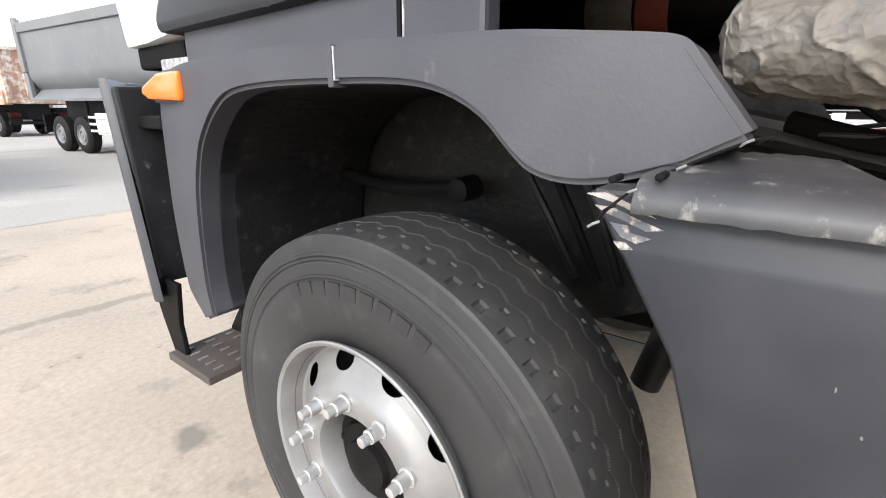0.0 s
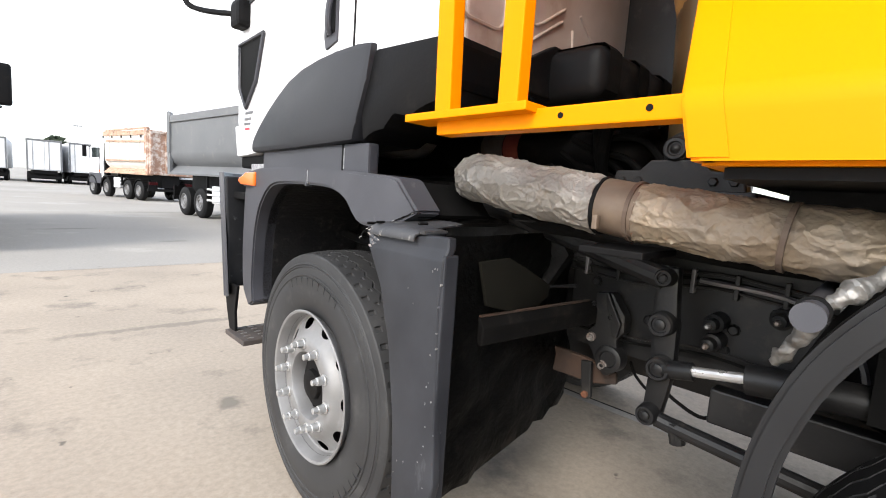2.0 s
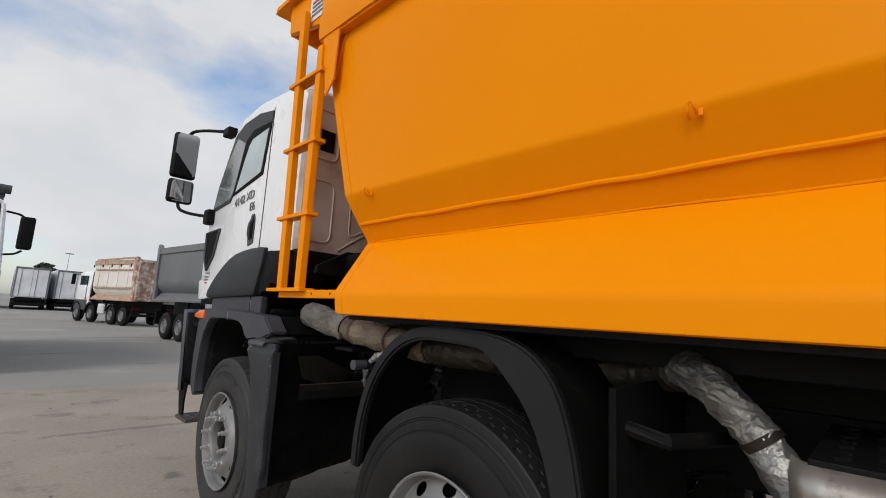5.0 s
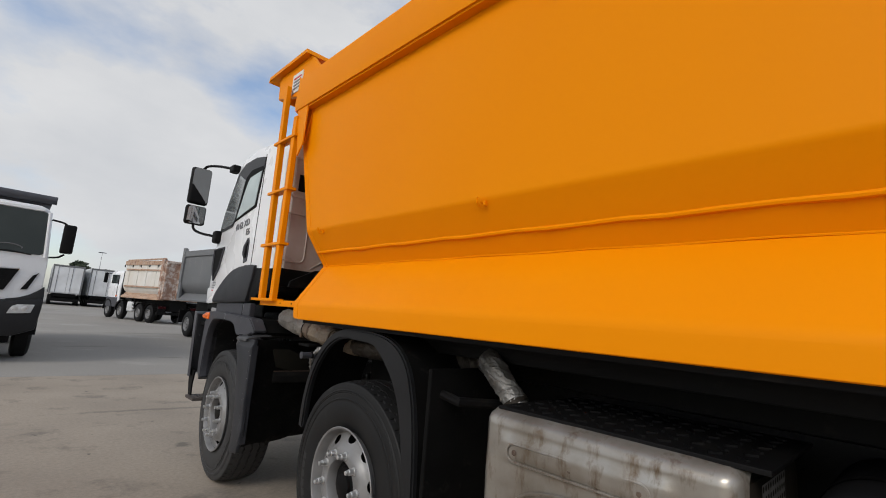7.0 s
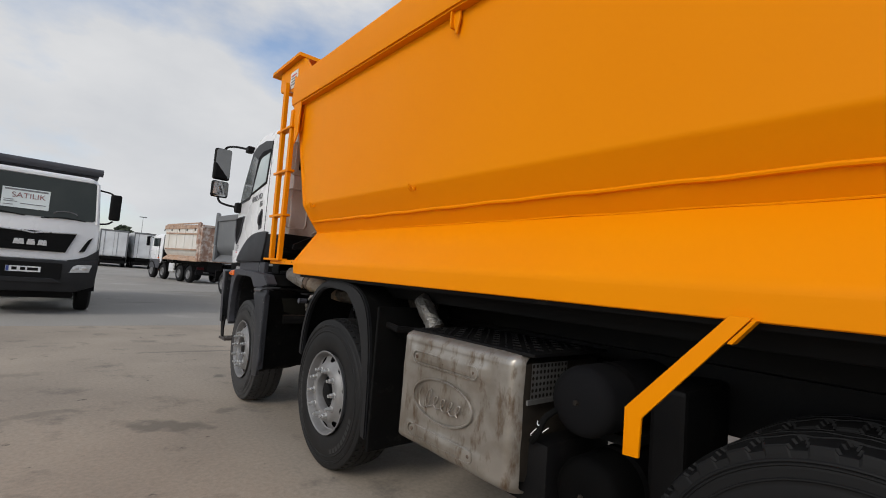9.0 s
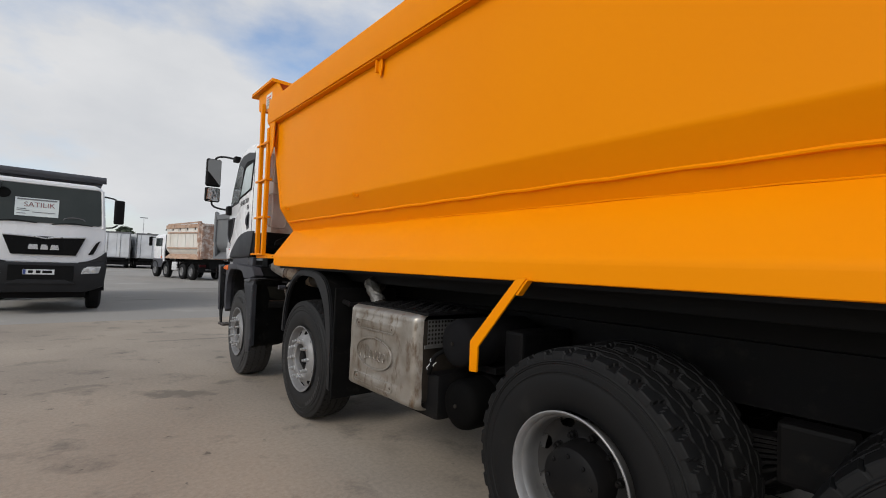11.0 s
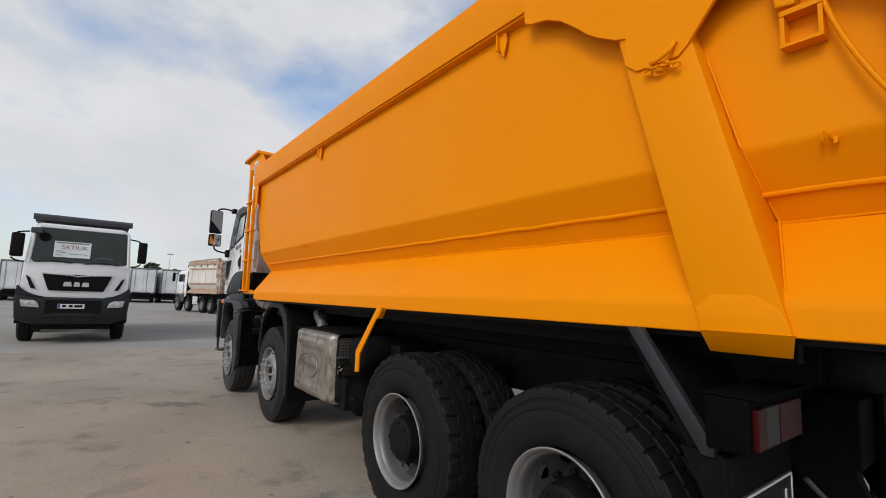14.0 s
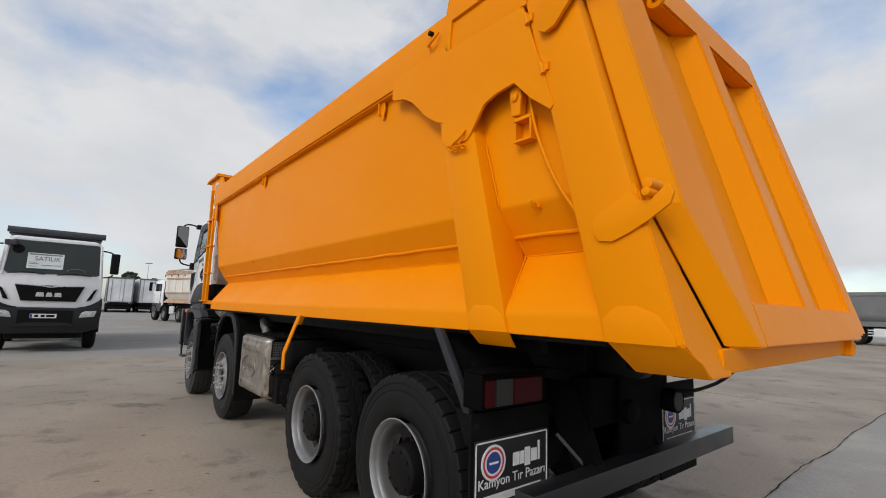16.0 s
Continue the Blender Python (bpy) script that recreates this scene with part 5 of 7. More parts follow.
part("brake_hose", tube([(0.86, -0.79, 0.84), (0.88, -0.825, 0.78), (0.88, -0.862, 0.705), (0.88, -0.854, 0.661), (0.88, -0.823, 0.650), (0.88, -0.773, 0.69), (0.87, -0.75, 0.74)], 0.006, 8, steps=6), DARK, truck)
part("brake_hose", tube([(0.88, -0.845, 0.74), (0.88, -0.876, 0.684), (0.88, -0.922, 0.646), (0.88, -1.02, 0.62), (0.86, -1.10, 0.70)], 0.007, 8, steps=6), DARK, truck)
part("rusty_plate", box(0.56, 0.62, -1.50, -1.10, 0.74, 0.84, 0.006), CHASSIS, truck)
part("frame_plate", box(0.74, 0.80, -1.35, -0.55, 0.80, 1.18, 0.006), CHASSIS, truck)
for y, z in ((-0.85, 0.95), (-0.92, 1.05), (-1.10, 0.98), (-1.08, 0.91), (-1.2, 1.05), (-0.65, 1.05)):
    part("frame_bolt", lathe(((0.722, 0.012), (0.726, 0.017), (0.75, 0.018)), 8, at=(0, y, z), close=True), CHASSIS, truck)
part("air_line", tube([(0.70, -1.0, 1.12), (0.70, -1.25, 1.10), (0.69, -1.38, 1.0), (0.68, -1.42, 0.86)], 0.009, 6, steps=6), BADGE, truck)
part("gearbox", box(0.92, 1.52, -1.6, 0.3, 0.66, 1.2, 0.08), CHASSIS, truck, smooth=40)

# fittings behind the front wheel: tank, hoses, valves, U-bolts, shock absorber
oil = part("oil_tank", box(1.03, 2.20, -0.80, -0.50, 1.30, 2.72, 0.04), CHASSIS, truck, "black hydraulic oil tank", 40)
part("tank_cap", lathe(((2.71, 0.06), (2.76, 0.06), (2.77, 0.05)), 20, at=(1.9, -0.65, 0), axis="z", close=True), CHASSIS, oil)
part("cross_tube", tube([(0.30, -1.09, 1.30), (0.9, -1.09, 1.34), (2.1, -1.09, 1.34)], 0.05, 16), CHASSIS, truck, smooth=40)
for k in range(6):
    y, z = -0.62 - 0.045 * k, 1.36 + 0.05 * (k % 3)
    part("hydraulic_hose", tube([(0.78, y + 0.25, z + 0.12), (0.80, y + 0.1, z + 0.02 * k), (0.86, y - 0.05, z - 0.10), (0.98, y - 0.15, z - 0.06), (1.10, y - 0.2, z + 0.1)], 0.013, 8, steps=6), SHEET, truck)
for y, z in ((-0.60, 0.90), (-1.06, 1.0), (-1.06, 0.94), (-1.22, 1.05)):
    valve = part("brake_valve", lathe(((0.62, 0.010), (0.625, 0.018), (0.66, 0.020), (0.665, 0.028), (0.74, 0.028)), 16, at=(0, y, z), close=True), CHASSIS, truck, smooth=30)
    part("union", lathe(((0.60, 0.005), (0.605, 0.009), (0.622, 0.009)), 6, at=(0, y, z), close=True), BARE, valve)
for y in (-0.02, 0.22):
    part("u_bolt", tube([(0.74, y, 0.56), (0.74, y, 0.92), (0.80, y, 0.95), (0.86, y, 0.92), (0.86, y, 0.56)], 0.012, 8), CHASSIS, truck)
part("shock_absorber", tube([(0.60, -0.28, 0.62), (0.60, -0.40, 1.12)], 0.038, 16), CHASSIS, truck, smooth=40)
for k, (x, z) in enumerate(((0.715, 1.135), (0.718, 1.115), (0.70, 0.90), (0.705, 0.88), (0.71, 1.09))):
    part("air_line", tube([(x, -0.55, z), (x - 0.01, -0.8, z - 0.015), (x, -1.05, z + 0.01), (x - 0.008, -1.4, z - 0.012), (x, -2.5, z)], 0.0055, 6, steps=4), SHEET if k % 2 else CHASSIS, truck)
for k in range(7):
    y = -0.62 - 0.12 * k
    part("line_clip", box(0.695, 0.722, y - 0.006, y + 0.006, 1.075, 1.15, 0.002), BADGE if k % 3 == 0 else CHASSIS, truck)
part("cable_loom", tube([(0.45, -0.46, 1.28), (0.42, -0.58, 1.25), (0.44, -0.72, 1.24), (0.5, -0.90, 1.22), (0.55, -1.2, 1.20), (0.6, -1.6, 1.2)], 0.018, 8, steps=6), SHEET, truck)
for k in range(3):
    part("thin_pipe", tube([(0.40 + 0.03 * k, -0.50, 1.262), (0.42 + 0.03 * k, -0.62, 1.258 + 0.01 * k), (0.48 + 0.02 * k, -0.74, 1.245)], 0.004, 6, steps=4), RUST if k == 1 else CHASSIS, truck)
for k in range(16):
    part("chip", prism(ragged(-0.615 - 0.04 * rnd.random(), 0.48 + 0.68 * rnd.random(), rnd.uniform(0.0008, 0.003), rnd.uniform(0.001, 0.004), 7), -0.0862, -0.08, "x"), CHIP, flap)

# orange dump body
LEAN_Y = lambda y, z: y + 0.25 * (z - 1.40)      # the rear of the body leans forward going up
FRONT_Y = lambda z: float(np.interp(z, (1.41, 1.54, 1.79, 2.09, 3.0, 3.3), (-1.175, -1.147, -1.085, -1.035, -0.75, -0.66)))   # the front leans forward going up
PROFILE = [(-0.03, 1.41), (-0.03, 1.486), (-0.030, 1.494), (-0.0265, 1.512), (-0.0175, 1.530), (-0.012, 1.537), (0.197, 1.795), (0.128, 1.90), (0.0590, 2.0195), (0.0567, 2.0235), (0.0522, 2.034), (0.0500, 2.046), (0.0498, 2.052), (0.025, 3.0), (0.025, 3.28)]


def side_sheet(profile, y_front, y_rear, thick, cuts=1):
    """A folded side wall along the truck; x of the profile counts inward from the left side."""
    own = bmesh.new()
    fine = []
    for (x0, z0), (x1, z1) in zip(profile, profile[1:]):
        fine += [(x0 + (x1 - x0) * i / cuts, z0 + (z1 - z0) * i / cuts) for i in range(cuts)]
    fine.append(profile[-1])
    n = 24
    grid = []
    for x, z in fine + [(x + thick, z) for x, z in fine[::-1]]:
        a, b = y_front(z), y_rear(z)
        grid.append([own.verts.new((x + 0.003 * noise.noise((i * 0.55, z * 1.6, 2.0)) * (z > 1.45), a + (b - a) * i / n, z)) for i in range(n + 1)])
    for r0, r1 in zip(grid, grid[1:] + grid[:1]):
        for i in range(n):
            own.faces.new((r0[i], r0[i + 1], r1[i + 1], r1[i]))
    own.faces.new([r[0] for r in grid])
    own.faces.new([r[-1] for r in grid][::-1])
    bmesh.ops.recalc_face_normals(own, faces=own.faces[:])
    return own


def mirrored(bm):
    for v in bm.verts:
        v.co.x = 2 * MID - v.co.x
    bmesh.ops.reverse_faces(bm, faces=bm.faces[:])
    return bm


REAR_Y = lambda z: LEAN_Y(-7.60, z)
body = part("dump_body", side_sheet(PROFILE, FRONT_Y, REAR_Y, 0.012, 2), ORANGE, truck, "bright orange painted steel dump body side", 20)
part("far_side", mirrored(side_sheet(PROFILE, FRONT_Y, REAR_Y, 0.012)), ORANGE, body, smooth=20)
part("body_floor", box(0.0, 2 * MID, -7.55, -1.17, 1.405, 1.44), ORANGE, body)
part("floor_underside", box(0.02, 2 * MID - 0.02, -7.5, -1.20, 1.385, 1.404), BLACK, body)
for x in (0.30, 2 * MID - 0.36):
    part("floor_bearer", box(x, x + 0.06, -6.95, -1.25, 1.30, 1.386, 0.004), BLACK, body)
part("weld_bead", tube([(0.138, FRONT_Y(1.9), 1.888)] + [(0.136 + 0.002 * math.sin(i * 3.3), -1.3 - i * 0.157, 1.888 + 0.003 * math.sin(i * 2.1)) for i in range(40)], 0.011, 8), ORANGE, body, "raised welded seam")
part("weld_bead", tube([(0.196, -1.16, 1.796)] + [(0.196, -1.3 - i * 0.157, 1.797 + 0.003 * math.sin(i * 1.7)) for i in range(40)], 0.005, 6), ORANGE, body)


def rail_section(y0, y1, top):
    own = bmesh.new()
    sec = [(-0.035, 3.0), (-0.045, 3.06), (-0.03, top), (0.06, top + 0.005), (0.06, 2.995)]
    n, rows = 16, []
    for i in range(n + 1):
        y = y0 + (y1 - y0) * i / n
        rows.append([own.verts.new((x + 0.003 * noise.noise((i * 1.3, z, 0)), y, z)) for x, z in sec])
    for a, b in zip(rows, rows[1:]):
        for k in range(len(sec)):
            own.faces.new((a[k], a[(k + 1) % len(sec)], b[(k + 1) % len(sec)], b[k]))
    own.faces.new(rows[0][::-1])
    own.faces.new(rows[-1])
    bmesh.ops.recalc_face_normals(own, faces=own.faces[:])
    bmesh.ops.bevel(own, geom=[e for e in own.edges if e.calc_face_angle(0) > 0.7], offset=0.012, segments=2, affect="EDGES")
    return own


part("top_rail", rail_section(-0.73, -7.35, 3.30), ORANGE, body, "box-section top rail", 30)
part("top_rail", mirrored(rail_section(-0.73, -7.35, 3.30)), ORANGE, body, smooth=30)
# front board with its corner flange and canopy
def front_board_bm():
    """The front wall, cut to the outline of the sides."""
    own, rows = bmesh.new(), []
    for x, z in PROFILE:
        y = FRONT_Y(z)
        rows.append([own.verts.new(p) for p in ((x + 0.008, y, z), (2 * MID - x - 0.008, y, z), (2 * MID - x - 0.008, y - 0.015, z), (x + 0.008, y - 0.015, z))])
    for lo, hi in zip(rows, rows[1:]):
        for k in range(4):
            own.faces.new((lo[k], lo[(k + 1) % 4], hi[(k + 1) % 4], hi[k]))
    own.faces.new(rows[0][::-1])
    own.faces.new(rows[-1])
    bmesh.ops.recalc_face_normals(own, faces=own.faces[:])
    return own


part("front_board", front_board_bm(), ORANGE, body)


def corner_post():
    own = bmesh.new()
    prof = [p for p in PROFILE if p[1] < 3.1]
    rows = []
    for x, z in prof:
        y = FRONT_Y(z)
        rows.append([own.verts.new(p) for p in ((x - 0.0025, y + 0.02, z), (x - 0.0025, y - 0.05, z), (x + 0.05, y - 0.05, z), (x + 0.05, y + 0.02, z))])
    for a, b in zip(rows, rows[1:]):
        for k in range(4):
            own.faces.new((a[k], a[(k + 1) % 4], b[(k + 1) % 4], b[k]))
    own.faces.new(rows[0][::-1])
    own.faces.new(rows[-1])
    bmesh.ops.recalc_face_normals(own, faces=own.faces[:])
    bmesh.ops.bevel(own, geom=[e for e in own.edges if e.calc_face_angle(0) > 0.7], offset=0.006, segments=2, affect="EDGES")
    return own


part("front_flange", corner_post(), ORANGE, body, smooth=30)
part("front_flange", mirrored(corner_post()), ORANGE, body, smooth=30)
canopy = part("canopy_end", prism([(-1.02, 3.06), (-1.02, 3.30), (-0.88, 3.42), (-0.80, 3.50), (-0.20, 3.50), (-0.22, 3.30), (-0.62, 3.20), (-0.80, 2.75), (-0.86, 2.74), (-0.94, 3.0)], 0.015, 0.05, "x", 0.004), ORANGE, body, "orange canopy end plate over the cab")
part("canopy_end", prism([(-1.02, 3.06), (-1.02, 3.30), (-0.88, 3.42), (-0.80, 3.50), (-0.20, 3.50), (-0.22, 3.30), (-0.62, 3.20)], 2 * MID - 0.05, 2 * MID - 0.015, "x"), ORANGE, body)
part("canopy_sheet", prism([(-0.82, 3.49), (-0.80, 3.535), (-0.08, 3.535), (-0.07, 3.49), (-0.10, 3.505), (-0.79, 3.505)], -0.035, 2 * MID + 0.035, "x"), ORANGE, body, "orange canopy plate")
part("canopy_front", box(0.03, 2 * MID - 0.03, -0.22, -0.20, 3.30, 3.50), ORANGE, body)
label = part("warning_label", box(0.008, 0.02, -0.68, -0.50, 3.25, 3.42, 0.001), PRINT, canopy, "white warning sticker")
for k in range(4):
    part("print_bar", box(0.004, 0.012, -0.66, -0.53, 3.28 + 0.03 * k, 3.292 + 0.03 * k), BADGE if k < 3 else PRINT_RED, canopy)

# access ladder
ladder = part("access_ladder", box(-0.045, -0.005, -0.60, -0.545, 1.53, 3.30, 0.004), ORANGE, truck, "orange steel access ladder")
for v in ladder.data.vertices:
    v.co.y += 0.06 * (v.co.z - 1.53) / 1.77
part("stile", box(-0.045, -0.005, -0.805, -0.75, 1.53, 2.96, 0.004), ORANGE, ladder)
for z in (1.935, 2.36, 2.785):
    part("rung", box(-0.055, 0.015, -0.835, -0.475 + 0.03 * (z - 1.9), z, z + 0.022, 0.003), ORANGE, ladder)
    for k in range(5):
        part("rung_stud", lathe(((z - 0.006, 0.004), (z + 0.001, 0.006)), 6, at=(-0.02, -0.56 - 0.045 * k, 0), axis="z", close=True), ORANGE, ladder)
part("ladder_foot", box(-0.06, 0.03, -0.84, -0.445, 1.515, 1.535, 0.003), ORANGE, ladder)
part("ladder_beam", box(-0.02, 0.035, -1.17, -0.53, 1.482, 1.525, 0.004), ORANGE, ladder)
part("ladder_bracket", prism([(-0.72, 3.32), (-0.95, 3.1), (-0.93, 2.7), (-0.86, 2.62), (-0.80, 2.9)], -0.03, -0.02, "x"), ORANGE, ladder)
for y in (-0.90, -1.08):
    part("beam_hole", lathe(((-0.0215, 0.0065), (-0.018, 0.0065)), 12, at=(0, y, 1.505), close=True), DARK, ladder)

# lashing hooks and brackets along the side
for y in (-1.24, -2.72, -7.12):
    hook = part("lashing_hook", tube([(0.055, y + 0.009, 2.000), (0.032, y + 0.010, 2.012), (0.026, y + 0.005, 2.036), (0.026, y - 0.005, 2.036), (0.032, y - 0.009, 2.020), (0.055, y - 0.009, 2.010)], 0.004, 6, steps=3), ORANGE, body)
    part("hook_weld", box(0.045, 0.062, y - 0.026, y - 0.014, 2.0, 2.022, 0.003), ORANGE, hook)
for y in (-3.09, -5.73):
    part("rail_bracket", prism([(y + 0.028, 3.0), (y - 0.03, 3.0), (y - 0.035, 2.94), (y - 0.012, 2.86), (y - 0.002, 2.86), (y + 0.025, 2.94)], 0.0, 0.012, "x", 0.003), ORANGE, body)
    part("bracket_web", box(-0.02, 0.03, y + 0.02, y + 0.032, 2.90, 3.0, 0.003), ORANGE, body)


# rear pillar, gusset plate, rear frame
def leaned(points):
    return [(LEAN_Y(y, z), z) for y, z in points]


def stripe(y0, y1, z0, z1, xa, xb, bevel=0.015):
    return prism(leaned([(y0, z0), (y1, z0), (y1, z1), (y0, z1)]), xa, xb, "x", bevel)


pillar = part("side_pillar", stripe(-6.77, -7.04, 1.41, 2.95, -0.045, 0.18, 0.022), ORANGE, body, "orange boxed side pillar", 30)


def tail(poly):
    """A foot below the sill, folded inward at forty-odd degrees."""
    own = prism(poly, -0.048, -0.030, "x", 0.003)
    for v in own.verts:
        v.co.x += 1.15 * (1.412 - v.co.z)
    return own


part("pillar_foot", prism(leaned([(-6.772, 1.41), (-6.78, 1.49), (-6.84, 1.535), (-6.97, 1.535), (-7.03, 1.49), (-7.038, 1.41)]), -0.0472, 0.1, "x", 0.004), ORANGE, pillar, smooth=30)
part("pillar_tail", tail([(-6.772, 1.416), (-7.038, 1.416), (-7.005, 1.34), (-6.768, 1.34)]), ORANGE, pillar, smooth=30)
part("pillar_weld", tube([(0.03, LEAN_Y(-7.045, 2.4), 2.4), (0.045, LEAN_Y(-7.048, 2.05), 2.05), (0.19, LEAN_Y(-7.045, 1.80), 1.80), (0.0, LEAN_Y(-7.045, 1.55), 1.55)], 0.005, 6), ORANGE, pillar)
GUSSET = [(-5.945, 3.06), (-5.95, 2.93), (-5.99, 2.905), (-6.09, 2.88), (-6.18, 2.83), (-6.26, 2.76), (-6.33, 2.69), (-6.385, 2.65), (-6.47, 2.60), (-6.515, 2.585), (-6.51, 2.47), (-6.56, 2.425), (-6.725, 2.42), (-6.76, 2.45), (-6.82, 2.53), (-6.86, 2.58), (-6.95, 2.608), (-7.067, 2.617), (-7.174, 2.50), (-7.285, 2.41), (-7.305, 2.425), (-7.12, 2.995), (-6.54, 3.02), (-6.53, 3.06)]
gusset = part("gusset_plate", prism(GUSSET, -0.055, -0.038, "x", 0.003), ORANGE, body, "scalloped orange gusset plate")
part("slot_frame", prism([(-6.52, 3.02), (-6.53, 3.34), (-7.22, 3.34), (-7.14, 2.995), (-7.10, 3.0), (-7.17, 3.20), (-6.57, 3.20), (-6.56, 3.02)], -0.055, -0.02, "x", 0.004), ORANGE, gusset)
part("slot_back", box(0.02, 0.04, -7.25, -6.5, 2.9, 3.45), ORANGE, gusset)
part("raised_rail", prism([(-6.50, 3.28), (-6.56, 3.48), (-7.28, 3.50), (-7.20, 3.28)], -0.045, 0.05, "x", 0.008), ORANGE, gusset)
for y, z, links in ((-6.67, 2.42, 6), (-6.40, 3.12, 0)):
    pin = part("locking_pin", tube([(-0.05, y + 0.05, z + 0.02), (-0.078, y + 0.02, z), (-0.078, y - 0.03, z + 0.02), (-0.06, y - 0.05, z + 0.06)], 0.009, 8, steps=4), ORANGE, gusset)
    for k in range(links):
        c = Vector((-0.068 - 0.006 * (k % 2), y + 0.055 - 0.022 * k, z - 0.028 + 0.014 * math.sin(k * 2.3)))
        ring = [c + Matrix.Rotation(radians(70 * k), 3, "Y") @ Vector((0.004 * math.sin(2 * t), 0.017 * math.cos(t), 0.010 * math.sin(t))) for t in [2 * math.pi * i / 10 for i in range(11)]]
        part("chain_link", tube(ring, 0.0045, 6), ORANGE, gusset)
part("rail_hole", lathe(((-0.06, 0.016), (-0.03, 0.016)), 12, at=(0, -6.36, 3.22), close=True), DARK, gusset)
for y, z in ((-7.15, 2.91), (-7.245, 2.62)):
    part("hinge_knuckle", tube([(-0.06, LEAN_Y(y - 0.25 * (z - 1.4), z + 0.03), z + 0.03), (-0.06, LEAN_Y(y - 0.25 * (z - 1.4), z - 0.03), z - 0.03)], 0.013, 8), ORANGE, gusset)
    part("hinge_leaf", box(-0.062, -0.05, y - 0.035, y + 0.01, z - 0.02, z + 0.02, 0.003), ORANGE, gusset)

# recess between pillar and rear post: lamp bracket and hose
lamp = part("hose_bracket", prism([(-7.005, 2.60), (-7.03, 2.63), (-7.06, 2.62), (-7.085, 2.58), (-7.075, 2.46), (-7.02, 2.47)], -0.02, 0.03, "x", 0.008), ORANGE, body, "painted-over hose bracket")
part("bracket_cup", lathe(((-0.034, 0.012), (-0.03, 0.022), (-0.02, 0.024)), 12, at=(0, -7.045, 2.56), close=True), ORANGE, lamp)
for y0, y1, z0, z1, d in ((-7.14, -7.03, 2.437, 2.455, 0), (-7.042, -7.03, 2.343, 2.436, 0.003), (-7.14, -7.128, 2.343, 2.436, 0.003), (-7.14, -7.03, 2.33, 2.342, 0)):
    part("bracket_plate", box(-0.012 + d, 0.04, y0, y1, z0, z1), ORANGE, lamp)
part("hose", tube([(0.01, -7.10, 2.70), (0.005, -7.118, 2.569), (0.0, -7.156, 2.387), (0.0, -7.227, 2.196), (0.0, -7.314, 2.034), (0.01, -7.42, 1.886), (0.03, -7.47, 1.84)], 0.008, 8, steps=8), ORANGE, lamp, "painted-over hydraulic hose", 60)

post = part("rear_post", prism([(LEAN_Y(-7.53, 1.408), 1.408), (-7.813, 1.408), (-7.247, 3.55), (LEAN_Y(-7.53, 3.55), 3.55)], -0.05, 0.16, "x", 0.025), ORANGE, body, "wide orange rear corner post", 30)
part("rear_post", mirrored(prism([(LEAN_Y(-7.53, 1.408), 1.408), (-7.813, 1.408), (-7.247, 3.55), (LEAN_Y(-7.53, 3.55), 3.55)], -0.05, 0.16, "x", 0.025)), ORANGE, body, smooth=30)
FOOT = [(-7.535, 1.408), (-7.525, 1.49), (-7.58, 1.54), (-7.66, 1.545), (-7.74, 1.515), (-7.795, 1.44), (-7.80, 1.408)]
foot = part("post_foot", prism(FOOT, -0.0525, 0.19, "x", 0.004), ORANGE, post, "boxed foot of the rear post", 30)
part("post_foot", mirrored(prism(FOOT, -0.0525, 0.19, "x", 0.004)), ORANGE, post, smooth=30)
TAIL = [(-7.54, 1.416), (-7.808, 1.416), (-7.85, 1.36), (-7.85, 1.30), (-7.582, 1.296)]
part("post_tail", tail(TAIL), ORANGE, post, smooth=30)
part("post_tail", mirrored(tail(TAIL)), ORANGE, post, smooth=30)


def flange_bm():
    """The rear plate of the post, which widens inward towards the sill."""
    own = bmesh.new()
    outline = [(-0.046, 2.0), (-0.034, 1.96), (-0.028, 1.93), (0.258, 1.385), (0.258, 1.302), (0.078, 1.302), (-0.046, 1.412)]
    front, back = ([own.verts.new((x, -7.902 + d + 0.265 * (z - 1.44), z)) for x, z in outline] for d in (0.083, 0.14))
    n = len(outline)
    own.faces.new(front)
    own.faces.new(back[::-1])
    for k in range(n):
        own.faces.new((front[k], back[k], back[(k + 1) % n], front[(k + 1) % n]))
    bmesh.ops.recalc_face_normals(own, faces=own.faces[:])
    bmesh.ops.bevel(own, geom=own.edges[:], offset=0.005, segments=2, affect="EDGES")
    return own


part("post_flange", flange_bm(), ORANGE, post, smooth=30)
part("post_flange", mirrored(flange_bm()), ORANGE, post, smooth=30)
part("rear_sill", box(0.20, 2.12, -7.849, -7.70, 1.312, 1.40, 0.006), ORANGE, body, "orange rear sill under the tailgate")
part("sill_stop", box(2.085, 2.125, -7.885, -7.72, 1.305, 1.41, 0.006), ORANGE, body)

# tailgate: chamfered shell with recessed panels
GATE = lambda z, d: -7.902 + d + 0.265 * (z - 1.44)   # outer plane, d metres inward


def gate_loft(rows, bevel=0.0):
    """Joins outlines of (x, depth) corners at rising heights on the leaning gate."""
    own = bmesh.new()
    rings = [[own.verts.new((x, GATE(z, d), z)) for x, d in ring] for z, ring in rows]
    for a, b in zip(rings, rings[1:]):
        n = len(a)
        for k in range(n):
            own.faces.new((a[k], a[(k + 1) % n], b[(k + 1) % n], b[k]))
    own.faces.new(rings[0][::-1])
    own.faces.new(rings[-1])
    bmesh.ops.recalc_face_normals(own, faces=own.faces[:])
    if bevel:
        bmesh.ops.bevel(own, geom=[e for e in own.edges if e.calc_face_angle(0) > 0.35], offset=bevel, segments=2, affect="EDGES")
    return own


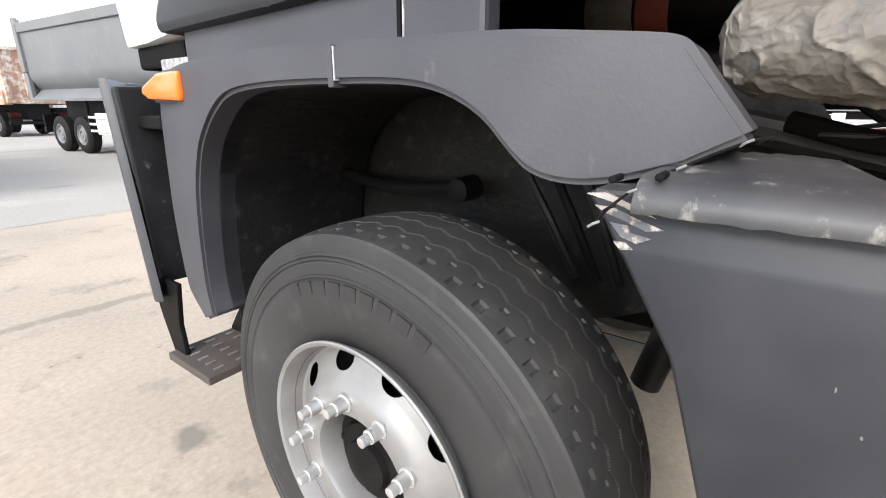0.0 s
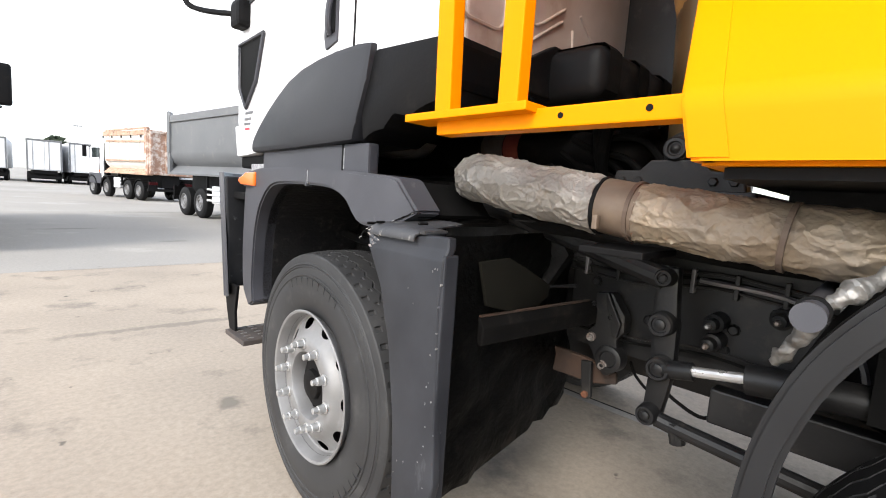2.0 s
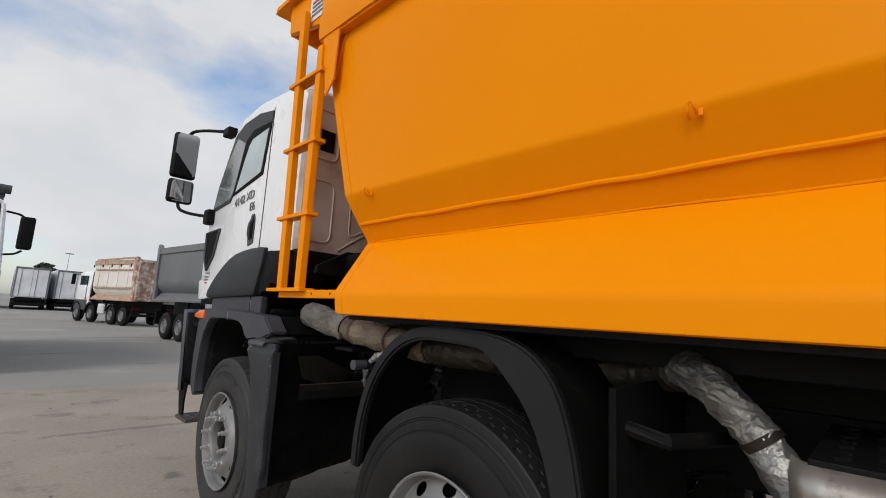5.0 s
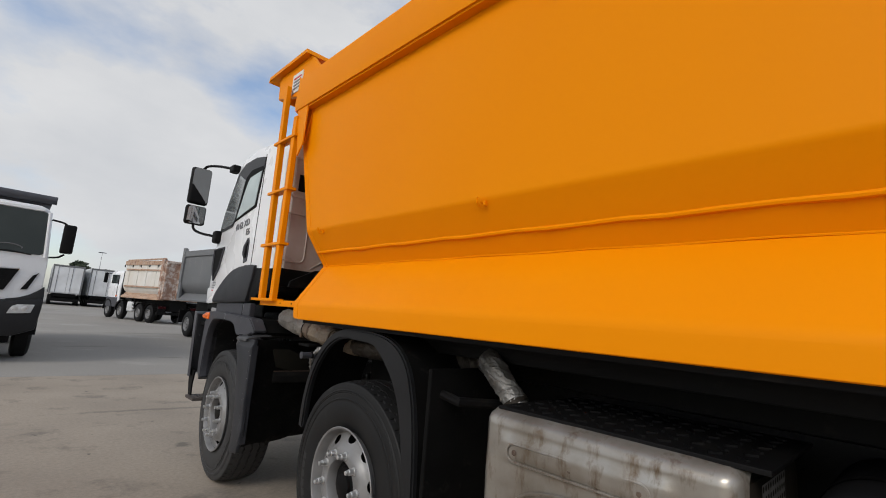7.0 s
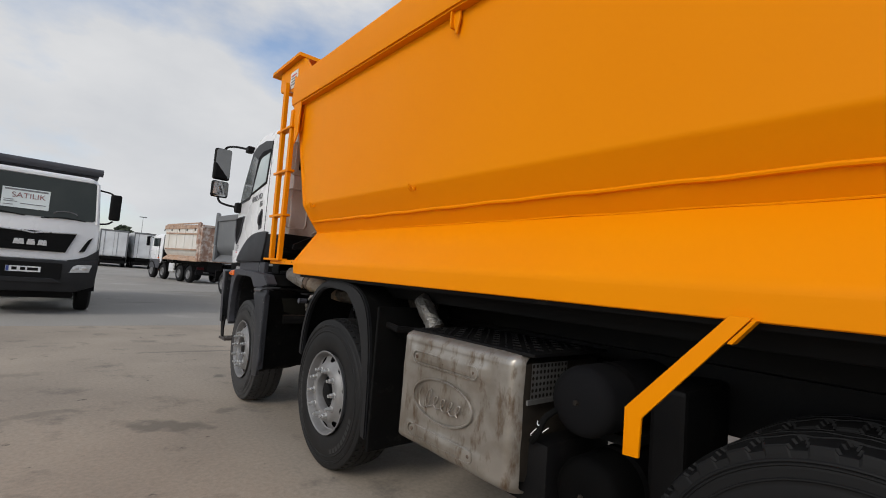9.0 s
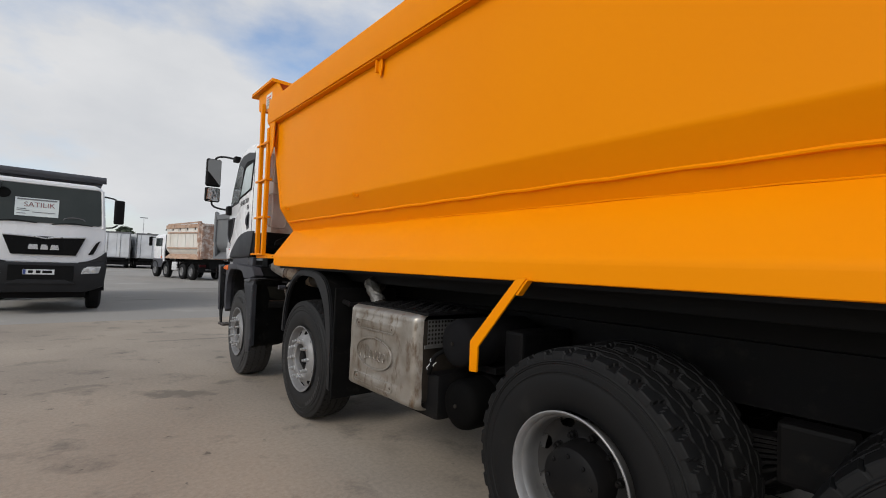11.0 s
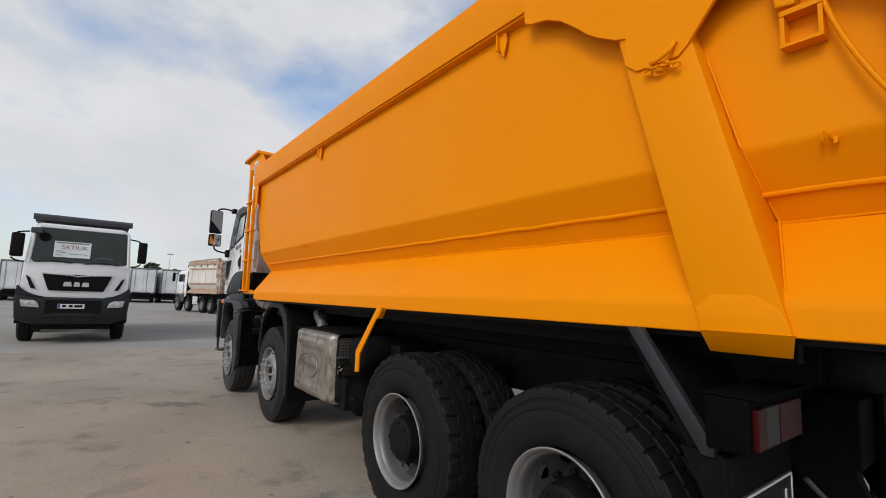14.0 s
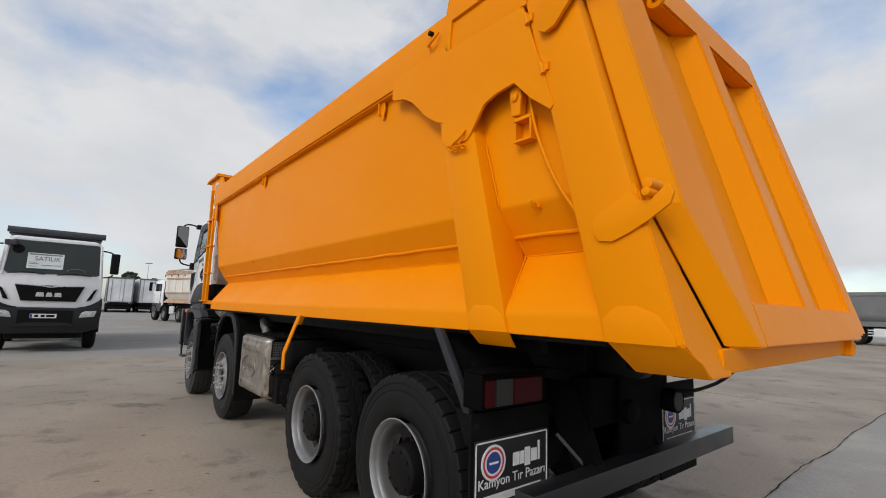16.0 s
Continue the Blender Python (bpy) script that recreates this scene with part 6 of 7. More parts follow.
def gate_block(x0, x1, z0, z1, d0, d1, bevel=0.012):
    return gate_loft([(z, [(x0, d0), (x1, d0), (x1, d1), (x0, d1)]) for z in (z0, z1)], bevel)


GT = 3.55
gate = part("tailgate", gate_block(0.16, 2.28, 1.40, GT, 0.12, 0.17, 0.004), ORANGE, truck, "bright orange closed steel tailgate", 30)
part("gate_frame", gate_loft([(1.40, [(0.395, 0.0), (0.46, 0.0), (0.46, 0.085), (0.272, 0.085)]), (1.93, [(0.105, 0.0), (0.46, 0.0), (0.46, 0.085), (-0.012, 0.085)]), (GT, [(0.125, 0.0), (0.46, 0.0), (0.46, 0.085), (0.0, 0.085)])], 0.008), ORANGE, gate, "chamfered edge of the tailgate, cut in at the foot", 18)
part("gate_frame", gate_block(2.19, 2.41, 1.425, GT, 0.0, 0.125, 0.014), ORANGE, gate, smooth=30)
part("gate_rail", gate_block(0.461, 2.22, 1.405, 1.575, 0.0, 0.125, 0.005), ORANGE, gate, smooth=30)
part("gate_rail", gate_block(0.40, 2.22, 3.24, GT, 0.0, 0.125, 0.016), ORANGE, gate, smooth=30)
part("gate_rib", gate_block(1.20, 1.42, 1.55, 3.30, 0.0, 0.125, 0.02), ORANGE, gate, smooth=30)
for x0, x1 in ((0.45, 1.21), (1.41, 2.20)):
    for side, (a, b) in (("l", (x0, x0 + 0.12)), ("r", (x1 - 0.12, x1))):
        own = bmesh.new()
        q = []
        for z in (1.56, 3.25):
            near, far = (a, b) if side == "l" else (b, a)
            q.append([own.verts.new((near, GATE(z, 0.01), z)), own.verts.new((far, GATE(z, 0.119), z)), own.verts.new((near, GATE(z, 0.119), z))])
        for lo, hi in zip(q, q[1:]):
            for k in range(3):
                own.faces.new((lo[k], lo[(k + 1) % 3], hi[(k + 1) % 3], hi[k]))
        own.faces.new(q[0])
        own.faces.new(q[1][::-1])
        bmesh.ops.recalc_face_normals(own, faces=own.faces[:])
        part("panel_slope", own, ORANGE, gate)
part("lifting_eye", lathe(((-0.012, 0.018), (-0.012, 0.045), (0.012, 0.045), (0.012, 0.018)), 16, at=(0.62, GATE(3.2, 0.0) - 0.02, 3.17), axis="x"), ORANGE, gate)
part("gate_gap", gate_loft([(1.37, [(0.24, 0.10), (0.34, 0.10), (0.34, 0.13), (0.24, 0.13)]), (1.93, [(-0.03, 0.10), (0.10, 0.10), (0.10, 0.13), (-0.03, 0.13)]), (GT, [(-0.02, 0.10), (0.11, 0.10), (0.11, 0.13), (-0.02, 0.13)])]), DARK, gate, "dark gap beside the tailgate")
latch = part("latch_plate", prism([(-7.515, 1.895), (-7.498, 1.860), (-7.50, 1.820), (-7.525, 1.790), (-7.58, 1.782), (-7.65, 1.810), (-7.72, 1.845), (-7.80, 1.895), (-7.815, 1.935), (-7.80, 1.970), (-7.775, 1.955), (-7.73, 1.920), (-7.69, 1.925), (-7.665, 1.955), (-7.64, 1.960)], -0.064, -0.050, "x", 0.005), ORANGE, post, "hooked tailgate latch plate", 30)
part("latch_pin", lathe(((-0.094, 0.008), (-0.092, 0.015), (-0.088, 0.017), (-0.03, 0.018)), 20, at=(0, -7.728, 1.945), close=True), ORANGE, latch, smooth=30)
part("latch_collar", lathe(((-0.080, 0.012), (-0.077, 0.019), (0.0, 0.021)), 20, at=(0, -7.728, 1.978), close=True), ORANGE, latch, smooth=30)
hinge = part("hinge_plate", prism([(-7.235, 2.83), (-7.245, 2.79), (-7.28, 2.77), (-7.33, 2.78), (-7.48, 2.92), (-7.55, 3.05), (-7.60, 3.60), (-7.25, 3.60)], -0.085, -0.066, "x", 0.005), ORANGE, post, "orange top hinge plate", 30)

# strut, mud flaps, tail lamps, rear underrun bar
strut = part("side_strut", prism([(-4.55, 1.42), (-4.61, 1.42), (-4.302, 1.052), (-4.298, 0.92), (-4.243, 0.915), (-4.243, 1.075)], -0.062, -0.048, "x", 0.003), ORANGE, truck, "bent orange flat steel strut", 30)
part("strut_flange", prism([(-4.608, 1.412), (-4.622, 1.412), (-4.56, 1.335), (-4.545, 1.337)], -0.062, -0.02, "x", 0.003), ORANGE, strut)
guard = part("guard_stay", prism([(-6.515, 1.41), (-6.57, 1.41), (-6.818, 1.04), (-6.815, 1.01), (-6.775, 1.01)], -0.072, -0.035, "x", 0.006), FLAP, truck, "dark grey mud guard stay", 30)
part("guard_sheet", prism([(-6.52, 1.39), (-6.76, 1.0), (-6.80, 0.98), (-6.80, 0.95), (-6.74, 0.98), (-6.50, 1.37)], -0.03, 0.62, "x"), SHEET, guard)
part("guard_corner", prism([(-6.70, 1.02), (-6.84, 1.02), (-6.85, 0.86), (-6.78, 0.86)], -0.06, -0.03, "x", 0.004), SHEET, guard)


def tail_lamp(flip):
    f = (lambda x: x) if not flip else (lambda x: 2 * MID - x)
    lo, hi = (lambda a, b: (min(f(a), f(b)), max(f(a), f(b))))(-0.10, 0.37)
    unit = part("tail_lamp", box(lo, hi, -6.93, -6.80, 1.045, 1.215, 0.012), SHADE_BLACK, truck, "tail lamp in a black housing")
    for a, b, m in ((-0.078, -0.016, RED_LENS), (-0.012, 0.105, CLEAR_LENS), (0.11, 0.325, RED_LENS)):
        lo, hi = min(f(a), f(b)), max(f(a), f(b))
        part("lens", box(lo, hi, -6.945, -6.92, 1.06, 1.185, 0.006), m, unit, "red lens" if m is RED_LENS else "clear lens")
    part("lamp_hood", box(min(f(-0.105), f(0.38)), max(f(-0.105), f(0.38)), -6.955, -6.80, 1.217, 1.224), SHADE_BLACK, unit)


tail_lamp(False)
tail_lamp(True)
FACE_BACK = Matrix(((1, 0, 0, 0), (0, 0, -1, 0), (0, 1, 0, 0), (0, 0, 0, 1)))  # letters that read along +x, up z, face -y


def ring_bm(cx, cz, r0, r1, y):
    own = lathe(((-0.002, r0), (-0.002, r1), (0.002, r1), (0.002, r0), (-0.002, r0)), 40, axis="y", at=(cx, y, cz))
    return own


def mud_flap(x0, x1):
    y = -6.86
    sheet = part("mud_flap", box(x0 - 0.02, x1 + 0.02, y, y + 0.015, 0.36, 1.02, 0.003), SHEET, truck, "black rubber mud flap with a dealer sign")
    board = part("sign_board", box(x0, x1, y - 0.006, y - 0.001, 0.50, 0.893, 0.002), PLATE, sheet, "black dealer sign with white border")
    for a, b, c, d in ((x0 + 0.006, x1 - 0.006, 0.878, 0.885), (x0 + 0.006, x1 - 0.006, 0.508, 0.515), (x0 + 0.006, x0 + 0.013, 0.508, 0.885), (x1 - 0.013, x1 - 0.006, 0.508, 0.885)):
        part("border", box(a, b, y - 0.009, y - 0.005, c, d), PRINT, sheet)
    cx, cz = x0 + 0.125, 0.782
    for r0, r1, m in ((0.072, 0.083, PRINT), (0.060, 0.072, PRINT_RED), (0.050, 0.060, PRINT), (0.0, 0.048, PRINT_BLUE)):
        part("emblem", ring_bm(cx, cz, max(r0, 0.001), r1, y - 0.009), m, sheet)
    part("emblem", box(cx - 0.03, cx + 0.03, y - 0.013, y - 0.010, cz - 0.006, cz + 0.004), PRINT, sheet)
    for k, (a, b, h) in enumerate(((0.225, 0.265, 0.062), (0.272, 0.295, 0.062), (0.30, 0.335, 0.075), (0.342, 0.38, 0.062), (0.388, 0.40, 0.095))):
        part("name_bar", box(x0 + a * 1.18, x0 + b * 1.18, y - 0.009, y - 0.005, 0.742 - (0.014 if k == 2 else 0), 0.742 + h), PRINT, sheet)
    words = [text_mesh(w, 0.066, FACE_BACK, 0.001, "LEFT") for w in ("Kamyon", "Tır", "Pazarı")]
    spans = [(min(v.co.x for v in w.vertices), max(v.co.x for v in w.vertices)) for w in words]
    at = (x0 + x1) / 2 - (sum(b - a for a, b in spans) + 2 * 0.022) / 2
    for me, (a, b) in zip(words, spans):
        me.transform(Matrix.Translation((at - a, y - 0.008, 0.690)))
        me.materials.append(PRINT)
        part("word", me, PRINT, sheet, "white lettering")
        at += b - a + 0.022
    part("address_bar", box(x0 + 0.06, x1 - 0.06, y - 0.009, y - 0.005, 0.60, 0.635), PRINT, sheet)


mud_flap(-0.075, 0.465)
mud_flap(1.765, 2.305)
BAR_STEEL = mat("blackened_bar_steel", (0.009, 0.0092, 0.0105), 0.34, second=(0.014, 0.0142, 0.016), amount=0.6, scale=5, grain=90, bump=0.2, dist=0.001, spec=0.55)
bar = part("underrun_bar", box(0.0, 2.235, -7.16, -7.05, 0.612, 0.728, 0.006), BAR_STEEL, truck, "dark grey steel rear underrun bar", 30)
for x in (0.62, 1.28):
    part("bar_arm", prism([(-6.7, 1.12), (-6.95, 1.12), (-7.10, 0.70), (-7.10, 0.58), (-7.0, 0.58)], x - 0.03, x + 0.03, "x", 0.006), SHADE_BLACK, bar)
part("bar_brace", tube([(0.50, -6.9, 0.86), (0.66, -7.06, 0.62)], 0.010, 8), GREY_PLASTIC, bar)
rear = part("rear_cross_beam", box(0.62, 1.34, -7.04, -6.90, 0.90, 1.16, 0.01), SHADE_BLACK, truck)
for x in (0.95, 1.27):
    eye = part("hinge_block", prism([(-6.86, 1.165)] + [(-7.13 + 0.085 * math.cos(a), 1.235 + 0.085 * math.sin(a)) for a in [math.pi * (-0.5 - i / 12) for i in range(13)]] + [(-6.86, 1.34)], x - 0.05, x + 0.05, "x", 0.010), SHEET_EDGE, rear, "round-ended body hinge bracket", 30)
    part("hinge_pin", lathe(((-0.075, 0.02), (-0.072, 0.032), (0.072, 0.032), (0.075, 0.02)), 20, at=(x, -7.13, 1.235), close=True), SHADE_BLACK, eye)
part("tow_plate", box(0.86, 1.33, -7.07, -7.045, 0.70, 1.16, 0.01), SHADE_BLACK, truck)
drum = part("reverse_lamp", lathe(((-7.115, 0.062), (-7.112, 0.068), (-7.06, 0.066), (-7.04, 0.04)), 28, at=(0.924, 0, 0.963), axis="y", close=True), SHADE_BLACK, truck, "round black rear lamp with a red lens", 40)
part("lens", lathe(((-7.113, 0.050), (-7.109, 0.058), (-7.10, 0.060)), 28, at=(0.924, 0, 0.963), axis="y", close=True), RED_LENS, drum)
work = part("work_lamp", lathe(((-7.128, 0.066), (-7.132, 0.072), (-7.125, 0.076), (-7.02, 0.070), (-7.00, 0.05)), 28, at=(1.445, 0, 0.978), axis="y", close=True), SHADE_BLACK, truck, "hooded black work lamp", 40)
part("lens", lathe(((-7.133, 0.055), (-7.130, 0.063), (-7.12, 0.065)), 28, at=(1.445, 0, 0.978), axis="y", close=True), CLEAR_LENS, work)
part("lamp_bracket", box(1.335, 1.47, -7.05, -7.03, 1.02, 1.215, 0.006), SHADE_BLACK, work)
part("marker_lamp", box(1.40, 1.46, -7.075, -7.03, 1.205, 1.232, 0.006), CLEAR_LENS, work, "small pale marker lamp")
part("rear_cable", tube([(1.42, -7.12, 1.045), (1.52, -7.19, 1.045), (1.87, -7.2, 1.068), (2.15, -7.2, 1.12), (2.27, -7.2, 1.175), (2.24, -7.2, 1.255), (2.12, -7.2, 1.33), (2.05, -7.2, 1.42)], 0.012, 8, steps=8), DARK, truck, "black cable looping up to the body")

# exhaust silencer box with its cover, air tanks
muf = part("silencer", box(0.0, 0.60, -3.76, -2.92, 0.60, 1.13, 0.05), SCORCHED, truck, "exhaust silencer behind a stained steel cover", 40)


def cover_bm():
    """The pressed cover: gently bowed, with rolled edges and two raised ridges."""
    own, ny, nz = bmesh.new(), 44, 34
    g = []
    for i in range(ny + 1):
        row = []
        for k in range(nz + 1):
            u, v = i / ny, k / nz
            y, z = -2.895 - 0.855 * u, 0.56 + 0.60 * v
            x = -0.047 - 0.006 * math.sin(math.pi * u)
            edge = max(0, 1 - min(u, 1 - u) / 0.045) ** 2 + max(0, 1 - min(v, 1 - v) / 0.06) ** 2
            x += 0.055 * edge
            for zc in (1.045, 0.645):
                if abs(z - zc) < 0.045 and -3.60 < y < -2.98:
                    x -= 0.012 * min(1, (0.045 - abs(z - zc)) / 0.018) * min(1, min(y + 3.60, -2.98 - y) / 0.03)
            x += 0.006 * noise.noise((y * 6, z * 6, 4)) + 0.0025 * noise.noise((y * 17, z * 13, 9))
            row.append(own.verts.new((x, y, z)))
        g.append(row)
    for i in range(ny):
        for k in range(nz):
            own.faces.new((g[i][k], g[i + 1][k], g[i + 1][k + 1], g[i][k + 1]))
    bmesh.ops.recalc_face_normals(own, faces=own.faces[:])
    bmesh.ops.solidify(own, geom=own.faces[:], thickness=0.006)
    return own


cover = part("cover", cover_bm(), MUFFLER, muf, "stained dented stainless heat cover", 60)
oval = [(-0.064, -3.285 + 0.225 * math.cos(a), 0.845 + 0.105 * math.sin(a)) for a in [2 * math.pi * i / 48 for i in range(49)]]
part("emblem_ring", tube(oval, 0.006, 6), MUFFLER, muf, "embossed oval emblem", 60)
swirl = [(-0.0655, -3.135 - 0.30 * i / 96 + (0.026 if i > 24 else 0.034) * math.sin(i * math.pi / 9), 0.842 + (0.030 if i > 24 else 0.052) * math.cos(i * math.pi / 9 + 0.5) - 0.010 * i / 96) for i in range(97)]
part("emblem_swirl", tube(swirl, 0.0032, 6), MUFFLER, muf, "embossed flowing emblem line", 60)
for zc in (1.035, 0.655):
    ring = [(-0.0635, -3.06 - 0.03 * math.sin(radians(a)) * -1, zc + 0.03 * math.cos(radians(a))) for a in range(0, 181, 20)] + [(-0.0635, -3.50 - 0.03 * math.sin(radians(a)), zc - 0.03 * math.cos(radians(a))) for a in range(0, 181, 20)]
    part("slot_rim", tube(ring + ring[:1], 0.0045, 6), MUFFLER, muf, "pressed slot in the cover", 60)
for y in (-3.06, -3.28, -3.50):
    for z in (1.035, 0.655):
        part("cover_bolt", lathe(((-0.078, 0.006), (-0.075, 0.010), (-0.06, 0.011)), 10, at=(0.012, y, z), close=True), CLAMP, muf)
top = part("tread_plate", box(0.0, 0.58, -3.80, -2.93, 1.155, 1.17, 0.003), BLACK, muf, "black chequered tread plate")
for i in range(12):
    for j in range(7):
        x, y = 0.05 + j * 0.075, -2.98 - i * 0.068
        part("tread_stud", box(-0.018, 0.018, -0.005, 0.005, 1.169, 1.176, m=Matrix.Translation((x, y, 0)) @ Matrix.Rotation(radians(45 if (i + j) % 2 else -45), 4, "Z")), BLACK, muf)
SCREEN = mat("perforated_steel", (0.20, 0.195, 0.19), 0.45, 0.6, second=(0.10, 0.095, 0.09), amount=0.7, scale=12, grain=60)


def perforated(x0, x1, z0, z1, y):
    own = bmesh.new()
    step = 0.026
    nx, nz = int((x1 - x0) / step), int((z1 - z0) / step)
    for i in range(nx):
        for k in range(nz):
            cx, cz = x0 + (i + 0.5) * step, z0 + (k + 0.5) * step
            h = step / 2
            sq = [own.verts.new((cx + a * h, y, cz + b * h)) for a, b in ((-1, -1), (0, -1), (1, -1), (1, 0), (1, 1), (0, 1), (-1, 1), (-1, 0))]
            ci = [own.verts.new((cx + 0.0085 * math.cos(radians(t)), y, cz + 0.0085 * math.sin(radians(t)))) for t in (225, 270, 315, 0, 45, 90, 135, 180)]
            for t in range(8):
                own.faces.new((sq[t], sq[(t + 1) % 8], ci[(t + 1) % 8], ci[t]))
    bmesh.ops.remove_doubles(own, verts=own.verts[:], dist=0.0005)
    return own


part("perforated_guard", perforated(0.02, 0.30, 0.97, 1.14, -3.775), SCREEN, muf, "perforated steel guard")
part("guard_edge", box(0.0, 0.32, -3.78, -3.77, 0.95, 0.97), SCREEN, muf)
part("lower_box", box(0.05, 0.55, -3.86, -3.0, 0.52, 0.80, 0.03), BLACK, muf, smooth=40)
for y, z, a in ((-3.80, 0.83, 0.03), (-3.83, 0.90, -0.02), (-3.86, 0.86, 0.02)):
    part("cable_tie", tube([(0.01, y, z), (-0.005, y - 0.012, z + 0.5 * a), (0.005, y - 0.03, z + a + 0.01)], 0.0022, 6, steps=4), PRINT, muf, "white cable tie")
part("harness", tube([(0.03, -3.79, 0.80), (0.01, -3.84, 0.86), (0.02, -3.86, 0.92), (0.10, -3.88, 0.96)], 0.014, 8, steps=5), SHEET, muf)
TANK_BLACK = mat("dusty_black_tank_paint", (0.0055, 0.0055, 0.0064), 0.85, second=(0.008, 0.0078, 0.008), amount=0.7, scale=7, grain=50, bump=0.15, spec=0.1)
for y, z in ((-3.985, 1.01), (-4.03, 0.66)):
    # the lower tank gets the darker black in place of its shade
    tank = part("air_tank", lathe(((0.045, 0.02), (0.049, 0.07), (0.06, 0.112), (0.080, 0.136), (0.11, 0.144), (0.66, 0.144), (0.70, 0.11), (0.72, 0.02)), 40, at=(0, y, z), close=True), TANK_BLACK if z > 0.8 else SHADE_BLACK, truck, "black steel air tank", 50)
    part("tank_strap", lathe(((0.26, 0.148), (0.30, 0.148)), 40, at=(0, y, z)), BLACK, tank)
    part("tank_plug", lathe(((0.035, 0.009), (0.042, 0.012), (0.055, 0.012)), 8, at=(0, y, z), close=True), SCORCHED, tank)
part("tank_bracket", box(0.30, 0.75, -4.1, -3.9, 0.82, 0.86), BLACK, truck)
part("battery_box", box(0.30, 0.78, -4.30, -4.16, 0.62, 1.1, 0.02), BLACK, truck)
part("brake_chamber", lathe(((0.0, 0.03), (0.01, 0.08), (0.14, 0.085), (0.2, 0.05)), 24, at=(0.62, -4.52, 0.72), axis="x", close=True), BLACK, truck, smooth=40)
part("fuel_tank", box(1.75, 2.42, -3.8, -2.75, 0.5, 1.1, 0.08), BLACK, truck, smooth=40)

# ---- other vehicles in the yard ----
YARD_TYRE = mesh_of("tyre", lathe(((0.0, 0.28), (-0.01, 0.36), (0.0, 0.44), (0.03, 0.49), (0.05, 0.51), (0.25, 0.51), (0.28, 0.48), (0.30, 0.40), (0.29, 0.28)), 40), RUBBER, 40)
YARD_RIM = mesh_of("rim", lathe(((0.0, 0.285), (-0.005, 0.275), (0.02, 0.265), (0.06, 0.24), (0.05, 0.18), (0.0, 0.16), (0.0, 0.12), (0.03, 0.11), (0.02, 0.06), (0.0, 0.05), (0.0, 0.001)), 32), SILVER, 40)


def yard_wheel(parent, x, y, turn=0.0, r=0.51):
    w = part("wheel", YARD_RIM, SILVER, parent)
    w.matrix_basis = pose(x, y, r, 0, 0, turn) @ Matrix.Scale(r / 0.51, 4)
    part("tyre", YARD_TYRE, RUBBER, w)
    return w


def white_cab_truck():
    """The white tipper that faces the camera."""
    cx, y0 = -2.12, 8.25
    t = thing("white_tipper_truck", (cx, 10.5, 0), "white tipper truck with black grille and roof tarp roll, facing", "truck")
    shell = part("cab", prism([(cx - 1.12, 1.22), (cx - 1.09, 2.0), (cx - 1.02, 2.95), (cx - 0.96, 3.14), (cx - 0.85, 3.20), (cx + 0.85, 3.20), (cx + 0.98, 3.14), (cx + 1.05, 2.95), (cx + 1.12, 2.0), (cx + 1.12, 1.22)], y0 + 0.03, y0 + 1.75, "y", 0.05), WHITE, t, "white cab", 30)
    part("windscreen", prism([(cx - 0.96, 2.22), (cx - 0.92, 2.17), (cx + 0.97, 2.17), (cx + 1.02, 2.20), (cx + 0.98, 3.02), (cx + 0.95, 3.07), (cx - 0.87, 3.07), (cx - 0.90, 3.03)], y0 + 0.015, y0 + 0.06, "y"), WINDSCREEN, shell, "dark windscreen")
    for a in (-1, 1):
        part("a_pillar", tube([(cx + 0.03 + a * 1.03, y0 + 0.03, 2.12), (cx + 0.03 + a * 0.97, y0 + 0.03, 3.07)], 0.035, 8), WHITE, shell)
        part("wiper", tube([(cx + a * 0.5 - 0.4, y0 - 0.005, 2.15), (cx + a * 0.5, y0 - 0.01, 2.20), (cx + a * 0.5 + 0.35, y0 - 0.005, 2.16)], 0.012, 6), DARK, shell)
    part("sun_strip", box(cx - 0.86, cx + 0.92, y0 + 0.0, y0 + 0.05, 3.08, 3.15, 0.01), WHITE, shell)
    wheel_rim = tube([(cx + 0.5 + 0.2 * math.cos(a), y0 + 0.008, 2.27 + 0.07 * math.sin(a)) for a in [math.pi * i / 12 for i in range(13)]], 0.012, 6)
    part("steering_wheel", wheel_rim, BADGE, shell)
    sign = part("sale_sign", box(cx - 0.545, cx + 0.205, y0 + 0.004, y0 + 0.012, 2.31, 2.74), PAPER, shell, "paper for-sale sign behind the windscreen")
    me = text_mesh("SATILIK", 0.16, Matrix.Translation((cx - 0.13, y0 + 0.0, 2.58)) @ FACE_BACK, 0.001)
    me.materials.append(PRINT_FADED)
    part("words", me, PRINT_FADED, shell, "faded red lettering")
    for k, (a, b, z) in enumerate(((-0.51, 0.17, 2.685), (-0.51, -0.36, 2.47), (-0.51, -0.30, 2.43), (-0.25, 0.15, 2.40), (-0.51, -0.36, 2.36))):
        part("print_bar", box(cx + a, cx + b, y0 - 0.001, y0 + 0.006, z, z + (0.035 if k == 0 else 0.015)), BADGE, shell)
    grille = part("grille", prism([(cx - 0.71, 1.85), (cx + 0.73, 1.85), (cx + 0.57, 1.41), (cx - 0.56, 1.41)], y0 - 0.02, y0 + 0.06, "y", 0.01), DARK, t, "black trapezoid grille with chrome bar")
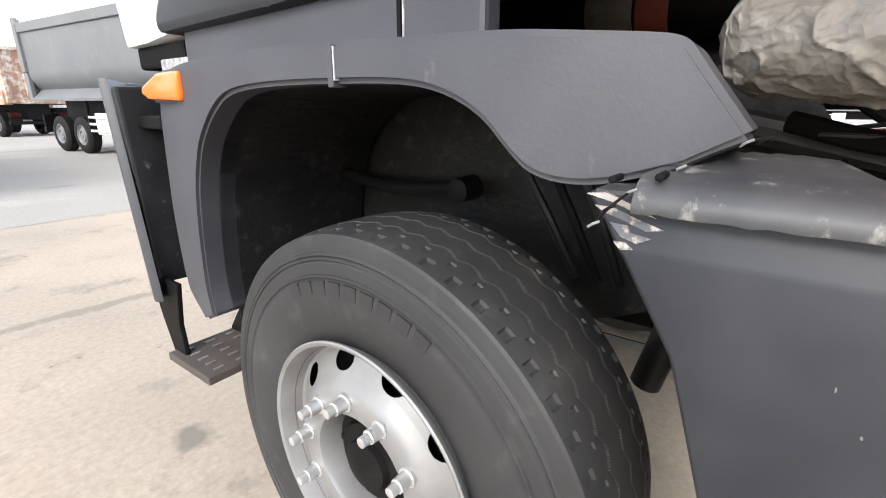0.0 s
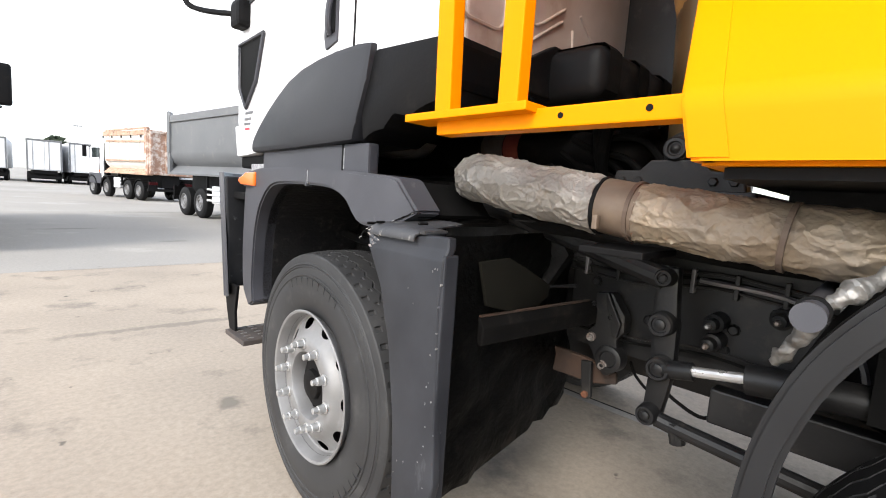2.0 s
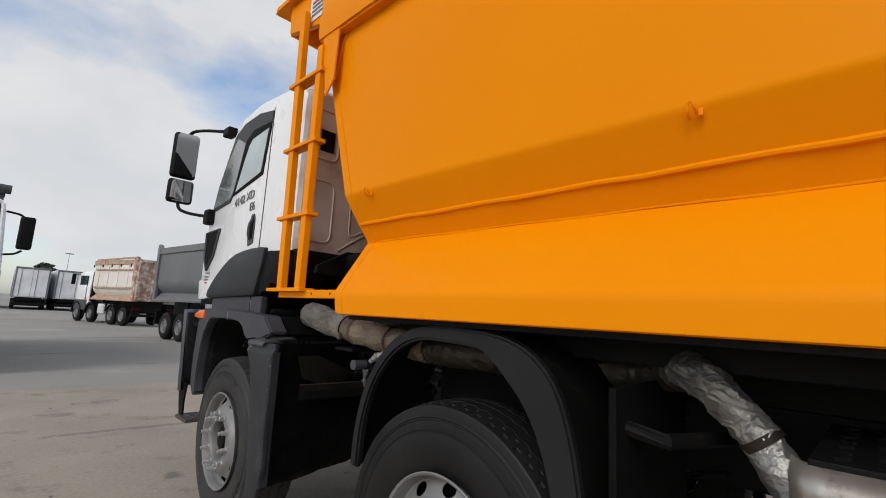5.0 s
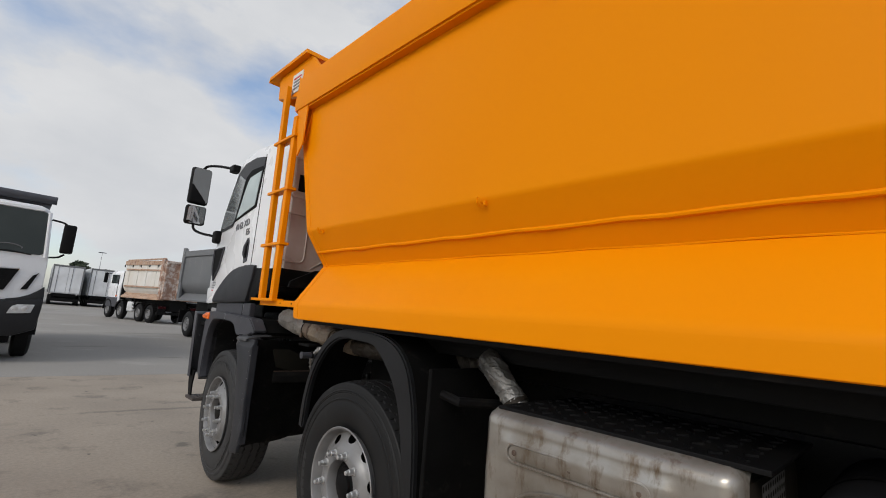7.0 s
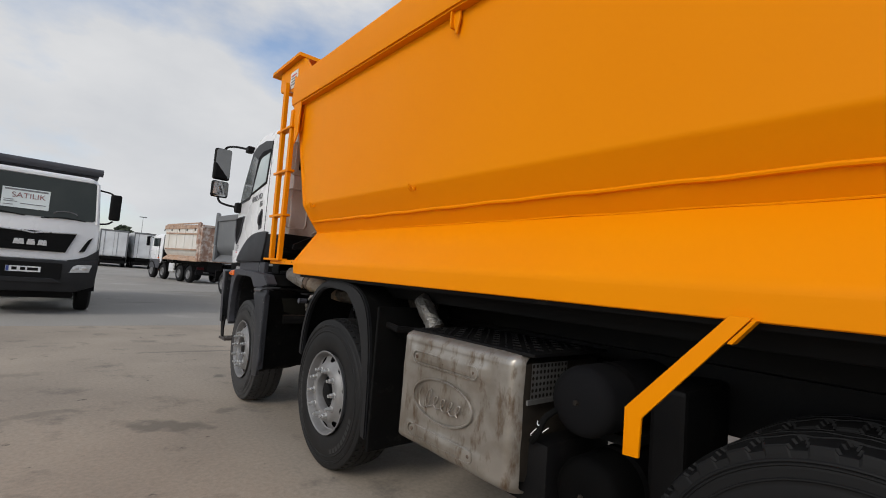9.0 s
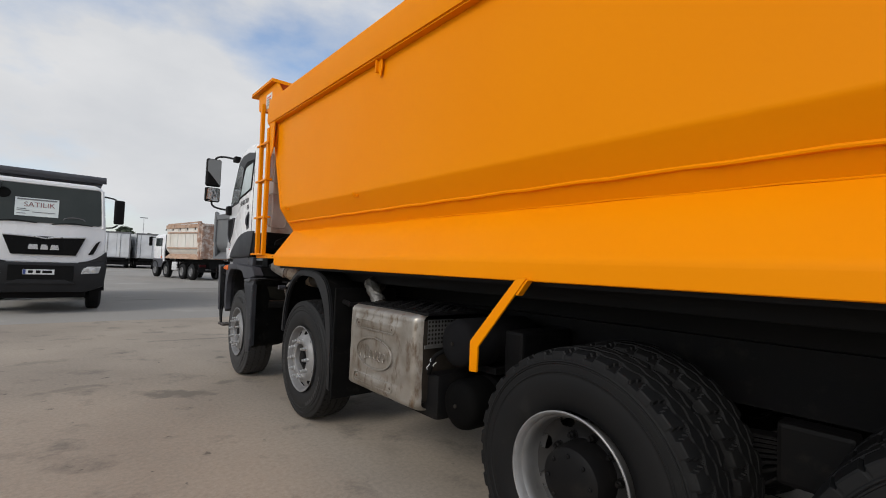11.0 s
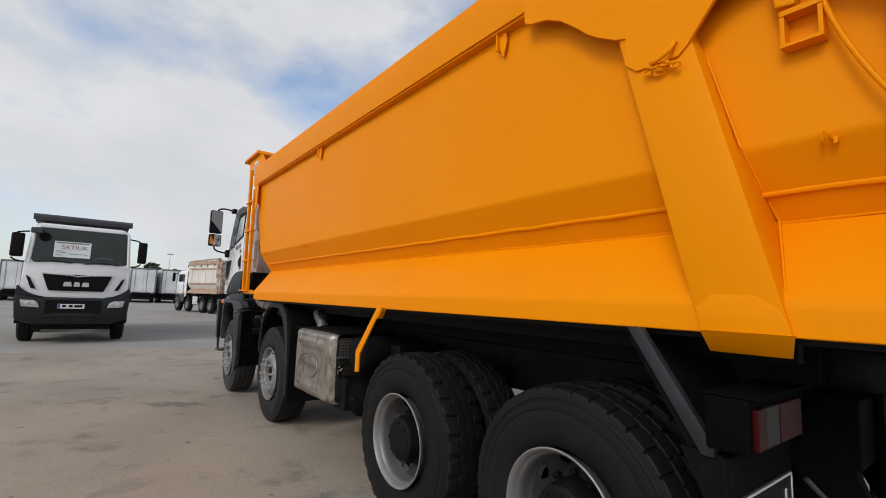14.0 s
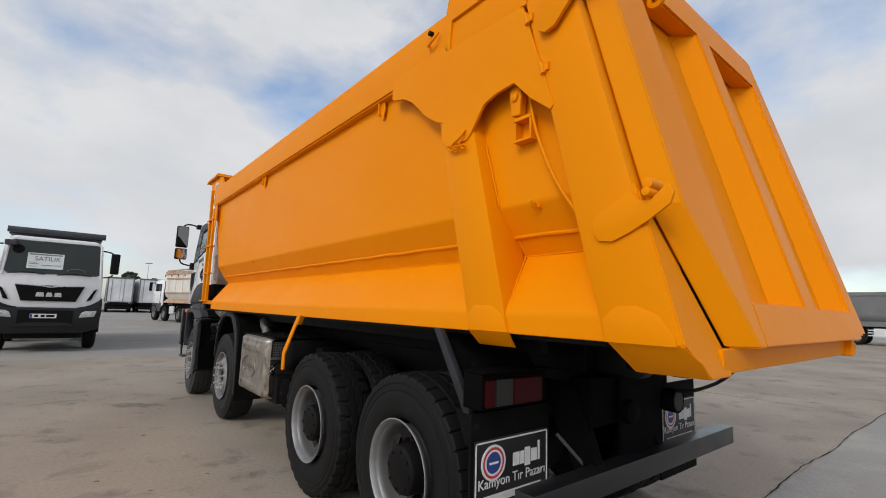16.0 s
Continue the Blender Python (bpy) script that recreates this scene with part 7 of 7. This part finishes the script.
    part("chrome_bar", tube([(cx - 0.71, y0 - 0.025, 1.86), (cx - 0.17, y0 - 0.03, 1.83), (cx + 0.01, y0 - 0.03, 1.80), (cx + 0.19, y0 - 0.03, 1.83), (cx + 0.73, y0 - 0.025, 1.86)], 0.018, 8, steps=4), STEEL, grille)
    for k in range(5):
        part("grille_slat", box(cx - 0.64 + 0.025 * k, cx + 0.66 - 0.025 * k, y0 - 0.03, y0 - 0.015, 1.75 - 0.075 * k, 1.763 - 0.075 * k), BLACK, grille)
    for a, b in ((-0.28, -0.10), (-0.07, 0.07), (0.10, 0.26)):
        part("emblem_block", prism([(cx + a, 1.53), (cx + b, 1.53), (cx + b - 0.02, 1.65), (cx + a + 0.02, 1.65)], y0 - 0.045, y0 - 0.02, "y", 0.006), STEEL, grille)
    for a in (-1, 1):
        part("side_slot", prism([(cx + a * 1.02, 1.80), (cx + a * 0.94, 1.74), (cx + a * 0.80, 1.44), (cx + a * 0.90, 1.46)], y0 + 0.0, y0 + 0.05, "y"), DARK, shell)
    bump2 = part("front_bumper", prism([(cx - 1.14, 1.30), (cx - 0.75, 1.22), (cx + 0.75, 1.22), (cx + 1.14, 1.30), (cx + 1.17, 1.10), (cx + 1.13, 0.66), (cx + 0.80, 0.52), (cx - 0.80, 0.52), (cx - 1.13, 0.66), (cx - 1.17, 1.10)], y0 - 0.10, y0 + 0.7, "y", 0.04), SHEET_EDGE, t, "black plastic front bumper", 30)
    for a in (-1, 1):
        corner = [(cx + a * x, z) for x, z in ((0.62, 1.20), (0.62, 1.245), (0.80, 1.285), (0.95, 1.355), (1.06, 1.445), (1.15, 1.53), (1.165, 1.36), (1.17, 1.10))]
        part("bumper_corner", prism(corner if a > 0 else corner[::-1], y0 - 0.06, y0 + 0.5, "y", 0.015), SHEET_EDGE, bump2, smooth=30)
    part("bumper_slot", box(cx - 0.58, cx + 0.55, y0 - 0.115, y0 - 0.05, 0.80, 1.16, 0.01), DARK, bump2)
    part("step_lip", prism([(cx - 0.62, 0.72), (cx - 0.42, 0.82), (cx + 0.40, 0.82), (cx + 0.60, 0.72)], y0 - 0.13, y0 - 0.1, "y", 0.01), SHEET_EDGE, bump2)
    plate = part("number_plate", box(cx - 0.33, cx + 0.21, y0 - 0.125, y0 - 0.112, 0.94, 1.06), PRINT, bump2, "white number plate")
    part("plate_bar", box(cx - 0.325, cx - 0.28, y0 - 0.128, y0 - 0.12, 0.945, 1.055), PRINT_BLUE, bump2)
    for a, b in ((-0.24, -0.16), (-0.11, -0.03), (0.0, 0.17)):
        part("plate_bar", box(cx + a, cx + b, y0 - 0.128, y0 - 0.12, 0.97, 1.035), DARK, bump2)
    for a in (-1, 1):
        lampc = part("headlight", prism([(cx + a * 0.68, 0.96), (cx + a * 1.02, 0.99), (cx + a * 1.06, 1.16), (cx + a * 0.80, 1.15), (cx + a * 0.72, 1.08)], y0 - 0.12, y0 - 0.02, "y", 0.012), HEADLAMP, t, "clear headlight", 30)
        for q in (0.78, 0.92):
            part("reflector", lathe(((y0 - 0.128, 0.02), (y0 - 0.124, 0.05), (y0 - 0.11, 0.055)), 20, at=(cx + a * q, 0, 1.07), axis="y", close=True), STEEL, lampc)
        yard_wheel(t, cx + a * 1.14, 9.5, 180 if a > 0 else 0)
        part("wheel_arch", band(arc(9.5, 0.51, 0.60, 0, 180, 12), arc(9.5, 0.51, 0.66, 0, 180, 12), min(cx + a * 1.18, cx + a * 0.7), max(cx + a * 1.18, cx + a * 0.7)), BLACK, t)
        for k in range(2):
            yard_wheel(t, cx + a * 1.18, 12.8 + 1.35 * k, 180 if a > 0 else 0)
        arm = part("mirror_arm", tube([(cx + a * 1.06, y0 + 0.15, 2.95), (cx + a * 1.25, y0 + 0.02, 2.90), (cx + a * 1.34, y0, 2.80)], 0.02, 8, steps=4), BLACK, t)
        part("lower_arm", tube([(cx + a * 1.12, y0 + 0.15, 2.15), (cx + a * 1.25, y0 + 0.02, 2.17), (cx + a * 1.34, y0, 2.24)], 0.02, 8, steps=4), BLACK, arm)
        lo, hi = (-1.37, -1.12) if a < 0 else (1.25, 1.46)
        part("mirror_housing", box(cx + lo, cx + hi, y0 - 0.06, y0 + 0.08, 2.26, 2.88, 0.05, seg=3), BLACK, arm, "black mirror housing", 40)
    part("corner_mirror", box(cx - 1.02, cx - 0.78, y0 - 0.14, y0 - 0.02, 2.90, 3.05, 0.03), GREY_PLASTIC, t)
    part("corner_mirror_glass", lathe(((y0 - 0.01, 0.10), (y0 + 0.0, 0.12)), 20, at=(cx - 0.74, 0, 2.82), axis="y", close=True), DARK, t)
    dump = part("dump_body", box(cx - 1.05, cx + 1.05, y0 + 2.1, y0 + 7.0, 1.25, 3.28, 0.03), mat("dull_grey_dump_paint", (0.10, 0.105, 0.11), 0.6), t, "dark grey dump body")
    part("body_canopy", box(cx - 1.0, cx + 1.0, y0 + 0.35, y0 + 2.15, 3.26, 3.31, 0.01), GREY_PLASTIC, dump)
    part("tarp_roll", tube([(cx - 1.03, y0 + 0.25, 3.375), (cx + 1.07, y0 + 0.25, 3.375)], 0.085, 20), GREY_PLASTIC, t, "rolled dark tarpaulin", 60)
    part("chassis", box(cx - 0.45, cx + 0.45, y0 + 0.6, y0 + 7.0, 0.7, 1.2), BLACK, t)
    # added black block that stands in for the shadow below the bumper
    part("undertray", box(cx - 0.80, cx + 0.80, y0 + 0.2, y0 + 3.2, 0.36, 1.2, 0.05), BLACK, t)
    t.matrix_basis = t.matrix_basis @ Matrix.Diagonal((1.03, 1.0, 0.985, 1.0))


white_cab_truck()
GREY_BODY = mat("weathered_grey_tipper_paint", (0.125, 0.128, 0.132), 0.55, second=(0.175, 0.178, 0.18), amount=0.6, scale=1.2, dirt=(0.20, 0.19, 0.18), dirt_cut=(0.58, 0.76), dirt_scale=2)
RUSTY_BODY = mat("rust_streaked_white_paint", (0.70, 0.68, 0.64), 0.7, second=(0.58, 0.53, 0.46), amount=0.8, scale=0.8, dirt=(0.42, 0.29, 0.19), dirt_cut=(0.60, 0.74), dirt_scale=2.6, streak=0.3)
RUSTY_BAND = mat("brown_rusted_rail", (0.40, 0.25, 0.165), 0.8, second=(0.50, 0.41, 0.33), amount=0.7, scale=3, grain=30, dirt=(0.16, 0.08, 0.05), dirt_cut=(0.5, 0.65), dirt_scale=6)
RUSTY_GATE = mat("peeling_red_paint", (0.36, 0.215, 0.15), 0.75, second=(0.23, 0.13, 0.09), amount=0.8, scale=2, dirt=(0.58, 0.50, 0.44), dirt_cut=(0.47, 0.60), dirt_scale=3)
BOX_WHITE = mat("trailer_white", (0.74, 0.75, 0.76), 0.55, second=(0.45, 0.45, 0.45), amount=0.6, scale=0.8, dirt=(0.35, 0.32, 0.28), dirt_cut=(0.62, 0.8), dirt_scale=1.5)
BOX_GREY = mat("trailer_grey", (0.46, 0.47, 0.48), 0.6, second=(0.33, 0.33, 0.34), amount=0.6, scale=0.8)


def tipper(name, label, at, turn, length, paint, gate_paint, cab_paint, wheels, body_z=(1.45, 3.55), front_wheels=(), cab_at=None):
    """A tipper seen from behind; built with its tail at y = 0, driving along +y, left side at x = -1.25, then placed."""
    m = pose(*at, 0, 0, turn)
    t = thing(name, (0, 0, 0), label, "truck")

    def put(pname, bm, material, parent=t, lab="", smooth=0.0):
        return part(pname, bm, material, parent, lab, smooth)
    z0, z1 = body_z
    half = [(1.22, z1), (1.22, z0 + 0.75), (1.20, z0 + 0.62), (1.15, z0 + 0.49), (1.08, z0 + 0.38), (0.98, z0 + 0.28), (0.93, z0)]
    b = put("dump_body", prism(half + [(-x, z) for x, z in half[::-1]], 0.12, length, "y"), paint, lab="dump body with a rounded lower side", smooth=30)
    band_paint = RUSTY_BAND if paint is RUSTY_BODY else paint
    put("top_rail", box(-1.28, -1.16, 0.05, length + 0.05, z1 - 0.22, z1 + 0.03, 0.02), band_paint, b)
    put("top_rail", box(1.16, 1.28, 0.05, length + 0.05, z1 - 0.22, z1 + 0.03, 0.02), paint, b)
    put("lower_ledge", prism([(-0.95, z0 - 0.06), (-1.27, z0 - 0.06), (-1.27, z0 + 0.0), (-0.97, z0 + 0.28)], 0.1, length, "y"), band_paint, b)
    put("lower_ledge", prism([(0.95, z0 - 0.06), (1.27, z0 - 0.06), (1.27, z0 + 0.0), (0.97, z0 + 0.28)], 0.1, length, "y"), band_paint, b)
    if paint is RUSTY_BODY:
        for z, tilt in ((z1 - 0.52, 0.6), (z1 + 0.10, -0.8), (z0 + 0.66, 0.0)):
            put("side_board", box(-0.03, 0.03, -length / 2 + 0.3, length / 2 - 0.25, -0.05, 0.05, 0.01, m=Matrix.Translation((-1.25, length / 2, z)) @ Matrix.Rotation(radians(tilt), 4, "X")), RUSTY_BAND, b, "brown weathered side board")
        for k in range(4):
            put("side_rib", box(-1.255, -1.215, 0.9 + k * 1.15, 0.98 + k * 1.15, z0 + 0.7, z1 - 0.1, 0.008), paint, b)
    for k in range(5):
        put("rail_hook", box(-1.27, -1.22, 0.7 + k * 1.1, 0.74 + k * 1.1, z1 - 0.36, z1 - 0.2), DARK, b)
    g = put("tailgate", box(-1.20, 1.20, -0.02, 0.14, z0 - 0.02, z1 + 0.06, 0.02), gate_paint, lab="closed tailgate")
    for x in (-1.18, -0.42, 0.34, 1.04):
        put("gate_rib", box(x, x + 0.14, -0.10, 0.02, z0, z1 + 0.04, 0.02), gate_paint, g)
    for z in (z0, z1 - 0.1):
        put("gate_rail", box(-1.2, 1.2, -0.09, 0.0, z, z + 0.14, 0.02), gate_paint, g)
    for x in (-1.26, 1.14):
        put("corner_post", box(x, x + 0.12, 0.02, 0.26, z0 - 0.05, z1 + 0.14, 0.02), gate_paint, b)
    put("chassis", box(-0.45, 0.45, 0.25, length + 1.6, 0.72, z0 - 0.02), BLACK)
    put("rear_beam", box(-1.15, 1.15, 0.2, 0.36, 0.52, 0.66, 0.01), BLACK)
    for x in (-1.1, 0.7):
        put("tail_lamp", box(x, x + 0.4, 0.16, 0.26, 0.86, 1.0, 0.01), RED_LENS)
        put("lamp_board", box(x - 0.02, x + 0.42, 0.24, 0.3, 0.62, 1.05), BLACK)
    for y in wheels:
        yard_wheel(t, -1.22, y)
        yard_wheel(t, 1.22, y, 180)
        put("mudguard", band(arc(y, 0.51, 0.58, 20, 160, 8), arc(y, 0.51, 0.61, 20, 160, 8), -1.22, -0.7), BLACK)
    for y in front_wheels:
        yard_wheel(t, -1.22, y)
        yard_wheel(t, 1.22, y, 180)
    for s in (-1, 1):
        put("side_box", box(min(s * 1.2, s * 0.7), max(s * 1.2, s * 0.7), wheels[-1] + 0.9, wheels[-1] + 1.6, 0.55, 1.12, 0.03), BOX_WHITE)
        for z in (0.62, 0.80, 0.98):
            put("side_rail", box(min(s * 1.24, s * 1.2), max(s * 1.24, s * 1.2), wheels[-1] + 0.62, wheels[-1] + 1.5, z, z + 0.06, 0.005), BOX_WHITE)
        put("ledge_stay", box(min(s * 1.24, s * 1.16), max(s * 1.24, s * 1.16), wheels[-1] + 0.56, wheels[-1] + 0.62, 0.7, z0 - 0.05, 0.005), BLACK)
        put("post_ear", prism([(0.02, z1 - 0.05), (0.02, z1 + 0.16), (0.14, z1 + 0.20), (0.34, z1 + 0.05), (0.34, z1 - 0.05)], min(s * 1.28, s * 1.16), max(s * 1.28, s * 1.16), "x", 0.01), gate_paint, b)
        put("side_post", box(min(s * 1.30, s * 1.2), max(s * 1.30, s * 1.2), 0.06, 0.30, z0 + 0.75, z1, 0.02), gate_paint, b)
    if cab_at:
        c = put("cab", prism([(-1.2, 0.95), (-1.22, 2.0), (-1.12, 2.9), (-0.98, 3.05), (0.98, 3.05), (1.12, 2.9), (1.22, 2.0), (1.2, 0.95)], cab_at, cab_at + 1.8, "y", 0.05), cab_paint, lab="white cab", smooth=30)
        put("side_window", box(-1.20, -1.13, cab_at + 0.55, cab_at + 1.5, 2.1, 2.75), WINDSCREEN, c)
        put("cab_skirt", box(-1.24, -1.1, cab_at + 0.2, cab_at + 1.8, 0.7, 1.3, 0.03), GREY_PLASTIC, c)
        put("door_seam", box(-1.235, -1.2, cab_at + 0.42, cab_at + 0.45, 1.3, 2.7), DARK, c)
        put("air_stack", box(-1.18, -0.9, cab_at - 0.22, cab_at - 0.04, 1.2, 3.0, 0.03), BLACK, c)
        put("mirror_arm", tube([(-1.18, cab_at + 1.7, 2.8), (-1.45, cab_at + 1.8, 2.85)], 0.025, 6), BLACK, c)
        put("side_marker", box(-1.27, -1.23, cab_at + 0.3, cab_at + 0.42, 1.36, 1.46), INDICATOR, c)
        for y in front_wheels:
            put("wheel_arch", band(arc(y, 0.51, 0.58, 0, 180, 10), arc(y, 0.51, 0.68, 0, 180, 10), -1.26, -0.7), BLACK, c)
        put("cab_mirror", box(-1.55, -1.35, cab_at + 1.75, cab_at + 1.85, 2.2, 2.85, 0.03), BLACK, c)
    t.matrix_basis = m
    for o in t.children:
        o.matrix_parent_inverse = Matrix.Identity(4)
    return t


tipper("grey_tipper_trailer", "weathered grey steel tipper trailer with twin axles, parked", (5.09, 18.53, 0), 186, 7.0, GREY_BODY, GREY_BODY, WHITE, (1.45, 2.75), (1.50, 3.55))
tipper("rusty_tipper_truck", "old white tipper truck with rust-streaked dump body, parked", (6.0, 26.3, 0), 13, 5.0, RUSTY_BODY, RUSTY_GATE, WHITE, (1.1, 2.4), (1.40, 3.6), (4.9, 6.7), 5.3)
tipper("dark_tipper_trailer", "dark grey tipper trailer parked far across the yard", (41, 1.0, 0), 180, 7.0, GREY_BODY, GREY_BODY, WHITE, (1.5, 2.85), (1.3, 3.5))


def box_trailer(at, turn, length, paint, doors):
    t = thing("box_trailer", (0, 0, 0), "white box semi-trailer standing at the far edge of the yard" if paint is BOX_WHITE else "grey box semi-trailer standing at the far edge of the yard", "trailer", "row of parked trailers")
    b = part("cargo_box", box(-1.27, 1.27, 0, length, 1.15, 3.95, 0.03), paint, t)
    for x in (-1.25, 1.15):
        part("rear_post", box(x, x + 0.1, -0.05, 0.03, 1.1, 3.95, 0.01), GREY_BODY, t)
    for x0, x1 in ((-1.12, -0.02), (0.02, 1.12)):
        part("door", box(x0, x1, -0.04, 0.02, 1.25, 3.8, 0.01), doors, t)
        part("lock_rod", tube([(x0 + 0.3, -0.06, 1.2), (x0 + 0.3, -0.06, 3.85)], 0.02, 6), BADGE, t)
    part("rear_frame", box(-1.27, 1.27, -0.06, 0.03, 3.8, 3.98, 0.01), GREY_BODY, t)
    part("chassis", box(-0.9, 0.9, 0.1, length, 0.85, 1.15), BLACK, t)
    part("bumper", box(-1.2, 1.2, -0.05, 0.08, 0.45, 0.65, 0.01), BLACK, t)
    for k in range(3):
        yard_wheel(t, -1.24, 1.6 + 1.3 * k)
        yard_wheel(t, 1.24, 1.6 + 1.3 * k, 180)
    # plain black block added as the shadow beneath the trailer
    part("skirt_shadow_box", box(-1.0, 1.0, 0.6, length - 1, 0.35, 0.9), BLACK, t)
    t.matrix_basis = pose(*at, 0, 0, turn)
    for o in t.children:
        o.matrix_parent_inverse = Matrix.Identity(4)


rnd = random.Random(5)
for k, x in enumerate((-17.5, -14.3, -11.2, -8.0, -4.6, -1.2, 2.55, 5.6, 8.8, 12.0, 15.4)):
    box_trailer((x, 55 + rnd.uniform(-2, 2.5), 0), rnd.uniform(-4, 4), 12, BOX_WHITE if k % 3 else BOX_GREY, BOX_WHITE)


def shrub_tree(at, height, width, seed):
    rnd = random.Random(seed)
    t = thing("tree", at, "small dark green tree behind the trailers", "tree")
    part("trunk", tube([(at[0], at[1], 0), (at[0] + 0.1, at[1], height * 0.4), (at[0], at[1], height * 0.75)], lambda s: 0.18 * (1.1 - s), 8), RUST, t)
    own = bmesh.new()
    for k in range(900):
        d = Vector((rnd.gauss(0, 1), rnd.gauss(0, 1), rnd.gauss(0, 0.8))).normalized() * (rnd.random() ** 0.4)
        c = Vector(at) + Vector((d.x * width, d.y * width, height * 0.72 + d.z * height * 0.3)) + Vector((noise.noise(d * 3) * 0.6, 0, noise.noise(d * 4) * 0.5))
        a, s = Vector((rnd.gauss(0, 1), rnd.gauss(0, 1), rnd.gauss(0, 1))).normalized(), 0.22 + 0.16 * rnd.random()
        b = a.orthogonal().normalized() * s
        own.faces.new([own.verts.new(c + q) for q in (a * s, b, -a * s, -b)])
    part("crown", own, LEAF, t)


LEAF = mat("dark_foliage", (0.05, 0.065, 0.035), 0.7, second=(0.03, 0.045, 0.02), amount=0.8, scale=2)
shrub_tree((6.1, 92, 0), 6.4, 1.5, 3)
shrub_tree((10.5, 96, 0), 5.4, 1.3, 4)
for x, y, h in ((7.6, 80, 7.4), (-1.5, 110, 9)):
    pole = thing("lamp_post", (x, y, 0), "thin grey lamp post beyond the trailers", "lamp post")
    part("pole", tube([(x, y, 0), (x, y, h)], lambda s: 0.06 * (1.3 - s), 8), BADGE, pole)
    part("lamp_head", box(x - 0.5, x + 0.5, y - 0.08, y + 0.08, h, h + 0.12, 0.02), BADGE, pole)
